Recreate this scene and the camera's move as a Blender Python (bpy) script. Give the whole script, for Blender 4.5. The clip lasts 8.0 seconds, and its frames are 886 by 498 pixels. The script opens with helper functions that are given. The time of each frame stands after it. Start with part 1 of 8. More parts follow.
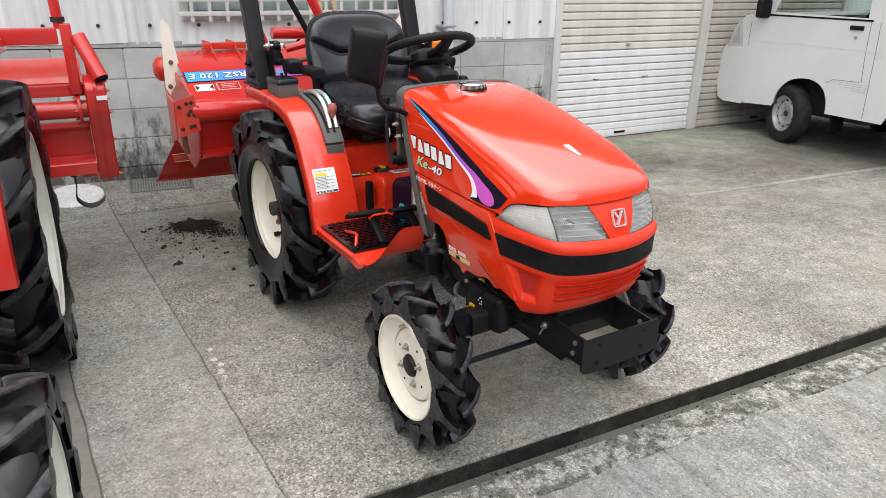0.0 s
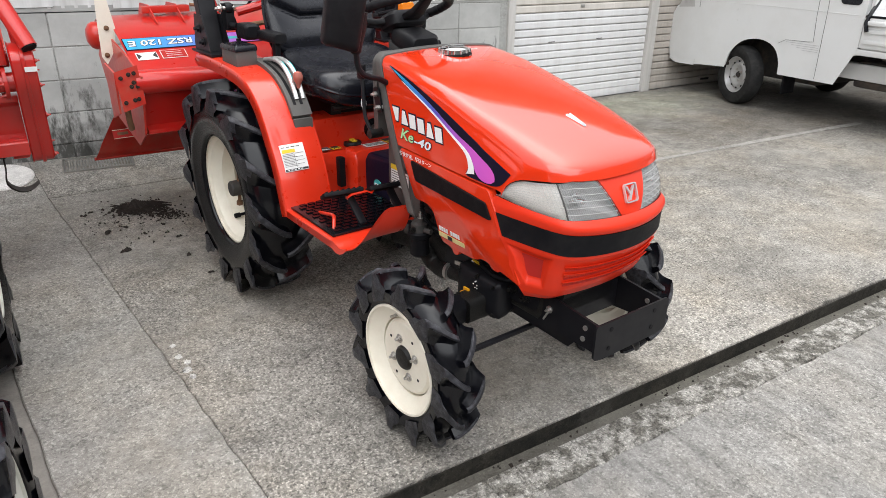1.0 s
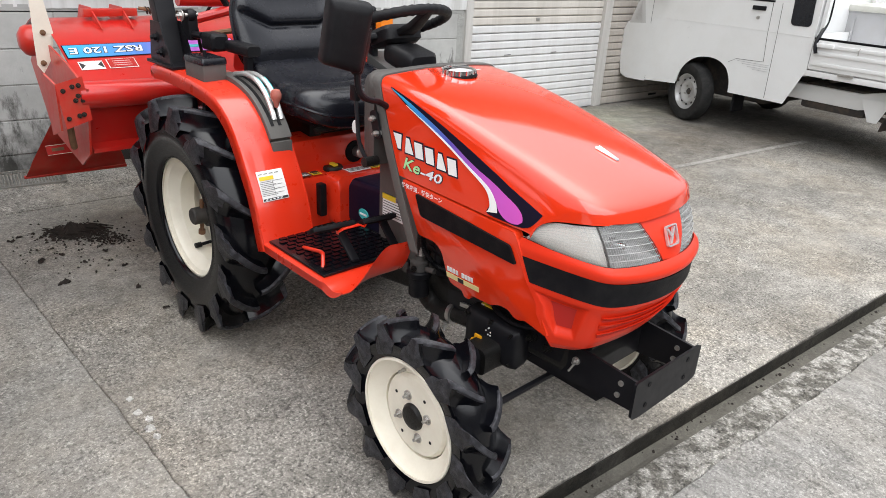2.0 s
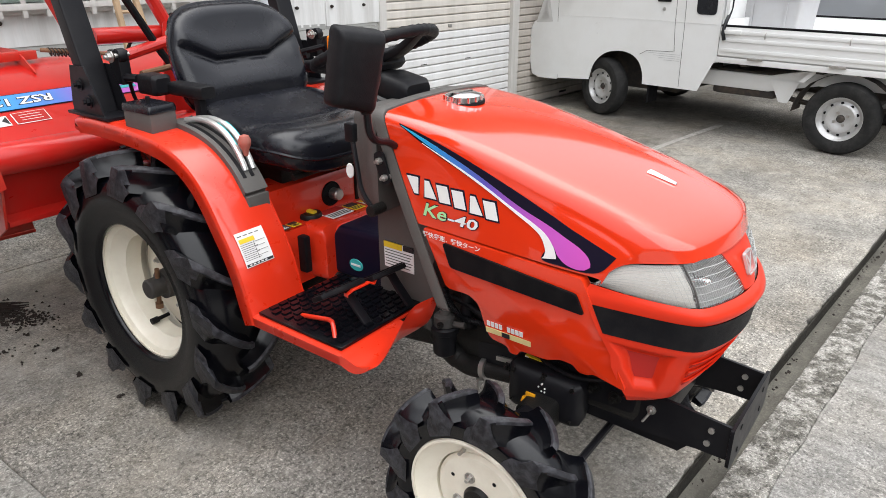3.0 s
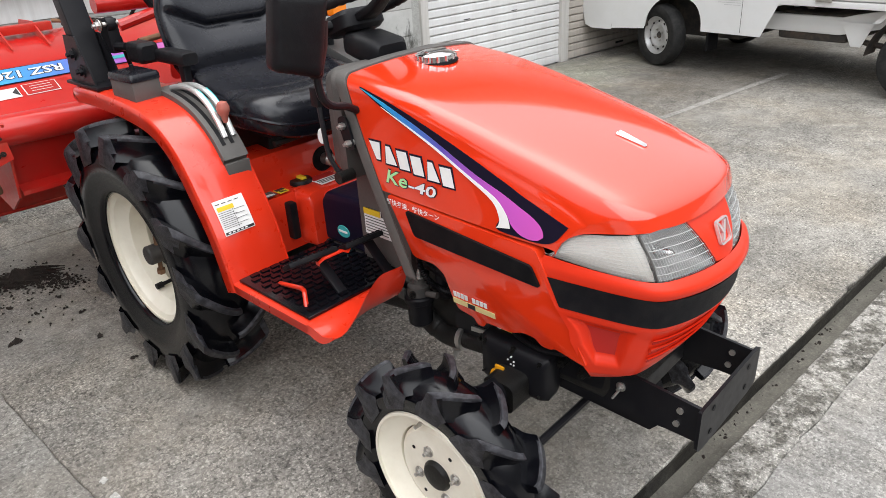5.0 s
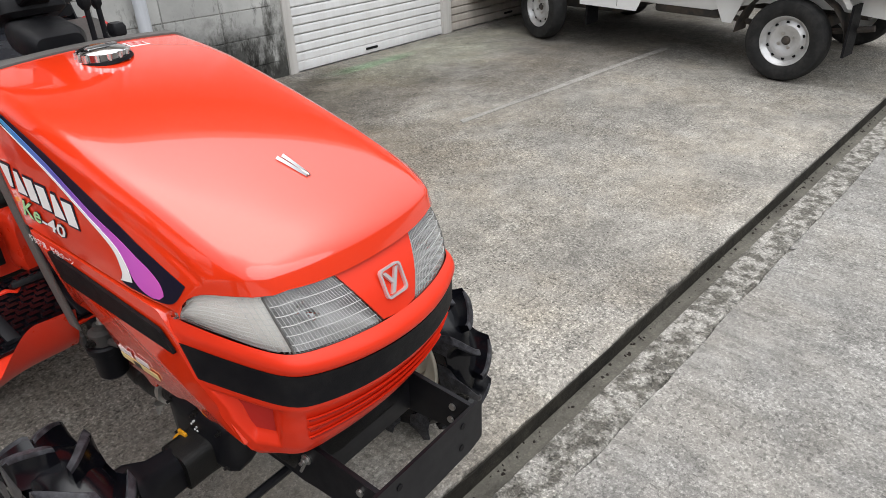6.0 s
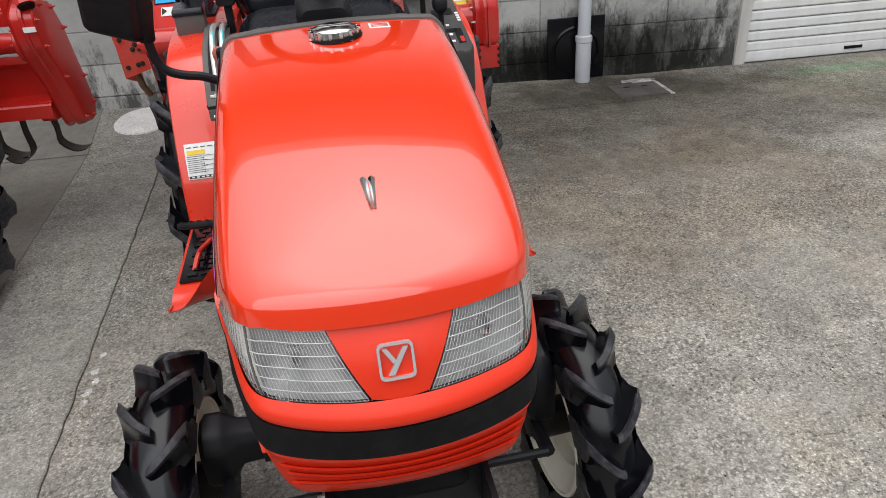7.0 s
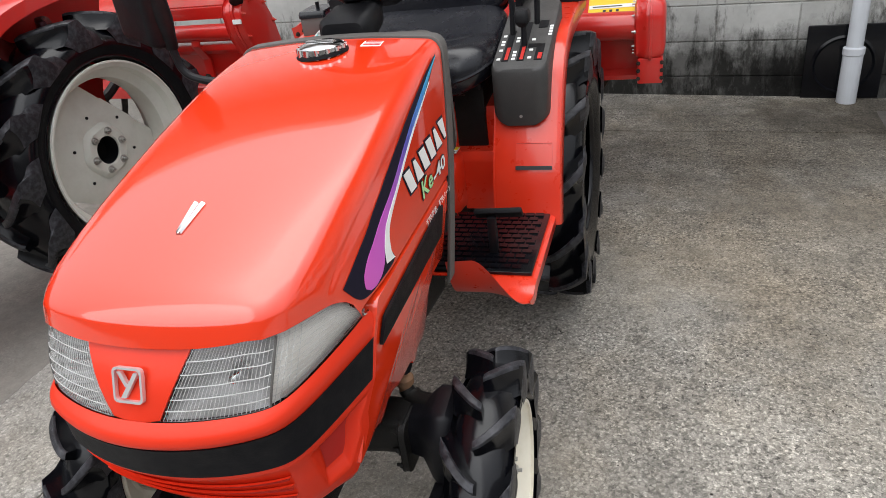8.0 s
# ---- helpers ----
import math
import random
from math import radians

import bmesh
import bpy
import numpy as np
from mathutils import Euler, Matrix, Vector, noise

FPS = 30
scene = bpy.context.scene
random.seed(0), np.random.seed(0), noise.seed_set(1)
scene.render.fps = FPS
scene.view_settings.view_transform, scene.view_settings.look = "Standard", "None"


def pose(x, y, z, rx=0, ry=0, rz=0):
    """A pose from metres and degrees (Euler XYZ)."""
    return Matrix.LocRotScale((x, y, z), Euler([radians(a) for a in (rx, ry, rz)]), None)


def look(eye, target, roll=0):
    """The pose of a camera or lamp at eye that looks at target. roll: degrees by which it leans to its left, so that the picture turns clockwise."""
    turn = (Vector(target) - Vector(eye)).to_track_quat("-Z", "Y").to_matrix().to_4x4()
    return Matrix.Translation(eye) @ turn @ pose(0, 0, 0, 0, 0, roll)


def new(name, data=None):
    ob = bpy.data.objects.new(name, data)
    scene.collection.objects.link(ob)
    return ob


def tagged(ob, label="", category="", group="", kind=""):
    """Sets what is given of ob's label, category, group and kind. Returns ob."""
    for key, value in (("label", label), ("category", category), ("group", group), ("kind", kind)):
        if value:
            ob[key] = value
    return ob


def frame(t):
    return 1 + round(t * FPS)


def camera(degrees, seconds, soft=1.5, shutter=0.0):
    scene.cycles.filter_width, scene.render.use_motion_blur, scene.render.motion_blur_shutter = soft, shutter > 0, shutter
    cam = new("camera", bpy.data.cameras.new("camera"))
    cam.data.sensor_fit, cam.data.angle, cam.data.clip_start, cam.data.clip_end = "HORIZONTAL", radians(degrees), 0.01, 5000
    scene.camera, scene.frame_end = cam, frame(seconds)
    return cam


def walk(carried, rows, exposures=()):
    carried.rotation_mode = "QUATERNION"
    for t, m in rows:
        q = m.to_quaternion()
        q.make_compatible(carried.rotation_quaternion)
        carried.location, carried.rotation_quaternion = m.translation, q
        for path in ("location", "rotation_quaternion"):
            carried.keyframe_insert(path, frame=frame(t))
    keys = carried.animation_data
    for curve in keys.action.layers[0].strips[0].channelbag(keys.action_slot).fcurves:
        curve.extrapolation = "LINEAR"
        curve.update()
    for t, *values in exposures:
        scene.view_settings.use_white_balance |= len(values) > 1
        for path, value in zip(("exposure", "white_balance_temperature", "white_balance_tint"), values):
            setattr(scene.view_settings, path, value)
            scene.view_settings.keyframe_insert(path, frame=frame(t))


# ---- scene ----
cam = camera(65.9, 8.0, soft=0.8)
PATH = [
    (0, (0.545, 0.179, 1.319), (1.391, 1.836, 0.585), 0.6),
    (0.5, (0.566, 0.221, 1.296), (1.402, 1.857, 0.505), 2.1),
    (1, (0.5, 0.394, 1.296), (1.476, 1.934, 0.474), 0.7),
    (1.5, (0.438, 0.541, 1.302), (1.583, 1.974, 0.506), 3.5),
    (1.7, (0.451, 0.59, 1.297), (1.592, 2.026, 0.497), 3.2),
    (2.8, (0.42, 1.032, 1.296), (1.716, 2.337, 0.51), 0.2),
    (3, (0.387, 1.092, 1.303), (1.753, 2.328, 0.523), -0.3),
    (3.5, (0.335, 1.173, 1.312), (1.746, 2.363, 0.543), 0.8),
    (4, (0.328, 1.183, 1.321), (1.751, 2.355, 0.547), -0.0),
    (4.2, (0.36, 1.165, 1.324), (1.744, 2.375, 0.536), -0.7),
    (5.3, (0.715, 0.889, 1.284), (1.848, 2.256, 0.365), -3.9),
    (5.5, (0.810, 0.858, 1.281), (1.942, 2.207, 0.334), -4.2),
    (5.7, (0.944, 0.852, 1.280), (2.143, 2.134, 0.316), -2.3),
    (6, (1.142, 0.822, 1.283), (2.408, 2.022, 0.304), -2.0),
    (6.2, (1.266, 0.785, 1.280), (2.450, 2.075, 0.309), -1.5),
    (6.5, (1.440, 0.752, 1.287), (2.318, 2.272, 0.332), -0.4),
    (6.8, (1.628, 0.755, 1.279), (2.064, 2.438, 0.300), -4.4),
    (7, (1.737, 0.815, 1.273), (1.867, 2.552, 0.275), -4.2),
    (7.2, (1.839, 0.861, 1.272), (1.764, 2.602, 0.272), -3.6),
    (7.5, (1.992, 0.911, 1.275), (1.636, 2.629, 0.273), -5.0),
    (7.8, (2.243, 0.958, 1.255), (1.576, 2.611, 0.304), -7.8),
    (8, (2.387, 1.004, 1.257), (1.660, 2.618, 0.304), -7.7),
]
walk(cam, [(t, look(eye, target, roll)) for t, eye, target, roll in PATH], exposures=[(0, 1.0), (4, 1.05), (5.5, 1.02), (6.5, 0.57), (7.0, 0.58), (8, 0.84)])
# ---- light ----
world = bpy.data.worlds.new("overcast_sky")
scene.world = world
world.use_nodes = True
wn = world.node_tree
wn.nodes.clear()
sky = wn.nodes.new("ShaderNodeTexSky")
sky.sky_type, sky.sun_disc = "NISHITA", False
sky.sun_elevation, sky.sun_rotation = radians(80), radians(12)
sky.air_density, sky.dust_density, sky.ozone_density = 1.0, 3.0, 1.0
haze = wn.nodes.new("ShaderNodeHueSaturation")
haze.inputs["Saturation"].default_value = 0.18
back = wn.nodes.new("ShaderNodeBackground")
back.inputs["Strength"].default_value = 0.115
wout = wn.nodes.new("ShaderNodeOutputWorld")
grade = wn.nodes.new("ShaderNodeTexCoord")
split = wn.nodes.new("ShaderNodeSeparateXYZ")
lift = wn.nodes.new("ShaderNodeMapRange")
lift.inputs["From Min"].default_value, lift.inputs["From Max"].default_value = 0.0, 1.0
lift.inputs["To Min"].default_value, lift.inputs["To Max"].default_value = 0.45, 2.5
veil = wn.nodes.new("ShaderNodeMix")      # an even cloud veil over the sun
veil.data_type, veil.blend_type = "RGBA", "DARKEN"
veil.inputs[0].default_value = 1.0
veil.inputs[7].default_value = (8.5, 8.5, 8.5, 1)
tone = wn.nodes.new("ShaderNodeMix")
tone.data_type, tone.blend_type = "RGBA", "MULTIPLY"
tone.inputs[0].default_value = 1.0
wn.links.new(grade.outputs["Generated"], split.inputs[0])
wn.links.new(split.outputs["Z"], lift.inputs["Value"])
wn.links.new(sky.outputs[0], haze.inputs["Color"])
wn.links.new(haze.outputs[0], veil.inputs[6])
wn.links.new(veil.outputs[2], tone.inputs[6])
wn.links.new(lift.outputs["Result"], tone.inputs[7])
wn.links.new(tone.outputs[2], back.inputs["Color"])
wn.links.new(back.outputs[0], wout.inputs["Surface"])

sun_data = bpy.data.lights.new("sun", "SUN")
sun_data.energy, sun_data.angle, sun_data.color = 1.2, radians(80), (0.98, 0.99, 1.0)
sun = new("sun", sun_data)
sun.matrix_world = look((-2.4, -8.0, 7.6), (1.6, 2, 0))


# ---- materials ----
def shade(name, color, rough=0.5, metal=0.0, coat=0.0, spec=0.5):
    m = bpy.data.materials.new(name)
    m.use_nodes = True
    b = m.node_tree.nodes["Principled BSDF"]
    b.inputs["Base Color"].default_value = (*color, 1)
    b.inputs["Roughness"].default_value = rough
    b.inputs["Metallic"].default_value = metal
    b.inputs["Specular IOR Level"].default_value = spec
    b.inputs["Coat Weight"].default_value = coat
    b.inputs["Coat Roughness"].default_value = 0.06
    return m


def node(m, kind, **inputs):
    n = m.node_tree.nodes.new(kind)
    for key, value in inputs.items():
        n.inputs[key.replace("_", " ")].default_value = value
    return n


def link(m, a, b):
    m.node_tree.links.new(a, b)


def bsdf(m):
    return m.node_tree.nodes["Principled BSDF"]


def coords(m, scale=(1, 1, 1), space="Object"):
    tc = m.node_tree.nodes.new("ShaderNodeTexCoord")
    mp = m.node_tree.nodes.new("ShaderNodeMapping")
    mp.inputs["Scale"].default_value = scale
    link(m, tc.outputs[space], mp.inputs["Vector"])
    return mp.outputs["Vector"]


def world_coords(m, scale=(1, 1, 1)):
    g = m.node_tree.nodes.new("ShaderNodeNewGeometry")
    mp = m.node_tree.nodes.new("ShaderNodeMapping")
    mp.inputs["Scale"].default_value = scale
    link(m, g.outputs["Position"], mp.inputs["Vector"])
    return mp.outputs["Vector"]


def noise_of(m, vec, scale, detail=4.0, rough=0.6):
    n = node(m, "ShaderNodeTexNoise", Scale=scale, Detail=detail, Roughness=rough)
    link(m, vec, n.inputs["Vector"])
    return n.outputs["Fac"]


def ramp(m, fac, stops):
    r = m.node_tree.nodes.new("ShaderNodeValToRGB")
    el = r.color_ramp.elements
    while len(el) < len(stops):
        el.new(0.5)
    for e, (p, c) in zip(el, stops):
        e.position = p
        e.color = (*c, 1) if len(c) == 3 else (c[0], c[0], c[0], 1)
    link(m, fac, r.inputs["Fac"])
    return r.outputs["Color"]


def mix(m, a, b, fac, mode="MIX"):
    n = m.node_tree.nodes.new("ShaderNodeMix")
    n.data_type, n.blend_type = "RGBA", mode
    for sock, val in ((n.inputs[6], a), (n.inputs[7], b), (n.inputs[0], fac)):
        if hasattr(val, "links"):
            link(m, val, sock)
        elif isinstance(val, tuple):
            sock.default_value = (*val, 1)
        else:
            sock.default_value = val
    return n.outputs[2]


def bump(m, height, strength, distance, chain=None):
    n = node(m, "ShaderNodeBump", Strength=strength, Distance=distance)
    link(m, height, n.inputs["Height"])
    if chain:
        link(m, chain, n.inputs["Normal"])
    link(m, n.outputs["Normal"], bsdf(m).inputs["Normal"])
    return n.outputs["Normal"]


def dirty(name, color, rough, dust=(0.30, 0.27, 0.23), amount=0.25, scale=6.0, metal=0.0, coat=0.0, grain=0.0, spec=0.5):
    """A plain surface with dust in blotches and a varied gloss."""
    m = shade(name, color, rough, metal, coat, spec)
    v = world_coords(m)
    big = ramp(m, noise_of(m, v, scale, 5, 0.65), [(0.42, (0.0,)), (0.75, (1.0,))])
    f = node(m, "ShaderNodeMath")
    f.operation = "MULTIPLY"
    link(m, big, f.inputs[0])
    f.inputs[1].default_value = amount
    link(m, mix(m, color, dust, f.outputs[0]), bsdf(m).inputs["Base Color"])
    r = node(m, "ShaderNodeMapRange")
    link(m, noise_of(m, v, scale * 3, 3), r.inputs["Value"])
    r.inputs["To Min"].default_value, r.inputs["To Max"].default_value = max(0.02, rough - 0.08), min(1, rough + 0.12)
    link(m, r.outputs["Result"], bsdf(m).inputs["Roughness"])
    if grain:
        bump(m, noise_of(m, v, 420, 2), grain, 0.002)
    return m


def concrete(name, light, dark, speck=0.5, stain=(0.10, 0.095, 0.085), relief=0.6, blotch=0.9, edge=0.14, bare=(0.35, 1.0), mottle=0.0, stones=0.0):
    """Weathered concrete: broad stains, pale worn patches, fine exposed grit and dark pits."""
    m = shade(name, light, 0.9, spec=0.25)
    v = world_coords(m)
    base = mix(m, dark, light, ramp(m, noise_of(m, v, blotch, 7, 0.66), [(0.5 - edge, (0.0,)), (0.5 + edge, (1.0,))]))
    mid = mix(m, base, stain, ramp(m, noise_of(m, v, 3.1, 8, 0.72), [(0.53, (0.0,)), (0.80, (0.6,))]))
    patch = mix(m, mid, tuple(min(1, c * 1.3) for c in light), ramp(m, noise_of(m, world_coords(m, (1.7, 1.2, 1)), 2.3, 8, 0.74), [(0.55, (0.0,)), (0.72, (0.5,))]))
    pale = ramp(m, noise_of(m, v, 120, 2, 0.55), [(0.555, (1.0,)), (0.60, (1.65,))])
    dark_grain = ramp(m, noise_of(m, v, 78, 3, 0.6), [(0.37, (0.42,)), (0.45, (1.0,))])
    sand = ramp(m, noise_of(m, v, 260, 2, 0.6), [(0.35, (0.75,)), (0.65, (1.25,))])
    grit = mix(m, mix(m, pale, dark_grain, 1.0, "MULTIPLY"), sand, 1.0, "MULTIPLY")
    worn = ramp(m, noise_of(m, world_coords(m, (1, 1.4, 1)), 1.3, 6, 0.6), [(0.38, (bare[0],)), (0.60, (bare[1],))])
    grit = mix(m, (1.0, 1.0, 1.0), grit, worn)
    fine = ramp(m, noise_of(m, v, 17, 6, 0.72), [(0.30, (0.74,)), (0.50, (1.0,)), (0.70, (1.22,))])
    pits = ramp(m, noise_of(m, v, 240, 2, 0.5), [(0.27, (0.30,)), (0.36, (1.0,))])
    col = mix(m, patch, grit, speck, "MULTIPLY")
    if mottle:
        cloud = ramp(m, noise_of(m, world_coords(m, (1, 1.25, 1)), 4.6, 9, 0.74), [(0.34, (0.66,)), (0.47, (0.92,)), (0.56, (1.05,)), (0.68, (1.26,))])
        warm = ramp(m, noise_of(m, world_coords(m, (1.3, 1, 1)), 1.7, 7, 0.7), [(0.44, (1.0, 1.0, 1.0)), (0.58, (1.03, 0.99, 0.93)), (0.70, (0.97, 0.90, 0.81))])
        col = mix(m, mix(m, col, cloud, mottle, "MULTIPLY"), warm, mottle, "MULTIPLY")
    col = mix(m, col, fine, speck, "MULTIPLY")
    col = mix(m, col, pits, speck * 0.7, "MULTIPLY")
    if stones:
        # worn patches where the grit of the mix lies bare
        warp = node(m, "ShaderNodeVectorMath")
        warp.operation = "MULTIPLY_ADD"
        nz = node(m, "ShaderNodeTexNoise", Scale=60.0, Detail=2.0)
        link(m, v, nz.inputs["Vector"])
        link(m, nz.outputs["Color"], warp.inputs[0])
        warp.inputs[1].default_value = (0.012, 0.012, 0.012)
        link(m, v, warp.inputs[2])
        cell = node(m, "ShaderNodeTexVoronoi", Scale=118.0)
        link(m, warp.outputs[0], cell.inputs["Vector"])
        tone_ = ramp(m, cell.outputs["Color"], [(0.18, (0.46,)), (0.36, (0.86,)), (0.60, (1.06,)), (0.85, (1.38,))])
        gap = ramp(m, cell.outputs["Distance"], [(0.38, (1.0,)), (0.62, (0.70,))])
        bare_ = ramp(m, noise_of(m, world_coords(m, (1, 1.2, 1)), 1.5, 7, 0.68), [(0.36, (0.15 * stones,)), (0.56, (stones,))])
        col = mix(m, col, mix(m, tone_, gap, 1.0, "MULTIPLY"), bare_, "MULTIPLY")
    link(m, col, bsdf(m).inputs["Base Color"])
    n1 = bump(m, noise_of(m, v, 70, 6, 0.75), relief, 0.005)
    bump(m, noise_of(m, v, 240, 2, 0.5), relief * 0.4, 0.002, n1)
    return m


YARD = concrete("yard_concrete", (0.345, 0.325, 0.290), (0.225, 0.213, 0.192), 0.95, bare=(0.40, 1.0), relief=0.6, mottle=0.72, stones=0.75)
YARD_ROUGH = concrete("washed_yard_concrete", (0.325, 0.312, 0.285), (0.255, 0.245, 0.225), 0.75, bare=(0.6, 1.0), mottle=0.6, stones=0.35)
YARD_SMOOTH = concrete("trowelled_yard_concrete", (0.25, 0.235, 0.21), (0.19, 0.178, 0.16), 0.55, bare=(0.1, 0.45), relief=0.3, mottle=0.3)


def raked(m):
    """Marks of the broom that the wet concrete was drawn with."""
    v = world_coords(m, (1.0, 0.13, 1.0))
    sock = bsdf(m).inputs["Base Color"]
    old = sock.links[0].from_socket
    rake = ramp(m, noise_of(m, v, 34, 6, 0.7), [(0.36, (0.76,)), (0.50, (1.0,)), (0.64, (1.14,))])
    link(m, mix(m, old, rake, 0.85, "MULTIPLY"), sock)


def tint_patch(m, at, size, color, amount, rag=1.6, grain=2.4):
    """One irregular tinted patch: its middle, its half sizes and the tint that it lays over the surface."""
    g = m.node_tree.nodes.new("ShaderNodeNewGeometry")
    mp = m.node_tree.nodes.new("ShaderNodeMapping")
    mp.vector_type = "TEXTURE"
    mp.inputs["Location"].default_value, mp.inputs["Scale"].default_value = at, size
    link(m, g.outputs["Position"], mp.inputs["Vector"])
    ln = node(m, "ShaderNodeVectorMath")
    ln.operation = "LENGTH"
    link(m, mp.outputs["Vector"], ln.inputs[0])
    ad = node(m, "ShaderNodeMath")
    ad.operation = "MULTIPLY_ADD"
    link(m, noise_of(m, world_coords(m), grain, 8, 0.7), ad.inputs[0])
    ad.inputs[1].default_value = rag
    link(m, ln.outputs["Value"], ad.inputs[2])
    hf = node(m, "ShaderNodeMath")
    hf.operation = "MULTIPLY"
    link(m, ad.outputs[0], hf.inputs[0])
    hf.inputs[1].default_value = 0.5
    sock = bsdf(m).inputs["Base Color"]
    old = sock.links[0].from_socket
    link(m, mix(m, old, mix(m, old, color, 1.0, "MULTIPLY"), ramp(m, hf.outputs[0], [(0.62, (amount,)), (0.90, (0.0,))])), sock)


# damp stains by the wall's foot; the rest are darker and paler patches
tint_patch(YARD, (3.1, 4.35, 0), (1.9, 0.95, 9), (0.56, 0.53, 0.49), 0.92)
tint_patch(YARD, (3.35, 4.68, 0), (1.0, 0.34, 9), (0.42, 0.41, 0.40), 0.92)
tint_patch(YARD, (2.9, 3.3, 0), (1.3, 0.8, 9), (0.88, 0.83, 0.76), 0.9)
tint_patch(YARD, (6.3, 3.6, 0), (2.2, 0.7, 9), (0.66, 0.64, 0.62), 0.9)
tint_patch(YARD, (5.0, 4.55, 0), (1.3, 0.5, 9), (1.22, 1.27, 1.16), 0.9)
tint_patch(YARD, (4.55, 4.72, 0), (0.5, 0.10, 9), (0.75, 1.05, 0.85), 0.9)
tint_patch(YARD, (2.6, 2.3, 0), (1.0, 0.6, 9), (1.02, 1.01, 0.99), 0.9)
KERB = concrete("kerb_concrete", (0.34, 0.325, 0.295), (0.115, 0.108, 0.092), 0.9, relief=1.2, blotch=21.0, edge=0.07, bare=(0.9, 1.0), stones=0.5)
ROAD = concrete("road_concrete", (0.29, 0.28, 0.26), (0.215, 0.208, 0.195), 0.75, bare=(0.5, 1.0), mottle=0.45, stones=0.4)
raked(ROAD)
FAR = concrete("far_ground", (0.12, 0.115, 0.10), (0.07, 0.07, 0.06), 0.6)
PLAIN_WALL = concrete("plain_render", (0.20, 0.195, 0.185), (0.14, 0.137, 0.13), 0.4)
CHANNEL = concrete("channel_concrete", (0.15, 0.141, 0.118), (0.085, 0.079, 0.066), 0.45, blotch=3.0)
JOINT = dirty("joint_dirt", (0.12, 0.11, 0.095), 0.95, amount=0.5, scale=20)
# channel side: dark moss, with the recess's shade put into the colour
MOSS_SHADE_FACE = concrete("mossy_shaded_face", (0.034, 0.030, 0.023), (0.012, 0.011, 0.009), 0.8, blotch=9.0)
PITLID = dirty("stained_pit_lid", (0.07, 0.065, 0.06), 0.7, dust=(0.16, 0.14, 0.12), amount=0.6, scale=12, grain=0.4)
MORTAR = concrete("mortar", (0.52, 0.51, 0.48), (0.26, 0.25, 0.235), 0.8, blotch=9.0, edge=0.08)
PALE_CEMENT = concrete("pale_cement", (0.74, 0.72, 0.69), (0.60, 0.58, 0.55), 0.4, blotch=9.0)
STRIP = concrete("worn_mortar", (0.36, 0.345, 0.315), (0.24, 0.23, 0.21), 0.8)
RED = dirty("red_paint", (0.70, 0.030, 0.008), 0.28, dust=(0.62, 0.10, 0.05), amount=0.10, scale=9, coat=0.6)
HOOD_RED = shade("hood_red_paint", (0.74, 0.038, 0.008), 0.16, coat=1.0, spec=0.30)
bsdf(HOOD_RED).inputs["Coat Roughness"].default_value = 0.02
bsdf(HOOD_RED).inputs["Coat IOR"].default_value = 1.68
TILLER_RED = dirty("deep_red_paint", (0.56, 0.014, 0.010), 0.30, dust=(0.40, 0.07, 0.045), amount=0.28, scale=10, coat=0.5)
NOSE_RED = dirty("moulded_red_nose", (0.70, 0.033, 0.010), 0.34, dust=(0.55, 0.06, 0.03), amount=0.12, scale=12, coat=0.06, spec=0.25)
RED_WORN = dirty("worn_red_paint", (0.56, 0.022, 0.012), 0.36, dust=(0.36, 0.14, 0.09), amount=0.42, scale=14, coat=0.3)
RUBBER = dirty("tyre_rubber", (0.0025, 0.0027, 0.0042), 0.17, dust=(0.02, 0.02, 0.022), amount=0.1, scale=11, grain=0.05, spec=0.36)
ROAD_TYRE = dirty("dusty_road_tyre", (0.018, 0.018, 0.018), 0.75, dust=(0.06, 0.058, 0.055), amount=0.5, scale=14, grain=0.3, spec=0.2)
# worn lug faces; the sky's grey-blue sheen is mixed into the dust colour
LUG = dirty("worn_lug_rubber_sky_sheen", (0.014, 0.014, 0.017), 0.36, dust=(0.10, 0.102, 0.115), amount=0.62, scale=60, grain=0.5, spec=0.3)
BLACK = dirty("black_paint", (0.006, 0.006, 0.008), 0.4, dust=(0.03, 0.028, 0.026), amount=0.2, spec=0.24, scale=12)
GREASE = dirty("greasy_cast_iron", (0.006, 0.0057, 0.0055), 0.42, dust=(0.028, 0.024, 0.02), amount=0.35, spec=0.3, scale=22, grain=0.5)
VINYL = dirty("seat_vinyl", (0.005, 0.0055, 0.009), 0.24, dust=(0.025, 0.025, 0.028), amount=0.15, scale=8, grain=0.1, spec=0.5)
PLASTIC = dirty("black_plastic", (0.005, 0.005, 0.0065), 0.45, spec=0.2, dust=(0.05, 0.05, 0.048), amount=0.2, scale=15, grain=0.3)
TRIM = dirty("black_trim", (0.004, 0.004, 0.0055), 0.55, spec=0.17, dust=(0.03, 0.028, 0.026), amount=0.3, scale=25, grain=0.2)
CONSOLE = dirty("dark_grey_plastic", (0.036, 0.035, 0.034), 0.5, dust=(0.085, 0.08, 0.075), amount=0.3, scale=14, grain=0.3)
COWL = dirty("grey_plastic", (0.085, 0.080, 0.074), 0.55, dust=(0.14, 0.13, 0.12), amount=0.3, scale=10, grain=0.3)
CREAM = dirty("cream_paint", (0.84, 0.80, 0.68), 0.36, dust=(0.52, 0.45, 0.33), amount=0.25, scale=16, coat=0.2)
WHITE_RIM = dirty("off_white_paint", (0.66, 0.66, 0.60), 0.42, dust=(0.42, 0.40, 0.34), amount=0.35, scale=12)
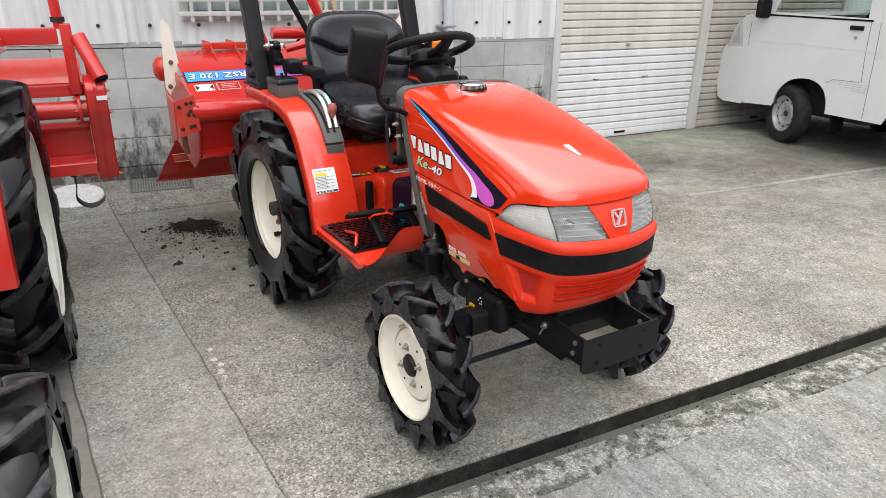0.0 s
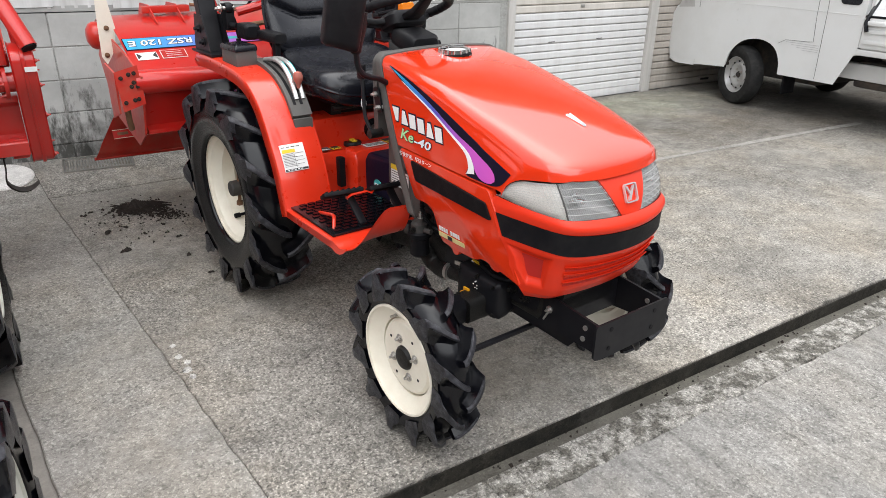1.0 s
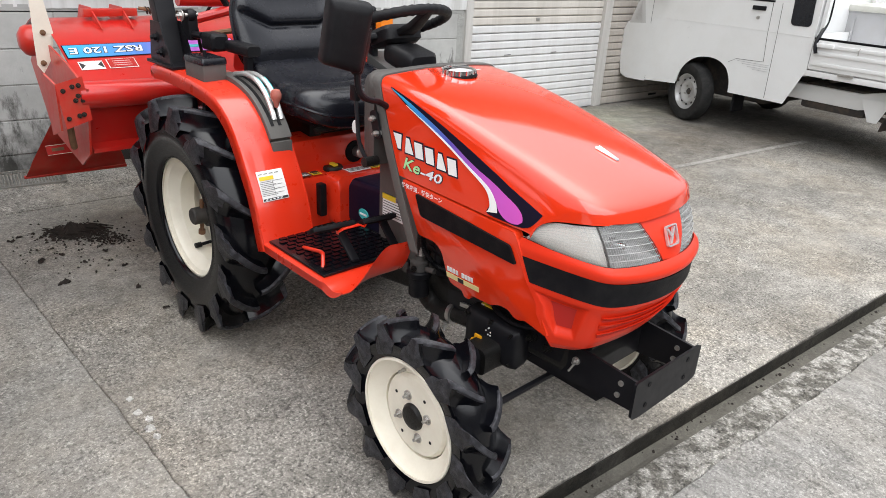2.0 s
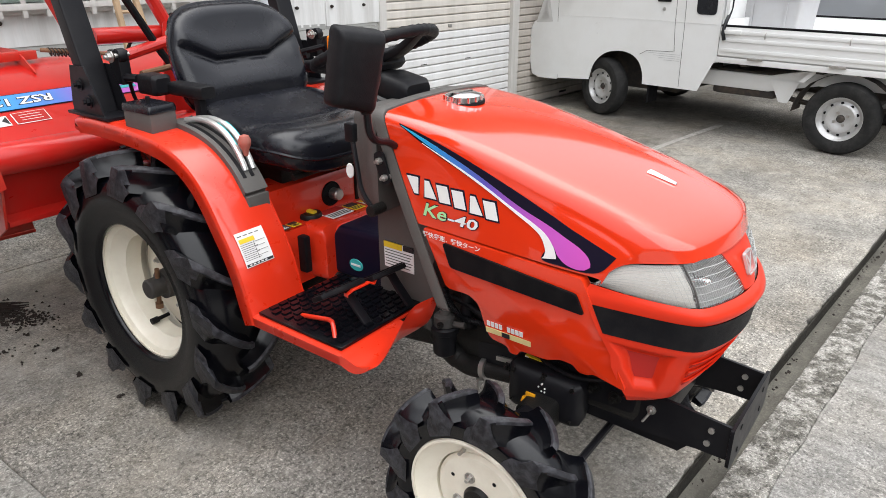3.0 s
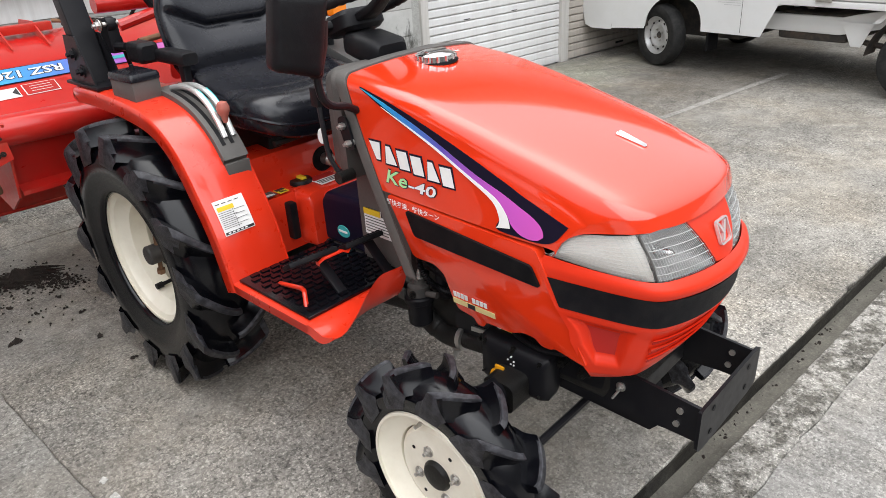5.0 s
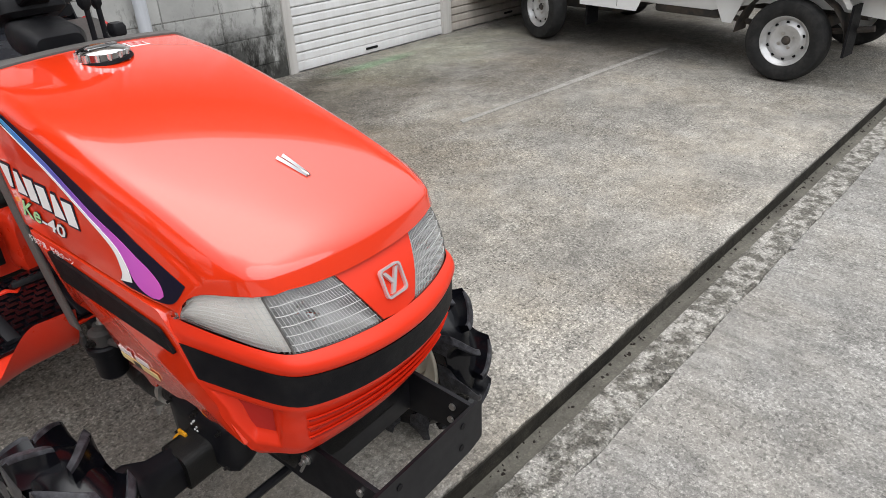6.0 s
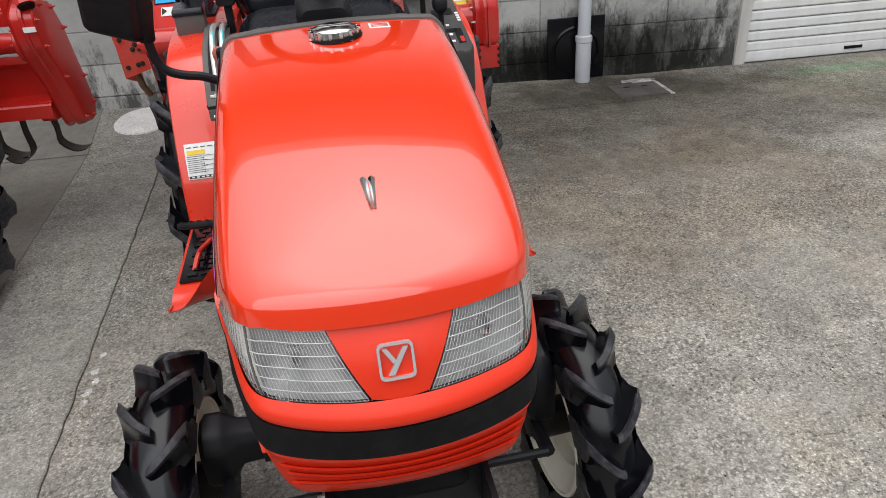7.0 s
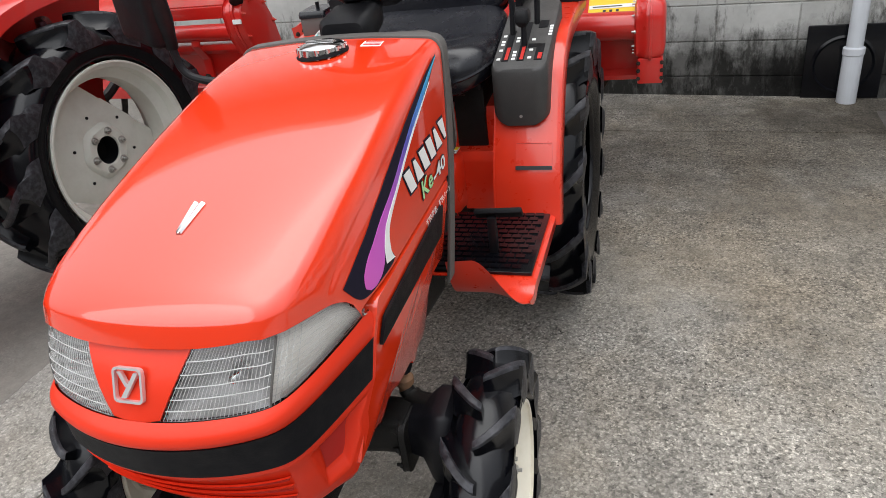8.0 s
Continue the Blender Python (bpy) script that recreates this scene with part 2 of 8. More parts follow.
STEEL = dirty("zinc_steel", (0.52, 0.51, 0.49), 0.38, dust=(0.25, 0.20, 0.15), amount=0.4, scale=40, metal=0.9)
STEEL_BRIGHT = shade("bright_plated_steel", (0.82, 0.82, 0.80), 0.28, metal=0.75)
BADGE = shade("dull_chrome", (0.74, 0.74, 0.74), 0.25, metal=0.6)
DARK_CHROME = shade("dark_chrome", (0.62, 0.62, 0.62), 0.15, metal=1.0)
CHROME = shade("chrome", (0.82, 0.82, 0.83), 0.09, metal=1.0)
CAST = dirty("dusty_cast_iron", (0.032, 0.030, 0.028), 0.65, dust=(0.09, 0.08, 0.07), amount=0.5, scale=30, grain=0.4)
RUST = dirty("rusty_steel", (0.16, 0.085, 0.045), 0.75, dust=(0.30, 0.15, 0.07), amount=0.6, scale=45)
BLADE = dirty("dark_steel_blade", (0.035, 0.03, 0.027), 0.5, dust=(0.12, 0.075, 0.05), amount=0.5, scale=40, metal=0.6)


def plain(name, color, rough=0.45):
    return dirty(name, color, rough, dust=tuple(c * 0.75 for c in color), amount=0.25, scale=30)


WHITE = plain("white_print", (0.80, 0.80, 0.78))
YELLOW = plain("yellow_print", (0.80, 0.55, 0.03))
BLACKP = plain("black_print", (0.02, 0.02, 0.022))
NAVY = dirty("navy_print", (0.007, 0.006, 0.018), 0.4, dust=(0.012, 0.011, 0.02), amount=0.25, scale=30, spec=0.16)
TEAL = plain("teal_print", (0.04, 0.42, 0.42))
GREEN = plain("pale_green_print", (0.42, 0.72, 0.35))
REDP = dirty("dull_red_print", (0.46, 0.026, 0.020), 0.5, dust=(0.38, 0.025, 0.02), amount=0.25, scale=30, spec=0.25)
CREAMP = plain("cream_print", (0.75, 0.62, 0.28))
ORANGE = shade("amber_lens", (0.85, 0.23, 0.01), 0.18, coat=0.5)
YCAP = plain("yellow_plastic", (0.75, 0.33, 0.01), 0.4)
KNOB = dirty("faded_red_knob", (0.42, 0.10, 0.07), 0.5, amount=0.3, scale=40)


def fade_print(name, axis, lo, hi, stops):
    """Printed colour that runs over along one axis of its thing."""
    m = shade(name, (0.5, 0.5, 0.5), 0.35, coat=0.3)
    tc = m.node_tree.nodes.new("ShaderNodeTexCoord")
    sx = m.node_tree.nodes.new("ShaderNodeSeparateXYZ")
    link(m, tc.outputs["Object"], sx.inputs[0])
    r = node(m, "ShaderNodeMapRange")
    r.inputs["From Min"].default_value, r.inputs["From Max"].default_value = lo, hi
    link(m, sx.outputs[axis], r.inputs["Value"])
    link(m, ramp(m, r.outputs["Result"], stops), bsdf(m).inputs["Base Color"])
    return m


STRIPE = fade_print("stripe_print", "Y", 0.20, 0.73, [(0.0, (0.66, 0.10, 0.48)), (0.30, (0.50, 0.09, 0.50)), (0.55, (0.10, 0.08, 0.42)), (0.78, (0.03, 0.25, 0.62)), (1.0, (0.03, 0.52, 0.72))])
TILLER_PRINT = fade_print("tiller_stripe_print", "X", -0.60, 0.05, [(0.0, (0.03, 0.40, 0.75)), (0.45, (0.10, 0.22, 0.62)), (0.75, (0.45, 0.12, 0.55)), (1.0, (0.62, 0.16, 0.50))])

LENS = shade("clear_lens", (0.93, 0.93, 0.92), 0.10)
bsdf(LENS).inputs["Transmission Weight"].default_value = 1.0
bsdf(LENS).inputs["IOR"].default_value = 1.25
wv = node(LENS, "ShaderNodeTexWave", Scale=75.0, Distortion=0.0)
wv.bands_direction = "X"
link(LENS, coords(LENS), wv.inputs["Vector"])
bump(LENS, wv.outputs["Fac"], 0.25, 0.001)
LAMP_GLASS = dirty("hazy_lamp_glass", (0.60, 0.60, 0.59), 0.15, dust=(0.55, 0.53, 0.5), amount=0.4, scale=20, coat=0.6)
REFLECTOR = dirty("lamp_reflector", (0.66, 0.64, 0.61), 0.35, dust=(0.56, 0.53, 0.48), amount=0.5, scale=30, metal=0.0)
MIRROR_BOWL = dirty("silvered_bowl", (0.32, 0.318, 0.322), 0.42, dust=(0.22, 0.21, 0.20), amount=0.4, scale=25, metal=0.35)
RIB = shade("moulded_clear_rib", (0.50, 0.50, 0.49), 0.2, spec=0.5)
GLASS = shade("window_glass", (0.75, 0.82, 0.80), 0.03)
bsdf(GLASS).inputs["Transmission Weight"].default_value = 1.0
bsdf(GLASS).inputs["IOR"].default_value = 1.1

# block wall: grey face, grime that climbs from the ground line in streaks
BLOCK = shade("concrete_block", (0.39, 0.39, 0.375), 0.92, spec=0.2)
bv = world_coords(BLOCK)
bcol = mix(BLOCK, (0.36, 0.36, 0.345), (0.53, 0.53, 0.51), ramp(BLOCK, noise_of(BLOCK, bv, 2.2, 6, 0.65), [(0.35, (0.0,)), (0.65, (1.0,))]))
info = BLOCK.node_tree.nodes.new("ShaderNodeObjectInfo")
bcol = mix(BLOCK, bcol, ramp(BLOCK, info.outputs["Random"], [(0.0, (0.86,)), (1.0, (1.1,))]), 1.0, "MULTIPLY")


def mouldy(m, base):
    """Black mould that climbs from the ground line in streaks."""
    streak = noise_of(m, world_coords(m, (5, 5, 1.6)), 2.0, 7, 0.75)
    gz = m.node_tree.nodes.new("ShaderNodeNewGeometry")
    gs = m.node_tree.nodes.new("ShaderNodeSeparateXYZ")
    link(m, gz.outputs["Position"], gs.inputs[0])
    add = node(m, "ShaderNodeMath")
    add.operation = "MULTIPLY_ADD"
    link(m, gs.outputs["Z"], add.inputs[0])
    add.inputs[1].default_value = -0.42
    link(m, streak, add.inputs[2])
    mould = ramp(m, add.outputs[0], [(0.33, (0.0,)), (0.47, (0.88,))])
    link(m, mix(m, base, (0.055, 0.054, 0.047), mould), bsdf(m).inputs["Base Color"])
    tint_patch(m, (3.2, 4.98, 0.10), (0.95, 9, 0.36), (0.13, 0.13, 0.125), 0.95, 1.5, 5.0)
    tint_patch(m, (2.0, 4.98, 0.14), (1.5, 9, 0.24), (0.16, 0.155, 0.15), 0.9, 1.5, 6.0)


mouldy(BLOCK, bcol)
bump(BLOCK, noise_of(BLOCK, bv, 90, 6, 0.7), 0.5, 0.004)
GROUT = concrete("block_joint", (0.44, 0.44, 0.42), (0.33, 0.33, 0.31), 0.5)
mouldy(GROUT, bsdf(GROUT).inputs["Base Color"].links[0].from_socket)


def streaked(name, color, low, rough, metal=0.0, zscale=0.5):
    m = shade(name, color, rough, metal)
    n = noise_of(m, world_coords(m, (9, 9, zscale)), 1.2, 6, 0.7)
    c = mix(m, low, color, ramp(m, n, [(0.30, (0.0,)), (0.58, (1.0,))]))
    n2 = noise_of(m, world_coords(m), 1.7, 5, 0.6)
    link(m, mix(m, c, tuple(v * 0.8 for v in color), ramp(m, n2, [(0.45, (0.0,)), (0.75, (0.7,))])), bsdf(m).inputs["Base Color"])
    return m


SIDING = streaked("siding_sheet", (0.75, 0.75, 0.74), (0.56, 0.55, 0.53), 0.6)
SHUTTER = streaked("shutter_paint", (0.78, 0.78, 0.775), (0.69, 0.68, 0.67), 0.5)
SHUTTER_OLD = streaked("old_shutter_paint", (0.70, 0.66, 0.605), (0.57, 0.535, 0.48), 0.55)
SHUTTER_GREY = streaked("grey_shutter_paint", (0.52, 0.475, 0.425), (0.39, 0.355, 0.31), 0.55)
FRAME = streaked("shutter_frame_paint", (0.66, 0.64, 0.61), (0.48, 0.46, 0.43), 0.45)
PIPE = streaked("pipe_plastic", (0.62, 0.65, 0.69), (0.50, 0.52, 0.55), 0.4)
TRUCK = dirty("white_car_paint", (0.79, 0.795, 0.79), 0.30, dust=(0.55, 0.53, 0.48), amount=0.22, scale=3.0, coat=0.5)
SILVER = dirty("silver_car_paint", (0.42, 0.44, 0.47), 0.32, amount=0.15, scale=3, metal=0.4, coat=0.5)
SILVER_WHEEL = dirty("silver_wheel_paint", (0.55, 0.55, 0.55), 0.35, dust=(0.3, 0.28, 0.25), amount=0.4, scale=20, metal=0.5)
UNDER = dirty("underbody", (0.035, 0.032, 0.03), 0.8, dust=(0.14, 0.10, 0.07), amount=0.6, scale=10)
TUB = dirty("grey_plastic_tub", (0.48, 0.48, 0.49), 0.5, dust=(0.4, 0.38, 0.35), amount=0.3, scale=8)
WOOD = dirty("weathered_wood", (0.50, 0.36, 0.22), 0.75, dust=(0.3, 0.22, 0.14), amount=0.5, scale=20)
SOIL = dirty("dark_soil", (0.018, 0.013, 0.010), 0.95, dust=(0.06, 0.042, 0.03), amount=0.4, scale=40)


# ---- mesh helpers ----
def part(name, bm, material, parent=None, label="", smooth=True, angle=35, bevel=0.0, segs=2):
    """Links a bmesh as one mesh object, under a thing where one is given."""
    if bevel:
        bmesh.ops.remove_doubles(bm, verts=bm.verts, dist=1e-5)
        sharp = [e for e in bm.edges if len(e.link_faces) == 2 and e.calc_face_angle(0) > radians(28)]
        bmesh.ops.bevel(bm, geom=sharp, offset=bevel, offset_type="OFFSET", segments=segs, profile=0.6, affect="EDGES", clamp_overlap=True)
    bmesh.ops.recalc_face_normals(bm, faces=bm.faces)
    me = bpy.data.meshes.new(name)
    bm.to_mesh(me)
    bm.free()
    me.materials.append(material)
    if smooth:
        me.polygons.foreach_set("use_smooth", [True] * len(me.polygons))
        me.set_sharp_from_angle(angle=radians(angle))
    ob = new(name, me)
    ob.parent = parent
    if label:
        ob["label"] = label
    return ob


def empty(name, m, label, category, group="", kind=""):
    ob = new(name)
    ob.matrix_world = m
    return tagged(ob, label, category, group, kind)


def B():
    return bmesh.new()


def face(bm, vs):
    try:
        return bm.faces.new(vs)
    except ValueError:
        return None


def box(bm, x0, x1, y0, y1, z0, z1, m=None):
    vs = [bm.verts.new((x, y, z)) for x in (x0, x1) for y in (y0, y1) for z in (z0, z1)]
    if m:
        for v in vs:
            v.co = m @ v.co
    for q in ((0, 1, 3, 2), (4, 6, 7, 5), (0, 4, 5, 1), (2, 3, 7, 6), (0, 2, 6, 4), (1, 5, 7, 3)):
        face(bm, [vs[i] for i in q])
    return bm


def loft(bm, rings, closed=True, caps=True):
    rows = [[bm.verts.new(p) for p in r] for r in rings]
    n = len(rows[0])
    for a, b in zip(rows, rows[1:]):
        for i in range(n if closed else n - 1):
            face(bm, (a[i], a[(i + 1) % n], b[(i + 1) % n], b[i]))
    if caps and closed:
        face(bm, rows[0])
        face(bm, rows[-1])
    return bm


def axes(d):
    d = Vector(d).normalized()
    u = d.cross(Vector((0, 0, 1)) if abs(d.z) < 0.9 else Vector((0, 1, 0))).normalized()
    return d, u, d.cross(u)


def cyl(bm, p0, p1, r0, r1=None, n=16):
    p0, p1 = Vector(p0), Vector(p1)
    r1 = r0 if r1 is None else r1
    d, u, v = axes(p1 - p0)
    ring = lambda p, r: [p + r * (math.cos(2 * math.pi * i / n) * u + math.sin(2 * math.pi * i / n) * v) for i in range(n)]
    return loft(bm, [ring(p0, r0), ring(p1, r1)])


def tube(bm, pts, r, n=8):
    pts = [Vector(p) for p in pts]
    rs = r if isinstance(r, (list, tuple)) else [r] * len(pts)
    rings, u = [], None
    for i, p in enumerate(pts):
        d = (pts[min(i + 1, len(pts) - 1)] - pts[max(i - 1, 0)]).normalized()
        u = axes(d)[1] if u is None else (u - d * u.dot(d)).normalized()
        v = d.cross(u)
        rings.append([p + rs[i] * (math.cos(2 * math.pi * k / n) * u + math.sin(2 * math.pi * k / n) * v) for k in range(n)])
    return loft(bm, rings)


def curve_pts(pts, n=6):
    """A smooth line through the points."""
    pts = [Vector(p) for p in pts]
    out = []
    for i in range(len(pts) - 1):
        p0, p1, p2, p3 = pts[max(i - 1, 0)], pts[i], pts[i + 1], pts[min(i + 2, len(pts) - 1)]
        for k in range(n):
            t = k / n
            out.append(0.5 * (2 * p1 + (p2 - p0) * t + (2 * p0 - 5 * p1 + 4 * p2 - p3) * t * t + (3 * p1 - p0 - 3 * p2 + p3) * t ** 3))
    return out + [pts[-1]]


def lathe(bm, profile, n=48, m=None):
    """Turns (radius, along) pairs round the x axis."""
    m = m or Matrix()
    rings = [[m @ Vector((h, r * math.cos(2 * math.pi * i / n), r * math.sin(2 * math.pi * i / n))) for i in range(n)] for r, h in profile]
    return loft(bm, rings, caps=False)


def plate(bm, outline, t0, t1, m=None, axis="x"):
    """A flat sheet: the outline (two coordinates) given a thickness along one axis."""
    put = {"x": lambda a, b, t: (t, a, b), "y": lambda a, b, t: (a, t, b), "z": lambda a, b, t: (a, b, t)}[axis]
    m = m or Matrix()
    lo = [bm.verts.new(m @ Vector(put(a, b, t0))) for a, b in outline]
    hi = [bm.verts.new(m @ Vector(put(a, b, t1))) for a, b in outline]
    n = len(outline)
    face(bm, lo)
    face(bm, hi)
    for i in range(n):
        face(bm, (lo[i], lo[(i + 1) % n], hi[(i + 1) % n], hi[i]))
    return bm


def sheet(bm, rows, thick, out):
    """A bent sheet through a grid of points, given a thickness along out."""
    out = Vector(out)
    top = [[bm.verts.new(Vector(p)) for p in r] for r in rows]
    low = [[bm.verts.new(Vector(p) - out * thick) for p in r] for r in rows]
    h, w = len(rows), len(rows[0])
    for g in (top, low):
        for i in range(h - 1):
            for j in range(w - 1):
                face(bm, (g[i][j], g[i][j + 1], g[i + 1][j + 1], g[i + 1][j]))
    for i in range(h - 1):
        for j in (0, w - 1):
            face(bm, (top[i][j], top[i + 1][j], low[i + 1][j], low[i][j]))
    for j in range(w - 1):
        for i in (0, h - 1):
            face(bm, (top[i][j], top[i][j + 1], low[i][j + 1], low[i][j]))
    return bm


def rounded(pts, r, n=4):
    """An outline with its corners rounded."""
    out, k = [], len(pts)
    for i in range(k):
        a, b, c = Vector(pts[i - 1]), Vector(pts[i]), Vector(pts[(i + 1) % k])
        q = min(r, (a - b).length * 0.45, (c - b).length * 0.45)
        p, s = b + (a - b).normalized() * q, b + (c - b).normalized() * q
        for j in range(n + 1):
            t = j / n
            out.append(tuple((1 - t) ** 2 * p + 2 * t * (1 - t) * b + t * t * s))
    return out


def rect(a0, a1, b0, b1):
    return [(a0, b0), (a1, b0), (a1, b1), (a0, b1)]


def lerp(a, b, t):
    return a + (b - a) * t


# ---- ground ----
EDGE = 1.60          # the yard's edge along the channel
WALL = 4.98          # the face of the long wall
tagged(part("ground", plate(B(), rect(-60, 60, -60, 70), -0.30, -0.20, axis="z"), FAR, smooth=False), "dark worn ground reaching far out", "ground", kind="structure")
yard = new("yard")
tagged(yard, "weathered grey concrete yard of cast slabs with open joints", "yard", kind="structure")


def seam_a(y):
    return 0.855 - 0.105 * (y - EDGE)


def seam_b(y):
    return 0.432 - 0.105 * (y - EDGE)


def slab(name, outline, z=0.0, mat=YARD, parent=yard, label="", low=-0.25):
    return part(name, plate(B(), outline, low, z, axis="z"), mat, parent, label, bevel=0.0035, segs=1, smooth=False)


G = 0.0013


def seam(f, y0, y1, off, seed):
    """A slightly ragged line between two castings."""
    rnd = random.Random(seed)
    n = int((y1 - y0) / 0.045)
    pts = []
    for k in range(n + 1):
        y = lerp(y0, y1, k / n)
        pts.append((f(y) + rnd.uniform(-0.0035, 0.0035) + off, y))
    return pts


top = WALL - 0.005
a_r, a_l = seam(seam_a, EDGE, top, G, 1), seam(seam_a, EDGE, top, -G, 1)
b_r, b_l = seam(seam_b, EDGE, top, G, 2), seam(seam_b, EDGE, top, -G, 2)
half = [p for p in a_r if p[1] <= 4.65]


def chipped(x0, x1, seed):
    """The worn, crumbling edge of the yard along the channel."""
    rnd, out, d = random.Random(seed), [], 0.0
    n = int(abs(x1 - x0) / 0.022)
    for k in range(1, n):
        d = 0.7 * d + rnd.uniform(-0.0032, 0.0032) + (rnd.uniform(0.004, 0.012) if rnd.random() < 0.05 else 0.0)
        out.append((lerp(x0, x1, k / n), EDGE + max(0.0, d + 0.002)))
    return out


rest = [p for p in a_r if p[1] >= 4.70]


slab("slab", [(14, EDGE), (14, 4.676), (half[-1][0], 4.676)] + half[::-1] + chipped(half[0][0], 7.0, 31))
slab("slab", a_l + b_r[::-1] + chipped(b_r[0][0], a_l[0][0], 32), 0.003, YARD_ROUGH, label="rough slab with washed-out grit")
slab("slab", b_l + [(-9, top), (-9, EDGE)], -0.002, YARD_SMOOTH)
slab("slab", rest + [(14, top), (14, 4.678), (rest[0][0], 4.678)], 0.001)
tagged(part("joint_filling", plate(B(), rect(-8.9, 13.9, EDGE + 0.02, WALL - 0.02), -0.1, -0.007, axis="z"), JOINT, smooth=False), "dirt in the open joints of the yard", "joint", kind="structure")



def rise(x, y):
    """How far the yard climbs towards the wall's foot, more and more away from the shutters."""
    return 0.028 * max(0.0, 3.3 - max(x, -3.0)) * max(0.0, (y - 4.47) / 0.51)


def ramp_slab(x0, x1, y0, y1, mat, lean=0.0):
    """A cast slab whose top climbs to the wall; lean shears its ends along the seams."""
    n, m = max(2, int((x1 - x0) / 0.12)), 5
    bm, rows = B(), []
    for j in range(m + 1):
        y = lerp(y0, y1, j / m)
        rows.append([(lerp(x0, x1, i / n) + lean * (y - 4.7), y, 0.004 + rise(lerp(x0, x1, i / n), y)) for i in range(n + 1)])
    sheet(bm, rows, 0.06, (0, 0, 1))
    return part("slab", bm, mat, yard, smooth=False)


ramp_slab(-6.0, seam_b(4.7) - G, 4.47, top, YARD_SMOOTH, -0.105)
ramp_slab(seam_b(4.7) + G, seam_a(4.7) - G, 4.47, top, YARD_ROUGH, -0.105)
ramp_slab(seam_a(4.7) + G, 3.3, 4.47, 4.676, YARD, -0.105)
ramp_slab(seam_a(4.7) + G, 3.3, 4.679, top, YARD, -0.105)

# the drain channel, the kerb strip and the road slab beyond it
bm = B()
ch = [(EDGE - 0.001, -0.060), (EDGE - 0.035, -0.064), (EDGE - 0.070, -0.055), (EDGE - 0.080, -0.040), (EDGE - 0.080, -0.2), (EDGE - 0.001, -0.2)]
plate(bm, ch, -9, 14, axis="x")
tagged(part("channel", bm, CHANNEL, smooth=False), "shallow dark concrete drain channel", "drain channel", kind="structure")
tagged(part("channel_side", plate(B(), rect(-9, 14, -0.062, -0.007), EDGE - 0.004, EDGE - 0.0005, Matrix(((1, 0, 0, 0), (0, 1, 0, 0), (0, 0, 1, 0), (0, 0, 0, 1))), axis="y"), MOSS_SHADE_FACE, smooth=False), "mossy side of the drain channel, its shade in the colour", "drain channel", kind="structure")
kerb = new("kerb")
tagged(kerb, "worn mottled concrete kerb strip with a broken edge", "kerb", kind="structure")
random.seed(5)
wob, w_ = [], 0.0
for k in range(24 * 40 + 1):
    w_ = 0.82 * w_ + random.uniform(-0.0026, 0.0026)
    wob.append((-8.65 + k / 40, EDGE - 0.198 + w_ + 0.003 * math.sin(k * 0.031)))
for i in range(12):
    seg = wob[i * 80:(i + 1) * 80 + 1]
    slab("kerb_stone", seg + [(seg[-1][0], EDGE - 0.082), (seg[0][0], EDGE - 0.082)], -0.008, KERB, kerb)
road = new("road")
tagged(road, "pale rough concrete road surface with raked marks", "road", kind="structure")
rnd_r = random.Random(12)
crack = []
for k in range(120):
    d = 0.02 + 8.3 * (k / 119) ** 1.6
    crack.append((3.63 + 0.13 * (1 - math.exp(-10 * d)) + 0.1 * d + rnd_r.uniform(-0.006, 0.006), EDGE - 0.198 - d))
rim_l, rim_r = [p for p in wob if p[0] < 3.62], [p for p in wob if p[0] > 3.65]
part("road_slab", plate(B(), [(x, y - 0.0010 - 0.0022 * abs(math.sin(9 * x) * math.sin(23 * x))) for x, y in rim_l] + crack + [(-40, crack[-1][1]), (-40, EDGE - 0.23)], -0.22, -0.011, axis="z"), ROAD, road, smooth=False)
part("road_slab", plate(B(), [(x + 0.0016, y) for x, y in crack[::-1]] + [(x, y - 0.0010 - 0.0022 * abs(math.sin(9 * x) * math.sin(23 * x))) for x, y in rim_r] + [(40, EDGE - 0.23), (40, crack[-1][1])], -0.22, -0.0115, axis="z"), ROAD, road, smooth=False)
tagged(part("road_joint", plate(B(), rect(-9, 14, EDGE - 0.24, EDGE - 0.16), -0.2, -0.020, axis="z"), JOINT, smooth=False), "dirt-filled crack between kerb and road", "joint", kind="structure")

# added out of view: keeps the low sky out of the tractor's reflections
tagged(part("unseen_sky_block", plate(B(), rect(-40, 40, -7.3, -7.0), -0.25, 3.6, axis="z"), PLAIN_WALL, smooth=False), "plain grey wall added out of view to block the low sky", "wall", kind="structure")

# ---- the long wall ----
wall = new("wall_north")
tagged(wall, "grey concrete block wall stained dark near the ground", "wall", kind="structure")
BLOCK_H, BLOCK_W, TOP = 0.187, 0.395, 0.905
part("wall_core", plate(B(), rect(-6, 3.99, WALL + 0.003, WALL + 0.15), -0.2, TOP - 0.01, axis="z"), GROUT, wall, smooth=False)
tagged(part("upper_wall", plate(B(), rect(-6, 12, WALL + 0.075, WALL + 0.2), 0.86, 3.66, axis="z"), SIDING, smooth=False), "plain wall behind the corrugated sheets", "wall", kind="structure")
SHUT = (4.055, 5.625, 5.715, 7.6)
tagged(part("wall_side", plate(B(), rect(SHUT[3] + 0.05, 12, WALL, WALL + 0.2), -0.2, 0.9, axis="z"), SIDING, smooth=False), "plain light wall beside the shutters", "wall", kind="structure")

# corrugated cement sheets over the blocks
siding = new("siding")
tagged(siding, "light grey corrugated wall sheets with rusty bolts", "siding", kind="structure")
WIN = (1.13, 2.66, 1.075, 1.75)


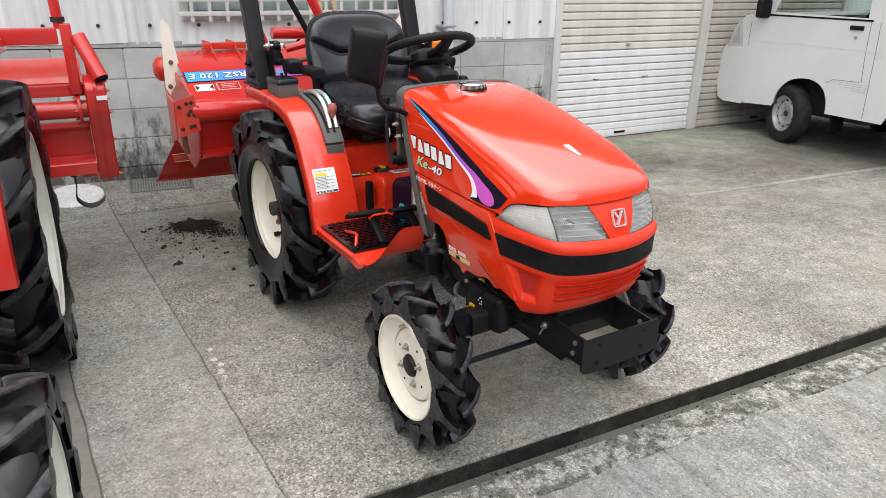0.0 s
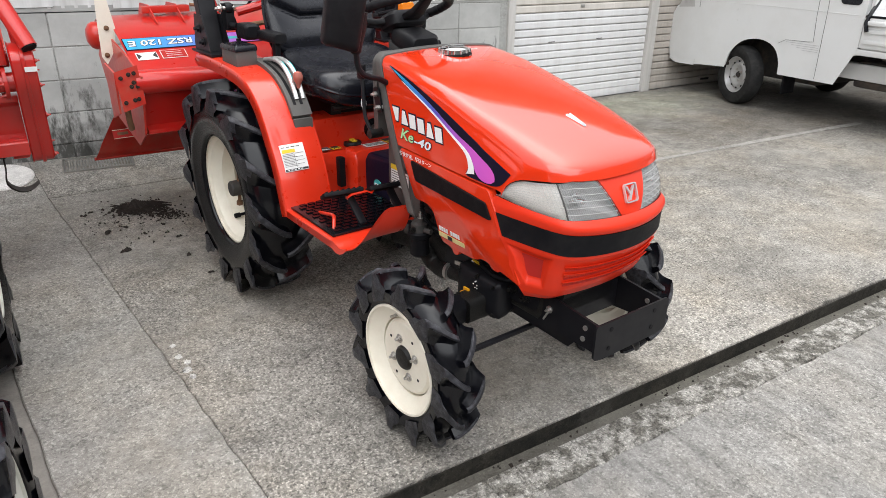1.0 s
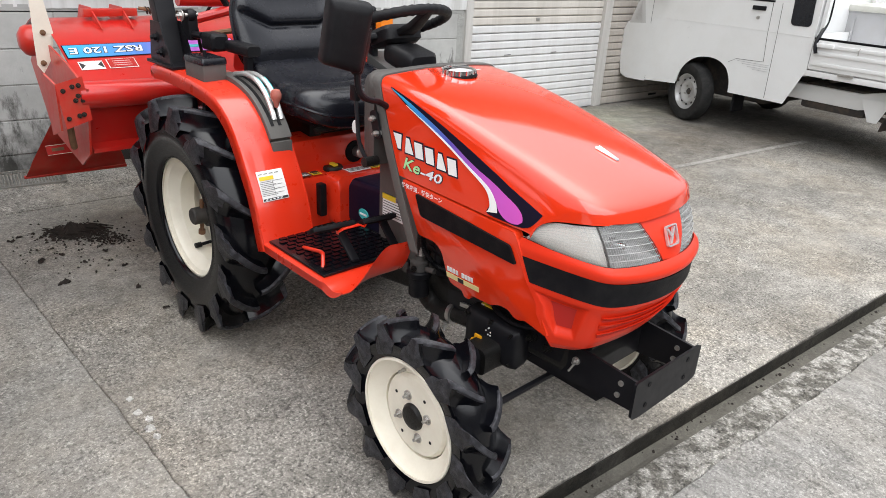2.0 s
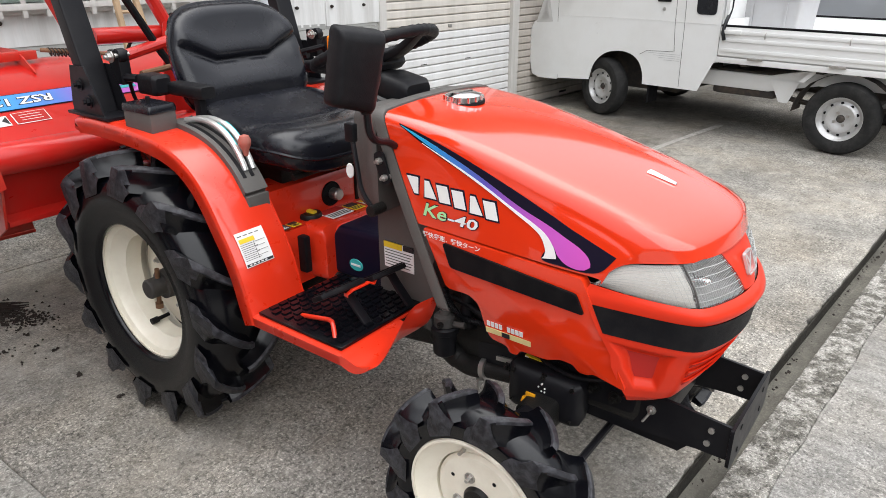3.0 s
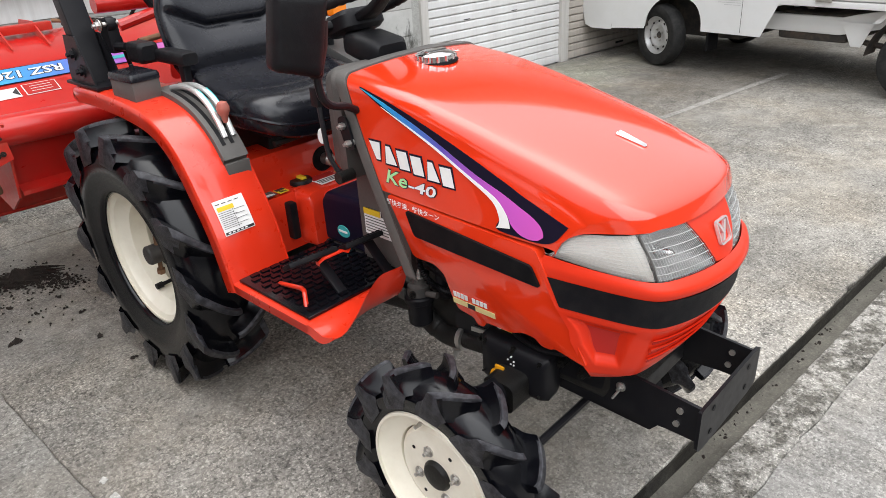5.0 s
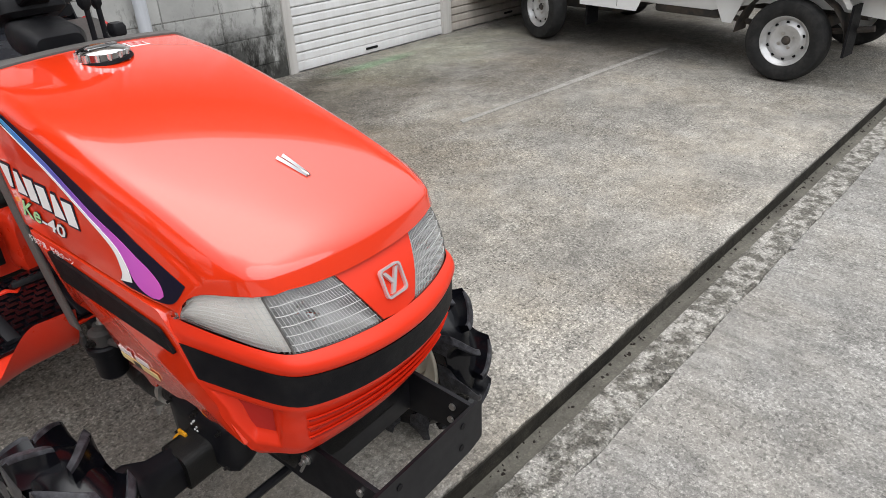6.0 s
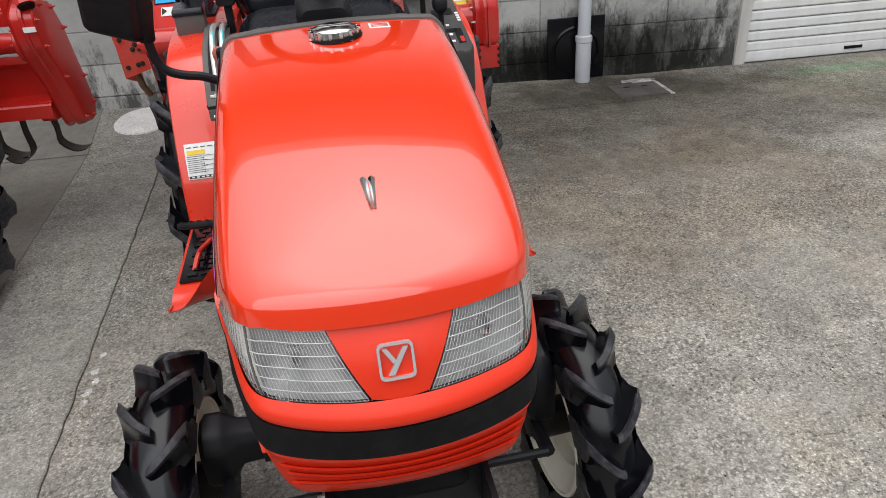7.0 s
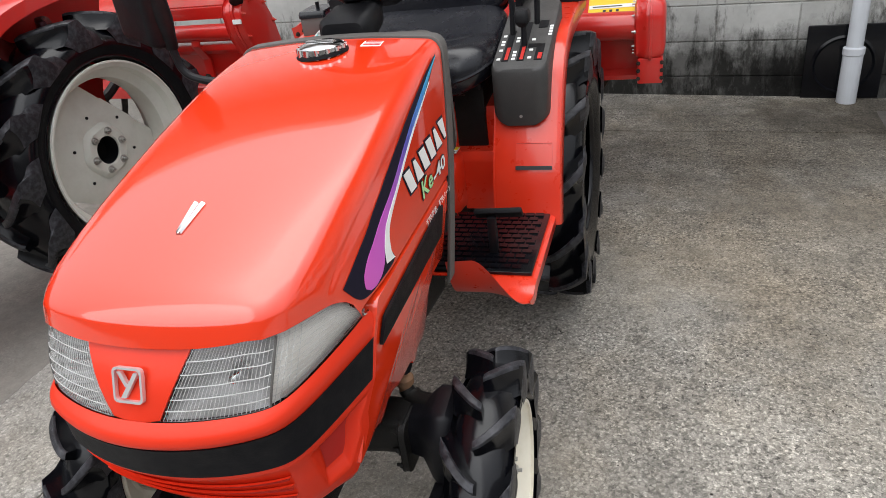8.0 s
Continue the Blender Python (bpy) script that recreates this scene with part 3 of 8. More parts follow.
def corrugated(x0, x1, z0, z1, dy=0.0):
    bm, n = B(), max(2, int((x1 - x0) / 0.012))
    rows = []
    for z in (z0, z1):
        rows.append([(x0 + (x1 - x0) * i / n, WALL - dy + 0.0032 * math.cos((x0 + (x1 - x0) * i / n) * 2 * math.pi / 0.068), z) for i in range(n + 1)])
    sheet(bm, rows, 0.006, (0, -1, 0))
    return part("sheet", bm, SIDING, siding, angle=70)


for x0, x1, dy, z0 in ((-6, -0.02, 0, 0.948), (-0.06, 0.80, 0.009, 0.935), (0.76, WIN[0], 0.0, 0.925), (WIN[1], 2.98, 0.009, 0.898), (2.94, 3.55, 0.0, 0.890), (3.50, 3.99, 0.009, 0.886)):
    corrugated(x0, x1, z0, 3.40, dy)
corrugated(WIN[0] - 0.02, 1.95, 0.916, WIN[2], 0.009)
corrugated(1.91, WIN[1] + 0.02, 0.906, WIN[2], 0.0)
corrugated(WIN[0] - 0.02, WIN[1] + 0.02, WIN[3], 3.40, 0.004)
corrugated(3.965, 12, 2.75, 3.40, 0.0)
for i in range(18):
    x = -1.1 + 0.2905 * i
    if x > 3.9:
        break
    part("bolt", cyl(cyl(B(), (x, WALL - 0.03, 1.045 - 0.009 * x), (x, WALL + 0.02, 1.045 - 0.009 * x), 0.007, n=8), (x, WALL - 0.020, 1.045 - 0.009 * x), (x, WALL - 0.012, 1.045 - 0.009 * x), 0.011, n=10), BLADE, siding)

# the roof that reaches out over the wall's foot
bm = sheet(B(), [[(x, y, z) for x in (-7, 13)] for y, z in ((3.99, 3.38), (4.01, 3.46), (9.0, 4.45))], 0.07, (0, 0, 1))
tagged(part("roof", bm, SHUTTER_GREY, smooth=False), "grey sheet metal roof reaching out over the wall", "roof", kind="structure")

# the barred window
window = new("window_1")
tagged(window, "white aluminium window with a barred guard", "window", kind="structure")
bm = B()
for a, b, c, d in ((WIN[0], WIN[1], WIN[2] - 0.01, WIN[2] + 0.04), (WIN[0], WIN[1], WIN[3] - 0.04, WIN[3] + 0.01), (WIN[0], WIN[0] + 0.04, WIN[2] + 0.04, WIN[3] - 0.04), (WIN[1] - 0.04, WIN[1], WIN[2] + 0.04, WIN[3] - 0.04)):
    box(bm, a, b, WALL - 0.04, WALL + 0.06, c, d)
part("window_frame", bm, FRAME, window, bevel=0.004)
part("pane", box(B(), WIN[0] + 0.04, WIN[1] - 0.04, WALL + 0.045, WALL + 0.052, WIN[2] + 0.04, WIN[3] - 0.04), GLASS, window)
for z in (WIN[2] + 0.015, WIN[2] + 0.10, WIN[3] - 0.08):
    part("guard_rail", box(B(), WIN[0] - 0.03, WIN[1] + 0.03, WALL - 0.10, WALL - 0.075, z, z + 0.028), FRAME, window, bevel=0.003)
k = 0
while WIN[0] + 0.04 + k * 0.108 < WIN[1]:
    x = WIN[0] + 0.04 + k * 0.108
    part("guard_bar", box(B(), x, x + 0.022, WALL - 0.097, WALL - 0.078, WIN[2] - 0.02, WIN[3] + 0.02), FRAME, window, bevel=0.003)
    k += 1

# roller shutters
def shutter(name, x0, x1, mat, label, old=None):
    th = new(name)
    tagged(th, label, "roller shutter", kind="structure")
    prof = [(0.0, 0.012), (-0.008, 0.010), (-0.012, 0.0), (-0.012, -0.038), (-0.004, -0.0465), (0.008, -0.048), (0.008, 0.010)]
    bm = B()
    rings = [[(x, WALL + 0.03 + a, b) for a, b in prof] for x in (x0, x1)]
    loft(bm, rings)
    first = part("slat", bm, mat, th, angle=20)
    first.location.z = 0.115
    for i in range(1, 43):
        if i == 11 and old:
            data = first.data.copy()
            data.materials[0] = old
        elif i < 11 or not old:
            data = first.data
        o = bpy.data.objects.new("slat", data)
        scene.collection.objects.link(o)
        o.parent, o.location = th, (0, 0, 0.115 + 0.0632 * i)
    part("bottom_bar", box(B(), x0, x1, WALL + 0.012, WALL + 0.045, 0.002, 0.066), mat, th, bevel=0.004)
    return th


s1 = shutter("shutter_1", SHUT[0], SHUT[1], SHUTTER, "closed roller shutter with white lower and dingy upper slats", SHUTTER_OLD)
s2 = shutter("shutter_2", SHUT[2], SHUT[3], SHUTTER_GREY, "closed dull grey roller shutter with narrow slats")
part("latch", box(B(), 4.74, 4.86, WALL + 0.004, WALL + 0.013, 0.030, 0.048), PLASTIC, s1, "dark pull slot", bevel=0.002)
part("keyhole", box(B(), 4.78, 4.825, WALL + 0.012, WALL + 0.02, 0.79, 0.815), STEEL, s1, bevel=0.003)
for x in (4.45, 5.0):
    part("scuff", box(B(), x, x + 0.07, WALL + 0.0165, WALL + 0.0185, 0.52, 0.526), PLASTIC, s1)
part("latch", box(B(), 6.5, 6.62, WALL + 0.004, WALL + 0.013, 0.030, 0.048), PLASTIC, s2, "dark pull slot", bevel=0.002)
for name, a, b in (("shutter_post", 3.990, 4.06), ("shutter_post", SHUT[1] - 0.005, SHUT[2] + 0.005), ("shutter_post", SHUT[3] - 0.01, SHUT[3] + 0.06)):
    bm = B()
    box(bm, a, b, WALL - 0.018, WALL + 0.08, -0.02, 2.75)
    tagged(part(name, bm, FRAME, None, bevel=0.004), "painted steel guide post of the roller shutters", "post", kind="structure")
bm = box(B(), 3.95, 7.7, WALL - 0.02, WALL + 0.16, 2.72, 3.1)
tagged(part("shutter_case", bm, FRAME, None, bevel=0.01), "painted steel case above the roller shutters", "shutter case", kind="structure")
tagged(part("inner_wall", box(B(), 3.9, 7.7, WALL + 0.10, WALL + 0.16, -0.2, 2.75), SIDING), "plain wall behind the shutters", "wall", kind="structure")

# rain pipe with its socket, clamp and the dark panel behind it
pipe = empty("rain_pipe", pose(2.985, WALL - 0.075, 0), "pale plastic rain pipe on the block wall", "rain pipe")
part("pipe", cyl(B(), (0, 0, 0.26), (0.0, 0, 3.36), 0.038, n=24), PIPE, pipe)
part("socket", lathe(B(), [(0.043, 0.0), (0.046, 0.01), (0.046, 0.25), (0.050, 0.255), (0.050, 0.285), (0.038, 0.292)], 24, pose(0, 0, 0, 0, -90, 0)), PIPE, pipe, "greyer pipe socket")
part("clamp", box(B(), -0.075, 0.043, -0.043, 0.07, 0.990, 1.006), STEEL, pipe, bevel=0.004)
panel = empty("rubber_panel", pose(2.955, WALL - 0.012, 0.0, -2, 0, 0), "black rubber panel with a round rim leaning on the wall", "panel")
part("sheet", box(B(), -0.178, 0.178, -0.012, 0.0, 0.012, 0.385), RUBBER, panel, bevel=0.006)
part("ring", lathe(B(), [(0.145, -0.004), (0.150, 0.006), (0.138, 0.010), (0.128, 0.002), (0.128, -0.004)], 40, pose(0, -0.012, 0.185, 0, 0, -90)), RUBBER, panel)

for nm, o, lab in (("cement_patch", [(2.74, 4.80), (3.0, 4.79), (3.40, 4.815), (3.42, 4.84), (3.33, 4.86), (2.80, 4.85)], "thin pale cement smear by the rain pipe"),
                   ("cement_patch", [(1.75, 4.80), (2.05, 4.82), (2.5, 4.83), (2.5, 4.87), (2.1, 4.88), (1.8, 4.85)], "thin pale cement smear along the wall foot"),
                   ("cement_strip", [(3.95, 3.29), (6.2, 3.17), (6.2, 3.215), (5.0, 3.28), (3.97, 3.335)], "pale mortar strip across the yard")):
    pts = []
    random.seed(len(nm) + int(o[0][0] * 10))
    for a, b in zip(o, o[1:] + o[:1]):
        for k in range(6):
            t = k / 6
            pts.append((a[0] + (b[0] - a[0]) * t + random.uniform(-0.008, 0.008), a[1] + (b[1] - a[1]) * t + random.uniform(-0.008, 0.008)))
    tagged(part(nm, plate(B(), pts, 0.0, 0.0055, axis="z"), STRIP if nm == "cement_strip" else MORTAR, smooth=False), lab, "cement patch", kind="structure")

pit = empty("pit_cover", pose(3.25, 4.655, 0.001, 0, 0, 2), "square dark steel pit cover set in the yard", "cover", kind="structure")
part("cover", box(B(), -0.145, 0.145, -0.12, 0.12, 0.0, 0.006), PITLID, pit, bevel=0.002)
for x in (-0.05, 0.06):
    part("lift_slot", box(B(), x - 0.02, x + 0.02, 0.045, 0.058, 0.0055, 0.0068), TRIM, pit)
bm = B()
for a, b, c, d in ((-0.165, 0.165, 0.122, 0.150), (0.147, 0.17, -0.14, 0.122)):
    box(bm, a, b, c, d, 0.0, 0.0035)
part("cement_rim", bm, MORTAR, pit, "pale cement round the cover")
man = empty("manhole_cover", pose(0.355, 4.795, 0.003 + rise(0.355, 4.795), 9.2, 0, 0), "round pale concrete cover set in the yard", "cover", kind="structure")
part("cover", lathe(B(), [(0.0001, 0.010), (0.156, 0.010), (0.164, 0.004), (0.164, -0.01)], 40, pose(0, 0, 0, 0, -90, 0)), PALE_CEMENT, man)
gr = empty("drain_grate", pose(0.86, 4.845, 0.003 + rise(0.86, 4.845), 7.6, 0, -3), "grey steel drain grate in a frame", "drain grate", kind="structure")
bm = B()
for a, b, c, d in ((-0.19, 0.19, -0.10, -0.085), (-0.19, 0.19, 0.085, 0.10), (-0.19, -0.175, -0.085, 0.085), (0.175, 0.19, -0.085, 0.085)):
    box(bm, a, b, c, d, 0, 0.010)
part("frame", bm, STEEL, gr)
for i in range(22):
    part("bar", box(B(), -0.168 + i * 0.016, -0.163 + i * 0.016, -0.085, 0.085, 0.0, 0.008), STEEL, gr)


# ---- wheels ----
def lug_tyre(parent, R, rim, width, n, height, lean=0.55, thick=0.030, reach=1.10):
    """A farm tyre round the x axis, its outer side at -x: a round carcass, and two rows of tall curved bars, each bar a part."""
    h = width / 2
    c = R - height
    prof = [(rim + 0.004, -h * 0.72), (rim + 0.006, -h * 0.80), (rim + (c - rim) * 0.10, -h * 0.86), (rim + (c - rim) * 0.16, -h * 0.84), (rim + (c - rim) * 0.35, -h * 0.99), (rim + (c - rim) * 0.62, -h * 1.0), (c - 0.035, -h * 0.93),
            (c - 0.012, -h * 0.72), (c, -h * 0.35), (c + 0.003, 0)]
    prof += [(r, -x) for r, x in reversed(prof[:-1])]
    part("tyre", lathe(B(), prof, 72), RUBBER, parent, "black rubber tyre with tall slanting lugs", angle=60)
    steps, pitch = 12, 2 * math.pi / n
    for side in (-1, 1):
        bm, rings = B(), []
        for k in range(steps + 1):
            q = k / steps
            x = side * h * (-0.06 + reach * min(1.0, q / 0.85))
            a = -lean * q ** 1.45 * pitch * 1.9
            drop = 0.0 if q < 0.82 else ((q - 0.82) / 0.18) ** 1.4
            ro = R - 0.010 * abs(x / h) ** 3 - drop * height * 1.9 - 0.004 * math.exp(-(q / 0.06) ** 2)
            ri = c - 0.020 - drop * height * 1.0
            w = thick * (0.62 + 0.70 * q - 0.25 * drop) / R
            out = []
            for f, s in ((0.0, 2.1), (0.30, 1.22), (0.58, 0.86), (0.86, 0.66), (0.97, 0.58), (1.0, 0.46)):
                out.append((ri + (ro - ri) * f, s))
            out = [(r, -s) for r, s in out] + [(r, s) for r, s in reversed(out)]
            rings.append([(x * (0.97 + 0.05 * (r - ri) / (ro - ri)), r * math.cos(a + s * w), r * math.sin(a + s * w)) for r, s in out])
        loft(bm, rings)
        bm.faces.ensure_lookup_table()
        # tops and outer ends take the worn grey with the painted sky sheen
        for f in bm.faces:
            if all(v.co.yz.length > R - 0.014 for v in f.verts) or abs(f.calc_center_median().x) > h * 0.99:
                f.material_index = 1
        first = part("lug", bm, RUBBER, parent, angle=42)
        first.data.materials.append(LUG)
        for i in range(n):
            ob = first if i == 0 else bpy.data.objects.new("lug", first.data)
            if i:
                scene.collection.objects.link(ob)
                ob.parent = parent
            ob.matrix_local = pose(0, 0, 0, 360 * (i + (0.5 if side > 0 else 0)) / n)


def rim_shell(r, w, lip=0.012, well=0.035):
    """A pressed wheel rim round the x axis, open at both sides."""
    h = w / 2
    prof = [(r + lip, -h), (r + lip * 1.15, -h + 0.006), (r + 0.002, -h + 0.014), (r - 0.004, -h * 0.6), (r - well, -h * 0.35), (r - well, h * 0.35), (r - 0.004, h * 0.6), (r + 0.002, h - 0.014), (r + lip * 1.15, h - 0.006), (r + lip, h)]
    inner = [(a - 0.006, b) for a, b in reversed(prof)]
    bm = B()
    lathe(bm, prof + inner + [prof[0]], 56)
    return bm


def bolt(p, d, r=0.011, h=0.016):
    p, d = Vector(p), Vector(d).normalized()
    bm = B()
    cyl(bm, p, p + d * 0.003, r * 1.5, n=12)
    cyl(bm, p + d * 0.003, p + d * h, r, n=6)
    cyl(bm, p + d * h, p + d * (h + 0.008), r * 0.5, n=8)
    return bm


def front_wheel(parent, m, lean=0.55):
    w = new("front_wheel")
    w.parent, w.matrix_local = parent, m
    lug_tyre(w, 0.259, 0.155, 0.112, 12, 0.033, lean * 0.62, 0.019)
    part("rim", rim_shell(0.148, 0.102, 0.012, 0.028), CREAM, w, "cream painted rim")
    bm = lathe(B(), [(0.0001, -0.024), (0.078, -0.024), (0.102, -0.022), (0.110, -0.014), (0.114, 0.010), (0.120, 0.014), (0.120, 0.020), (0.106, 0.016), (0.100, -0.010), (0.0001, -0.014)], 48)
    part("disc", bm, CREAM, w, "cream painted wheel disc")
    part("hub", lathe(B(), [(0.0001, -0.036), (0.012, -0.037), (0.030, -0.034), (0.035, -0.028), (0.036, -0.018), (0.040, -0.010), (0.040, 0.08), (0.0001, 0.08)], 32), GREASE, w, "dark greasy hub")
    for i in range(4):
        a = radians(45 + 90 * i)
        part("wheel_bolt", bolt((-0.024, 0.056 * math.cos(a), 0.056 * math.sin(a)), (-1, 0, 0), 0.0085, 0.008), STEEL, w)
    for i in range(4):
        a = radians(90 * i + 8)
        part("disc_hole", cyl(B(), (-0.0245, 0.076 * math.cos(a), 0.076 * math.sin(a)), (-0.0252, 0.076 * math.cos(a), 0.076 * math.sin(a)), 0.0045, n=12), TRIM, w)
    part("valve", cyl(cyl(B(), (0.0, 0.082, 0.094), (-0.030, 0.080, 0.092), 0.005, n=8), (-0.030, 0.080, 0.092), (-0.042, 0.080, 0.092), 0.004, n=8), STEEL, w)
    return w


def rear_wheel(parent, m, lean=0.6, rim_w=0.142):
    w = new("rear_wheel")
    w.parent, w.matrix_local = parent, m
    lug_tyre(w, 0.414, 0.204, 0.206, 14, 0.044, lean * 0.62, 0.024, 1.14)
    part("rim", rim_shell(0.196, rim_w, 0.014, 0.028), CREAM, w, "cream painted rim")
    bm = lathe(B(), [(0.050, 0.028), (0.098, 0.028), (0.120, 0.034), (0.150, 0.048), (0.166, 0.050), (0.166, 0.056), (0.146, 0.054), (0.118, 0.042), (0.098, 0.036), (0.050, 0.036), (0.050, 0.028)], 56)
    part("disc", bm, CREAM, w, "cream painted dished wheel disc")
    bm = B()
    lathe(bm, [(0.0001, -0.055), (0.026, -0.055), (0.030, -0.05), (0.030, -0.008), (0.044, -0.008), (0.046, 0.03), (0.060, 0.032), (0.060, 0.20), (0.0001, 0.20)], 28)
    part("axle_end", bm, CAST, w, "greasy cast axle end")
    part("lock_pin", cyl(cyl(B(), (-0.02, 0.0, -0.07), (-0.02, 0.0, 0.06), 0.007, n=10), (-0.02, 0, -0.075), (-0.02, 0, -0.06), 0.013, n=6), RUST, w)
    for i in range(4):
        a = radians(45 + 90 * i)
        part("wheel_bolt", bolt((0.028, 0.075 * math.cos(a), 0.075 * math.sin(a)), (-1, 0, 0), 0.010), STEEL, w)
    part("valve", cyl(cyl(B(), (0.03, 0.035, -0.142), (-0.012, 0.035, -0.144), 0.006, n=8), (-0.008, 0.035, -0.144), (-0.03, 0.035, -0.145), 0.010, n=10), TRIM, w)
    return w


# ---- the small tractor ----
TX, TY, TYAW = 1.7205, 1.4655, 4.79
tractor = empty("tractor", pose(TX, TY, 0, 0, 0, TYAW), "small red farm tractor with cream wheels and black seat", "tractor")

front_wheel(tractor, pose(-0.404, 0.361, 0.252, 23, 0, 0))
front_wheel(tractor, pose(0.360, 0.361, 0.252, 61, 0, 183.5), -0.55)
rear_wheel(tractor, pose(-0.397, 1.528, 0.411, 10, 0, 0))
rear_wheel(tractor, pose(0.335, 1.528, 0.411, 33, 0, 180), -0.6, 0.100)


def interp(table, x):
    for (x0, y0), (x1, y1) in zip(table, table[1:]):
        if x <= x1:
            return lerp(y0, y1, max(0.0, (x - x0) / (x1 - x0)))
    return table[-1][1]


def fall(t, k=0.12, turn=0.24):
    """How far the rounded front has dropped back at t of its half width: a nearly flat face, a round corner, then the side."""
    return k * math.log(math.exp(0.34 * t * t / k) + math.exp((1 - (1 - t) / turn) / k))


def plan(x, w, y0, ys):
    """The nose's rounded plan: how far back the skin lies at x."""
    return y0 + (ys - y0) * fall(min(1.0, abs(x) / w))


TS = [math.sin(math.pi / 2 * k / 30) for k in range(-30, 31)]      # even steps round the nose

# hood: rings from the front crease to the rear edge, each from side seam over the top to side seam
HOOD_Z = [(0.045, 0.826), (0.08, 0.842), (0.14, 0.862), (0.22, 0.886), (0.32, 0.912), (0.45, 0.944), (0.60, 0.974), (0.70, 0.988), (0.79, 0.996)]


def hood_size(yc):
    """Seam height, half widths above and below and shoulder radius of the hood's ring at yc."""
    s = (yc - 0.045) / 0.745
    return s, lerp(0.735, 0.752, s), lerp(0.215, 0.222, min(1, s * 3)), lerp(0.232, 0.240, min(1, s * 5)), lerp(0.026, 0.032, min(1, s * 4))


def hood_ring(yc, lift=0.0):
    s, zb, wt, wb, r = hood_size(yc)
    zt, wt, wb = interp(HOOD_Z, yc) + lift, wt + lift, wb + lift
    bow = 0.172 * (1 - s) ** 1.15
    slant = 0.50 * s
    pts = []

    def put(x, z):
        pts.append((x, yc + bow * fall(abs(x) / wb, 0.12, 0.24) - slant * (zt - z), z))
    half = []
    for k in range(10):
        q = k / 10
        half.append((-lerp(wb, wt, q ** 1.3), lerp(zb, zt - r, q)))
    for k in range(9):
        a = math.pi / 2 * k / 8
        half.append((-(wt - r + r * math.cos(a)), zt - r + r * math.sin(a)))
    crown = 0.008
    top = [(-(wt - r) * (1 - k / 10), zt + crown * (1 - (1 - k / 10) ** 2)) for k in range(1, 11)]
    half = [(x, z - crown) if z > zt - r - 0.001 else (x, z) for x, z in half] + [(x, z - crown) for x, z in top]
    for x, z in half:
        put(x, z)
    for x, z in reversed(half[:-1]):
        put(-x, z)
    return pts


YC = [0.045, 0.055, 0.07, 0.09, 0.12, 0.16, 0.22, 0.30, 0.40, 0.50, 0.60, 0.68, 0.74, 0.775, 0.785]
bm = B()
rings = [hood_ring(y) for y in YC]
# the lip that drops from the crease to the lamps and arches over their outer ends
LIP_Z = [(0.0, 0.786), (0.166, 0.7875), (0.178, 0.787), (0.195, 0.785), (0.204, 0.782), (0.211, 0.7795), (0.217, 0.776), (0.2215, 0.770), (0.225, 0.763), (0.2285, 0.751), (0.232, 0.724)]
lip = []
for x, y, z in rings[0]:
    t = abs(x) / 0.232
    lip.append((x * 1.0, y - 0.012 * (1 - t ** 6), interp(LIP_Z, abs(x)) if abs(x) > 0.165 else z - 0.040 * (1 - t ** 3.5)))
for n, gap in ((0, 0.005), (1, 0.003)):
    rings[n] = [(x, y, max(z, l[2] + gap) if z > 0.7451 else z) for (x, y, z), l in zip(rings[n], lip)]
# a soft crease: the lip bends over into the top in an even curve
bend = []
for k in range(8):
    t = k / 7
    bend.append([((1 - t) ** 2 * Vector(a).lerp(Vector(b), 0.66) + 2 * t * (1 - t) * Vector(b) + t * t * Vector(c)) for a, b, c in zip(lip, rings[0], rings[3])])
loft(bm, [lip, [Vector(a).lerp(Vector(b), 0.22) for a, b in zip(lip, rings[0])]] + bend + rings[4:], closed=False)
hood = part("hood", bm, HOOD_RED, tractor, "glossy red engine hood", angle=38)

# nose below the lamps: lip, band and grille skin
NOSE = [(0.699, -0.006, 0.239, 0.233), (0.694, -0.014, 0.243, 0.235), (0.686, -0.021, 0.245, 0.238), (0.676, -0.025, 0.246, 0.239), (0.668, -0.022, 0.246, 0.238), (0.660, -0.014, 0.242, 0.237), (0.610, -0.005, 0.216, 0.236), (0.600, -0.006, 0.210, 0.236),
        (0.592, 0.000, 0.205, 0.234), (0.575, 0.012, 0.196, 0.230), (0.540, 0.028, 0.180, 0.222), (0.50, 0.044, 0.165, 0.212), (0.478, 0.060, 0.155, 0.203), (0.460, 0.090, 0.155, 0.190), (0.452, 0.14, 0.17, 0.17)]


def nose_pt(t, z, out=0.0):
    zs = [n[0] for n in NOSE]
    for a, b in zip(NOSE, NOSE[1:]):
        if a[0] >= z >= b[0]:
            q = (a[0] - z) / (a[0] - b[0])
            y0, ys, w = (lerp(a[i], b[i], q) for i in (1, 2, 3))
            break
    x = w * t
    p = Vector((x, plan(x, w, y0, ys), z + (0.022 if z > 0.698 else 0.018) * abs(t) ** (9 if z > 0.698 else 7 if z > 0.690 else 5 if z > 0.684 else 4) * (1 if z > 0.55 else 0)))
    if out:
        p += Vector((x / w * 0.8, -1 + 0.75 * abs(t) ** 4, 0)).normalized() * out
    return p


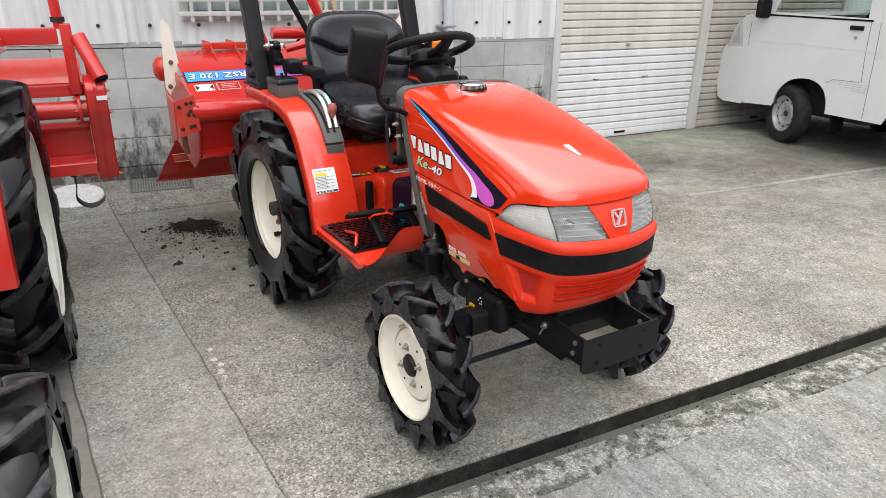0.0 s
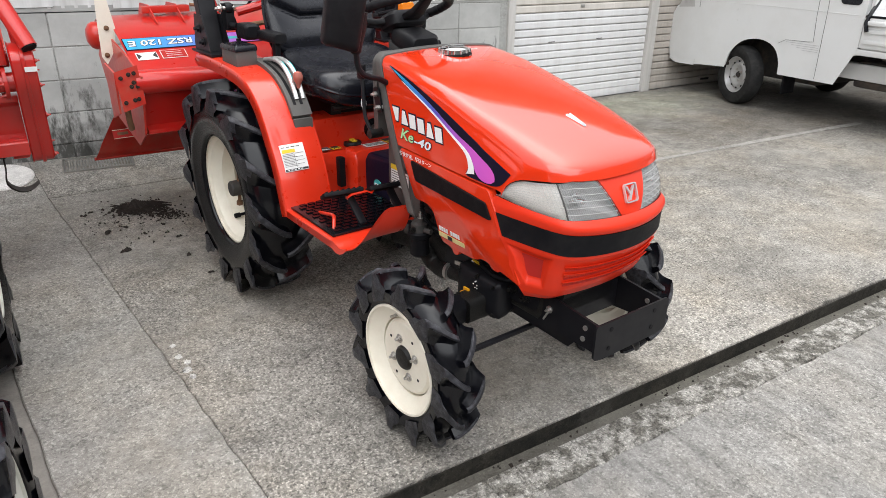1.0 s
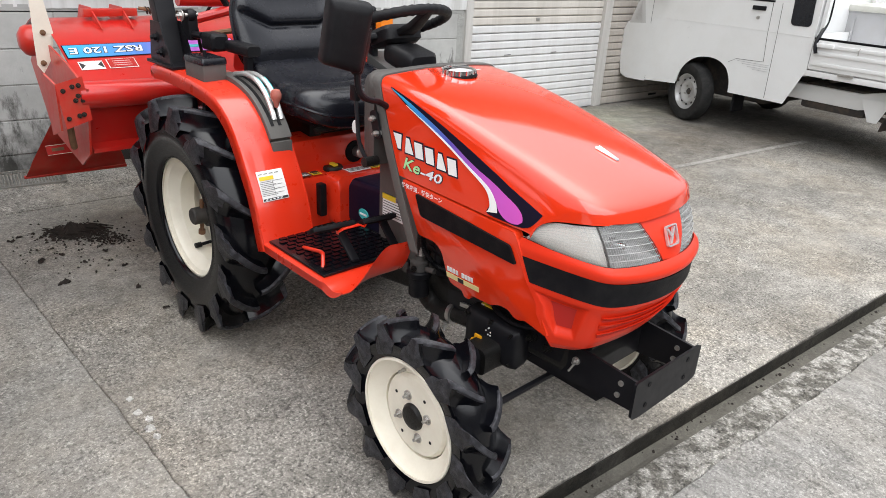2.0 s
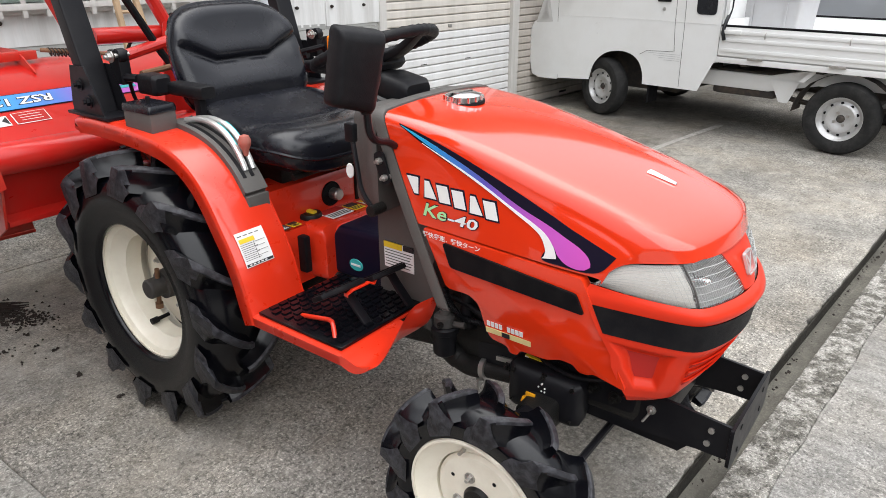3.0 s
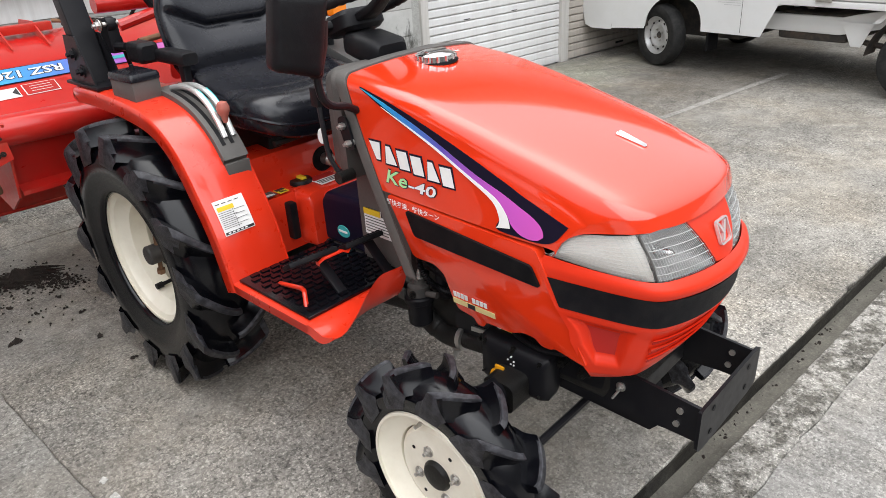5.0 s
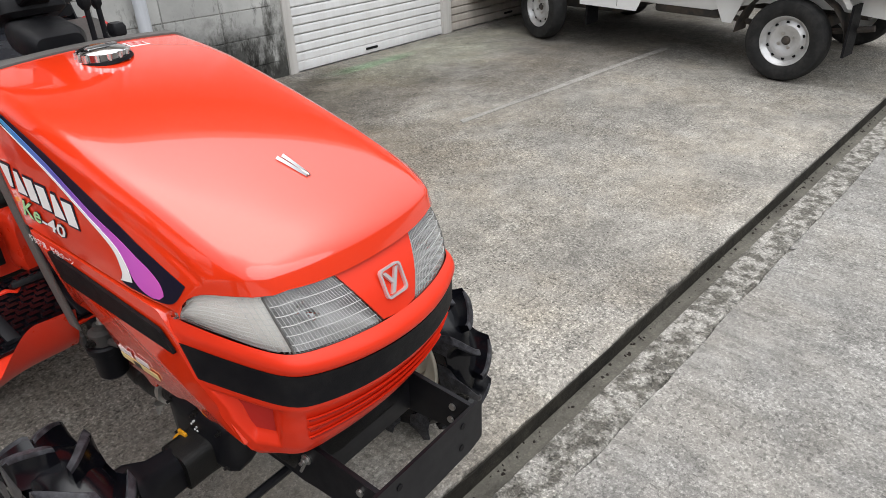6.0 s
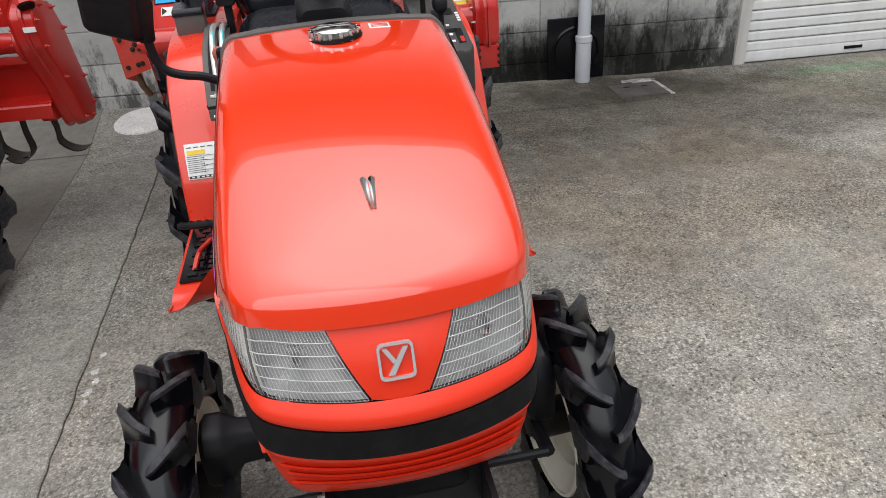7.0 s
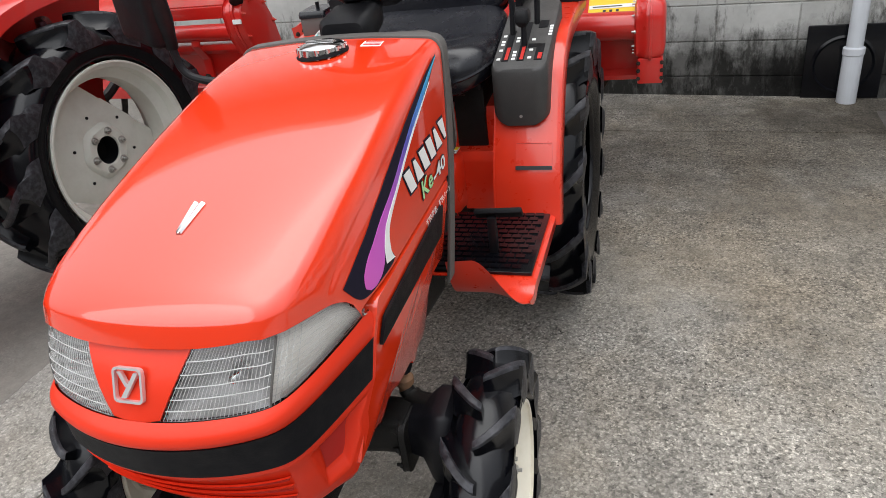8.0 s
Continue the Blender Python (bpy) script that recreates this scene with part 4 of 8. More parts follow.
def sunk(t, z):
    """0 outside the side pockets of the nose, 1 on their floor."""
    z0, z1 = 0.506, 0.588
    v = (z - z0) / (z1 - z0)
    if not 0 < v < 1:
        return 0.0
    ta, tb = lerp(0.865, 0.815, v), lerp(0.950, 0.985, v)
    u = (abs(t) - ta) / (tb - ta)
    if not 0 < u < 1:
        return 0.0
    return min(1.0, 6.0 * min(u, 1 - u, 0.9 * v, 0.9 * (1 - v)))


ZS = []
for a_, b_ in zip(NOSE, NOSE[1:]):
    ZS += [lerp(a_[0], b_[0], k / 5) for k in range(5)] if 0.47 < a_[0] < 0.60 else [a_[0]]
ZS.append(NOSE[-1][0])
TN = sorted(set(TS + [s_ * (0.80 + 0.006 * k) for k in range(33) for s_ in (-1, 1)]))
bm = B()
loft(bm, [[nose_pt(t, z, -0.016 * sunk(t, z)) for t in TN] for z in ZS], closed=False)
nose = part("nose", bm, NOSE_RED, tractor, "red nose panel with a slotted grille", angle=45)
# black band round the nose
bm = B()
rows = [[nose_pt(t * 0.985, z, 0.003) for t in TS] for z in (0.662, 0.650, 0.625, 0.606)]
sheet(bm, rows, 0.004, (0, -1, 0))
part("band", bm, TRIM, nose, "matt black band", angle=50)


def lettering(body, size, bold=0.0):
    """The vertices and faces of a flat word in the built-in font, starting at the origin."""
    cu = bpy.data.curves.new("word", "FONT")
    cu.body, cu.size, cu.resolution_u, cu.offset = body, size, 2, bold
    ob = new("word", cu)
    bpy.context.view_layer.update()
    ev = ob.evaluated_get(bpy.context.evaluated_depsgraph_get())
    me = ev.to_mesh()
    vs = [(v.co.x, v.co.y) for v in me.vertices]
    fs = [tuple(p.vertices) for p in me.polygons]
    ev.to_mesh_clear()
    bpy.data.objects.remove(ob)
    bpy.data.curves.remove(cu)
    return vs, fs


def word_on(body, height, length, place, shear=0.0, bold=0.0):
    """Lettering stretched to a height and length and laid on a surface: place(u, v) gives the point."""
    vs, fs = lettering(body, 1.0, bold)
    x0, x1 = min(v[0] for v in vs), max(v[0] for v in vs)
    y0, y1 = min(v[1] for v in vs), max(v[1] for v in vs)
    bm = B()
    out = []
    for x, y in vs:
        q = (y - y0) / (y1 - y0)
        out.append(bm.verts.new(place((x - x0) / (x1 - x0) * length + shear * q * height, q * height)))
    for f in fs:
        face(bm, [out[i] for i in f])
    return bm


# ---- hood trim, lamps and prints ----
def lip_at(x):
    for a, b in zip(lip, lip[1:]):
        if a[0] <= x <= b[0]:
            q = (x - a[0]) / max(1e-9, b[0] - a[0])
            return Vector(a).lerp(Vector(b), q)
    return Vector(lip[0] if x < 0 else lip[-1])


def face_pt(u, v, side, back=0.0):
    """A point of the lamp's face: u from the badge outwards, v from below up."""
    tb, tt = lerp(0.036 / 0.232, 1.0, u), lerp(0.080 / 0.232, 1.0, u)
    lo, hi = nose_pt(side * tb, 0.699), lip_at(side * tt * 0.2319) + Vector((0, 0.002, -0.003 - 0.003 * max(0, 1 - abs(u - 0.8) * 4)))
    p = lo.lerp(hi, v)
    n = Vector((side * (0.25 + u ** 4), -1 + 0.5 * u ** 4, 0.25)).normalized()
    return p + n * (0.006 * math.sin(math.pi * v) - back)


US = [math.sin(math.pi / 2 * k / 44) for k in range(45)]
SPLIT = lambda v: lerp(0.690, 0.660, v)      # where the front glass meets the side glass
for side in (-1, 1):
    lamp = new("headlight")
    lamp.parent = tractor
    lamp["label"] = "clear ribbed headlight lens"
    bm = B()
    sheet(bm, [[face_pt(u, v / 6, side, 0.003) for u in US] for v in range(7)], 0.003, (0, -1, 0.2))
    part("lens", bm, LENS, lamp, angle=60).visible_shadow = False
    bm = B()
    sheet(bm, [[face_pt(lerp(0.03, SPLIT(v / 10) - 0.01, u / 24), v / 10, side, 0.010 + 0.040 * math.sin(math.pi * v / 10) ** 0.7 * math.sin(math.pi * u / 24) ** 0.5) for u in range(25)] for v in range(11)], 0.003, (0, -1, 0.2))
    part("reflector", bm, MIRROR_BOWL, lamp, "dished bright reflector", angle=60)
    bm = B()
    sheet(bm, [[face_pt(lerp(SPLIT(v / 6), 1.0, u / 12), v / 6, side, 0.012) for u in range(13)] for v in range(7)], 0.003, (0, -1, 0.2))
    part("side_reflector", bm, REFLECTOR, lamp, "dull silver side reflector", angle=60)
    part("bulb", lathe(B(), [(0.0001, -0.020), (0.006, -0.018), (0.009, -0.008), (0.009, 0.010), (0.013, 0.012), (0.013, 0.020)], 16, pose(*face_pt(0.42, 0.5, side, 0.034), 0, 0, 90)), CHROME, lamp)
    for v in (0.16, 0.33, 0.5, 0.67, 0.84):
        part("lens_rib", tube(B(), [face_pt(lerp(0.02, SPLIT(v) - 0.01, k / 24), v, side, 0.0026) for k in range(25)], 0.0007, 6), RIB, lamp)
    part("lens_divider", tube(B(), [face_pt(SPLIT(v / 8), v / 8, side, 0.003) for v in range(9)], 0.0018, 6), COWL, lamp)
    bm = B()
    for k in range(1, 31):
        u = k * 0.0262
        tube(bm, [face_pt(u, v / 6, side, 0.0055) for v in range(7)], 0.00045, 4)
    part("lens_flutes", bm, RIB, lamp)
    bm = B()
    for k in range(1, 20, 2):
        tube(bm, [face_pt(lerp(SPLIT(k / 20) + 0.006, 0.99, j / 18), k / 20, side, 0.0050) for j in range(19)], 0.00045, 4)
    part("lens_flutes", bm, RIB, lamp, "fine level flutes of the outer lens")
# badge panel
bm = B()
rows = []
for v in range(6):
    a, b = face_pt(0, v / 5, -1), face_pt(0, v / 5, 1)
    rows.append([a.lerp(b, k / 8) + Vector((0, -0.006 * (1 - (k / 4 - 1) ** 2) + 0.004, 0)) for k in range(9)])
sheet(bm, rows, 0.004, (0, -1, 0.2))
part("badge_panel", bm, NOSE_RED, tractor, "red panel between the headlights", angle=60)
badge = new("badge")
badge.parent, badge.matrix_local = tractor, pose(0, 0.0115, 0.745, -21, 0, 0)
badge["label"] = "square chrome badge"
bm = B()
o = rounded(rect(-0.0225, 0.0225, -0.0235, 0.0235), 0.008)
i = rounded(rect(-0.0192, 0.0192, -0.0202, 0.0202), 0.006)
for a, b in ((o, i),):
    va = [[bm.verts.new((x, y, z)) for x, z in ring] for ring, y in ((a, 0.0), (a, -0.006), (b, -0.006), (b, 0.0))]
    for r0, r1 in zip(va, va[1:]):
        for k in range(len(a)):
            face(bm, (r0[k], r0[(k + 1) % len(a)], r1[(k + 1) % len(a)], r1[k]))
part("badge_ring", bm, BADGE, badge, angle=30)
part("badge_bar", plate(B(), [(0.010, 0.017), (0.0165, 0.017), (-0.004, -0.0175), (-0.012, -0.0175)], -0.005, 0, axis="y"), BADGE, badge)
part("badge_bar", plate(B(), [(-0.0165, 0.017), (-0.010, 0.017), (0.0005, 0.0), (-0.004, -0.003)], -0.005, 0, axis="y"), BADGE, badge)

# grille: three slots and a sunk pocket on each side
for z in (0.574, 0.552, 0.530):
    bm = B()
    rows = [[nose_pt(t * 0.72, z - 0.009 * q, 0.0012 + 0.006 * (1 - q)) for t in TS] for q in (0, 0.35, 1)]
    sheet(bm, rows, 0.004, (0, -1, 0))
    part("grille_louvre", bm, NOSE_RED, nose, angle=30)
    bm = B()
    rows = [[nose_pt(t * 0.71, z - 0.0095 - 0.005 * q, 0.0016) for t in TS] for q in (0, 1)]
    sheet(bm, rows, 0.002, (0, -1, 0))
    part("grille_slot", bm, REDP, nose, angle=30)
# pocket floors: the recess's shade is painted as a duller red
for side in (-1, 1):
    bm = loft(B(), [[nose_pt(side * lerp(lerp(0.865, 0.815, v), lerp(0.950, 0.985, v), u), lerp(0.506, 0.588, v), -0.0145) for u in (0.20, 0.4, 0.6, 0.80)] for v in (0.22, 0.4, 0.6, 0.78)], closed=False)
    part("grille_pocket", bm, REDP, nose, "sunk pocket, its shade in the duller red", angle=60)


def hood_x(y, z):
    """How far out the hood's side lies at y, z."""
    lo, hi = 0.045, 0.79
    for _ in range(24):
        yc = (lo + hi) / 2
        s, zb, wt, wb, r = hood_size(yc)
        zt = interp(HOOD_Z, yc)
        q = max(0.0, min(1.0, (z - zb) / (zt - r - zb)))
        x = lerp(wb, wt, q ** 1.3)
        yy = yc + 0.172 * (1 - s) ** 1.15 * fall(x / wb, 0.12, 0.24) - 0.50 * s * (zt - z)
        if yy < y:
            lo = yc
        else:
            hi = yc
    return x


def panel_x(y, z):
    return lerp(0.212, 0.243, max(0.0, min(1.0, (z - 0.49) / 0.2)))


def strip_on(side, pairs, out, mat, name, where=hood_x):
    """A print between two smooth lines, laid on the hood's side."""
    bm = B()
    rows = []
    up = curve_pts([(p[0], p[1], 0) for p in pairs])
    low = curve_pts([(p[2], p[3], 0) for p in pairs])
    for a, b in zip(up, low):
        rows.append([(side * (where(p[0], p[1]) + out), p[0], p[1]) for p in (a.lerp(b, j / 4) for j in range(5))])
    sheet(bm, rows, 0.0006, (side, 0, 0))
    return part(name, bm, mat, hood, angle=60)


# pairs of points (upper y, z, lower y, z) along each printed stripe
ST_EDGE = [(0.726, 0.970, 0.726, 0.966), (0.635, 0.946, 0.634, 0.922), (0.52, 0.909, 0.519, 0.876), (0.413, 0.870, 0.423, 0.832), (0.355, 0.847, 0.357, 0.801), (0.325, 0.835, 0.334, 0.777),
        (0.298, 0.823, 0.345, 0.748), (0.270, 0.812, 0.300, 0.743), (0.240, 0.800, 0.252, 0.741), (0.215, 0.790, 0.220, 0.750), (0.195, 0.782, 0.197, 0.779)]
ST_FILL = [(0.722, 0.967, 0.722, 0.966), (0.635, 0.938, 0.634, 0.928), (0.52, 0.894, 0.519, 0.882), (0.411, 0.845, 0.423, 0.838), (0.340, 0.819, 0.352, 0.806), (0.296, 0.800, 0.322, 0.780),
        (0.268, 0.787, 0.311, 0.764), (0.250, 0.774, 0.293, 0.750), (0.243, 0.763, 0.270, 0.744), (0.2415, 0.754, 0.252, 0.746)]
ST_LINE = [(0.66, 0.936, 0.66, 0.935), (0.519, 0.883, 0.519, 0.878), (0.423, 0.839, 0.423, 0.833), (0.352, 0.807, 0.359, 0.800), (0.324, 0.782, 0.339, 0.772), (0.315, 0.766, 0.339, 0.757), (0.312, 0.756, 0.345, 0.750)]
for side in (-1, 1):
    strip_on(side, ST_EDGE, 0.0014, NAVY, "stripe_edge")
    strip_on(side, ST_FILL, 0.0026, STRIPE, "stripe")
    strip_on(side, ST_LINE, 0.0034, WHITE, "stripe_line")
    # maker's mark: six slanting blocks on a dark edge
    ya, yb = (0.697, 0.452)
    for lay, mat, grow, nm in ((0.0014, NAVY, 0.004, "mark_edge"), (0.0026, WHITE, 0.0, "mark_block")):
        for k in range(6):
            bm = B()
            step = (ya - yb) / 6
            k0 = k if side < 0 else 5 - k
            y1, y0 = ya - step * k0 - 0.0042, ya - step * (k0 + 1) + 0.0042
            zb_ = 0.822 - 0.019 * k0 / 5
            sl = 0.012 * (1 if side < 0 else -1)
            shape = {0: [(0.34, 0), (0.70, 0), (1, 1), (0.0, 1)], 1: [(0.0, 0), (1, 0), (0.68, 1), (0.30, 1)], 4: [(0.0, 0), (1, 0), (0.68, 1), (0.30, 1)]}.get(k0, [(0.04, 0), (0.94, 0), (0.94, 1), (0.04, 1)])
            q = []
            for a, b in shape:
                yy = lerp(y1 + grow, y0 - grow, a) + sl * (b - 0.5)
                zz = lerp(zb_ - grow, zb_ + 0.037 + grow, b)
                q.append((yy, zz))
            vs = [bm.verts.new((side * (hood_x(*p) + lay), *p)) for p in q]
            ws = [bm.verts.new((side * (hood_x(*p) + lay - 0.0006), *p)) for p in q]
            face(bm, vs), face(bm, ws)
            for j in range(4):
                face(bm, (vs[j], vs[(j + 1) % 4], ws[(j + 1) % 4], ws[j]))
            part(nm, bm, mat, hood)

    def on_side(y0, z0, tilt, out, where):
        d = -1 if side < 0 else 1

        def place(u, v):
            y, z = y0 + d * u, z0 + v + tilt * u * (1 if side < 0 else -1)
            return (side * (where(y, z) + out), y, z)
        return place
    for word, h_, l_, y_, z_ in (("Ke", 0.030, 0.062, 0.648 if side < 0 else 0.507, 0.776 if side < 0 else 0.770), ("-40", 0.024, 0.078, 0.582 if side < 0 else 0.573, 0.773 if side < 0 else 0.772)):
        part("lettering_edge", word_on(word, h_ + 0.004, l_ + 0.004, on_side(y_ + (0.002 if side < 0 else -0.002), z_ - 0.002, -0.04, 0.0016, hood_x), 0.25, 0.032), NAVY, hood)
    part("model_lettering", word_on("Ke", 0.030, 0.062, on_side(0.648 if side < 0 else 0.507, 0.776 if side < 0 else 0.770, -0.04, 0.0026, hood_x), 0.25, 0.018), GREEN, hood, "pale green lettering")
    part("model_lettering", word_on("-40", 0.024, 0.078, on_side(0.582 if side < 0 else 0.573, 0.773 if side < 0 else 0.772, -0.04, 0.0026, hood_x), 0.25, 0.018), WHITE, hood, "white lettering")
    part("slogan", word_on("軽快変速．軽快ターン", 0.014, 0.156, on_side(0.646 if side < 0 else 0.490, 0.728 if side < 0 else 0.725, -0.012, 0.0038, panel_x), 0.0, 0.012), WHITE, tractor, "small white printed slogan")

# hood sticker, cap, label
hx = lambda y: interp(HOOD_Z, y)
for dx0, dx1 in ((-0.007, 0.0025), (0.0045, 0.014)):
    bm = B()
    rings = []
    for k in range(9):
        q = k / 8
        y = lerp(0.234, 0.174, q)
        a, b = lerp(dx0, -0.0005 if dx0 < 0 else 0.0045, q), lerp(dx1, 0.0035 if dx0 < 0 else 0.0085, q)
        z = hx(y)
        rings.append([(a, y, z + 0.0005), (a, y, z + 0.0022), (lerp(a, b, 0.45), y, z + 0.0058), (b, y, z + 0.0022), (b, y, z + 0.0005)])
    loft(bm, rings)
    part("hood_strip", bm, DARK_CHROME, tractor, "small bright metal strip on the hood", angle=15)
bm = lathe(B(), [(0.0001, 0.0135), (0.030, 0.0135), (0.034, 0.011), (0.040, 0.010), (0.0445, 0.006), (0.0455, -0.010), (0.042, -0.014)], 40, pose(0, 0.712, 0.995, 0, -90, 0))
cap = part("fuel_cap", bm, DARK_CHROME, tractor, "chrome fuel filler cap")
part("cap_grip", box(B(), -0.030, 0.030, 0.705, 0.719, 1.006, 1.0115), DARK_CHROME, cap, bevel=0.002)
for k in range(14):
    a = 2 * math.pi * k / 14
    part("cap_rib", cyl(B(), (0.0455 * math.cos(a), 0.712 + 0.0455 * math.sin(a), 0.984), (0.0455 * math.cos(a), 0.712 + 0.0455 * math.sin(a), 1.002), 0.0045, n=8), CHROME, cap)
part("cap_recess", lathe(B(), [(0.0001, 0.0), (0.049, 0.0), (0.051, 0.002), (0.053, -0.004)], 40, pose(0, 0.712, 0.9885, 0, -94, 0)), TRIM, tractor, "dark recess round the cap")
lab = new("hood_label")
lab.parent = tractor
bm = B()
sheet(bm, [[(x, y, hx(y) + 0.0016 - 0.010 * (x / 0.17) ** 2) for x in (0.070, 0.090, 0.112)] for y in (0.735, 0.75, 0.765)], 0.001, (0, 0, 1))
part("label_sheet", bm, WHITE, lab)
for k in range(3):
    y = 0.741 + 0.008 * k
    bm = B()
    sheet(bm, [[(x, y + d, hx(y + d) + 0.0022 - 0.010 * (x / 0.17) ** 2) for x in (0.074, 0.09, 0.108)] for d in (0, 0.004)], 0.001, (0, 0, 1))
    part("print_bar", bm, REDP, lab)

# ---- side covers ----
for side in (-1, 1):
    out = [(0.650, 0.748), (0.252, 0.730), (0.150, 0.492), (0.224, 0.508), (0.236, 0.500), (0.258, 0.500), (0.270, 0.514), (0.30, 0.516), (0.333, 0.501), (0.400, 0.500), (0.408, 0.484), (0.428, 0.484), (0.436, 0.500), (0.478, 0.505), (0.490, 0.530), (0.505, 0.590), (0.530, 0.607), (0.592, 0.606)]
    bm = plate(B(), rounded(out, 0.012), 0.0, 0.022)
    for v in bm.verts:
        v.co.x = side * (panel_x(v.co.y, v.co.z) - 0.022 + v.co.x)
    cover = part("side_cover", bm, HOOD_RED, tractor, "red lower engine side cover", bevel=0.003)
    bm = plate(B(), rounded([(0.592, 0.724), (0.262, 0.694), (0.244, 0.650), (0.572, 0.667)], 0.008), -0.002, 0.0035)
    for v in bm.verts:
        v.co.x = side * (panel_x(v.co.y, v.co.z) + v.co.x)
    part("trim_strip", bm, TRIM, cover, "matt black trim strip")
    if side > 0:
        continue
    for y0, y1, z0, z1, mat, dz, nm in ((0.484, 0.388, 0.541, 0.554, WHITE, 0.0, "mark_block"), (0.488, 0.371, 0.522, 0.536, CREAMP, 0.0, "warning_strip"), (0.445, 0.425, 0.523, 0.535, BLACKP, 0.0012, "strip_symbol")):
        cuts = 9 if nm == "mark_block" else 1
        for k in range(cuts):
            if cuts > 1 and k == 4:
                continue
            a, b = lerp(y0, y1, k / cuts), lerp(y0, y1, (k + 0.75) / cuts) if cuts > 1 else y1
            bm = plate(B(), [(a, z0), (b, z0), (b, z1), (a, z1)], 0.0, 0.0012 + dz)
            for v in bm.verts:
                v.co.x = side * (panel_x(v.co.y, v.co.z) + v.co.x)
            part(nm, bm, mat, cover)

# ---- cowl behind the hood ----
bm = B()
edge = hood_ring(0.787, 0.004)


def down(p, k):
    q = Vector(p)
    return (q.x * 1.012, q.y - 0.47 * k, q.z - k)


ring = [down(edge[0], 0.19), down(edge[0], 0.10)] + edge + [down(edge[-1], 0.10), down(edge[-1], 0.19)]
inner = [(x * 0.965, y, z - 0.010) for x, y, z in ring]
shift = lambda r, d: [(x, y + d, z) for x, y, z in r]
loft(bm, [inner, ring, shift(ring, 0.034), shift(inner, 0.036), inner], closed=False)
part("cowl_frame", bm, COWL, tractor, "grey plastic frame behind the hood", angle=40, bevel=0.003)
bm = B()
secs = []
for y, w, zt, zb in ((0.800, 0.222, 0.975, 0.74), (0.835, 0.215, 0.985, 0.74), (0.88, 0.180, 0.985, 0.72), (0.94, 0.150, 0.965, 0.72)):
    secs.append([(a, y if b > 0.6 else y - 0.02, b) for a, b in rounded(rect(-w, w, zb, zt), 0.03)])
loft(bm, secs)
part("cowl", bm, COWL, tractor, "brownish grey plastic dashboard cowl", angle=40)
part("cowl_foot", box(B(), -0.130, 0.130, 0.70, 0.90, 0.44, 0.75), COWL, tractor, bevel=0.02)
lab = new("cowl_label")
lab.parent, lab.matrix_local = tractor, pose(-0.1315, 0.820, 0.590, 0, 0, 0)
part("label_sheet", plate(B(), rect(-0.05, 0.05, -0.036, 0.036), -0.002, 0.0), WHITE, lab)
part("label_head", plate(B(), rect(-0.012, 0.05, 0.020, 0.036), -0.0034, 0.0), YELLOW, lab)
part("label_head", plate(B(), rect(-0.05, -0.016, 0.022, 0.036), -0.0034, 0.0), BLACKP, lab)
for k in range(6):
    part("print_bar", plate(B(), rect(-0.046 + 0.004 * (k % 3), 0.046, 0.012 - 0.008 * k, 0.014 - 0.008 * k), -0.003, 0.0), COWL, lab)

# lever, pivot, tag and horn at the cowl's side
lever = new("throttle_lever")
lever.parent = tractor
part("rod", tube(B(), curve_pts([(-0.245, 0.795, 0.757), (-0.250, 0.826, 0.80), (-0.245, 0.842, 0.85), (-0.236, 0.862, 0.92)]), 0.006, 8), BLACK, lever)
part("grip", box(B(), -0.245, -0.227, 0.852, 0.880, 0.910, 0.955), PLASTIC, lever, bevel=0.005)
part("pivot", cyl(B(), (-0.215, 0.795, 0.757), (-0.258, 0.795, 0.757), 0.014, n=14), GREASE, lever)
part("key_tag", lathe(B(), [(0.0001, 0.002), (0.010, 0.002), (0.011, 0.0), (0.010, -0.002), (0.0001, -0.002)], 20, pose(-0.212, 0.90, 0.828, 0, 0, 15) @ Matrix.Diagonal((1, 1, 1.75, 1))), WHITE, tractor, "white oval key tag")
for y, z in ((0.770, 0.882), (0.755, 0.845)):
    part("bolt", bolt((-0.238, y, z), (-1, 0, 0), 0.008), STEEL, tractor)
part("bracket", plate(B(), rounded([(0.740, 0.832), (0.768, 0.830), (0.790, 0.895), (0.764, 0.905)], 0.012), -0.244, -0.236), BLACK, tractor, bevel=0.002)

# mirror on its arm
mirror = new("mirror")
mirror.parent = tractor
mirror["label"] = "black plastic rear view mirror seen from behind"
part("arm", tube(B(), curve_pts([(-0.228, 0.738, 0.918), (-0.262, 0.730, 0.935), (-0.295, 0.722, 0.944), (-0.322, 0.716, 0.958), (-0.336, 0.714, 0.985), (-0.341, 0.712, 1.05)]), 0.0085, 10), BLACK, mirror)
corners = [Vector(c) for c in ((-0.435, 0.740, 1.043), (-0.341, 0.709, 1.016), (-0.312, 0.692, 1.178), (-0.418, 0.716, 1.192))]
mid_c = sum(corners, Vector()) / 4
u_ax, v_ax = (corners[1] - corners[0] + corners[2] - corners[3]).normalized(), (corners[3] - corners[0] + corners[2] - corners[1]).normalized()
n_ax = u_ax.cross(v_ax).normalized()
flat = [((c - mid_c).dot(u_ax), (c - mid_c).dot(v_ax)) for c in corners]
bm = B()
rings = []
for k, d in ((0.70, 0.040), (0.88, 0.036), (0.97, 0.025), (1.0, 0.008), (1.0, -0.004), (0.95, -0.006)):
    rings.append([mid_c + u_ax * a * k + v_ax * b * k + n_ax * d for a, b in rounded(flat, 0.013)])
loft(bm, rings)
part("housing", bm, PLASTIC, mirror, angle=45)
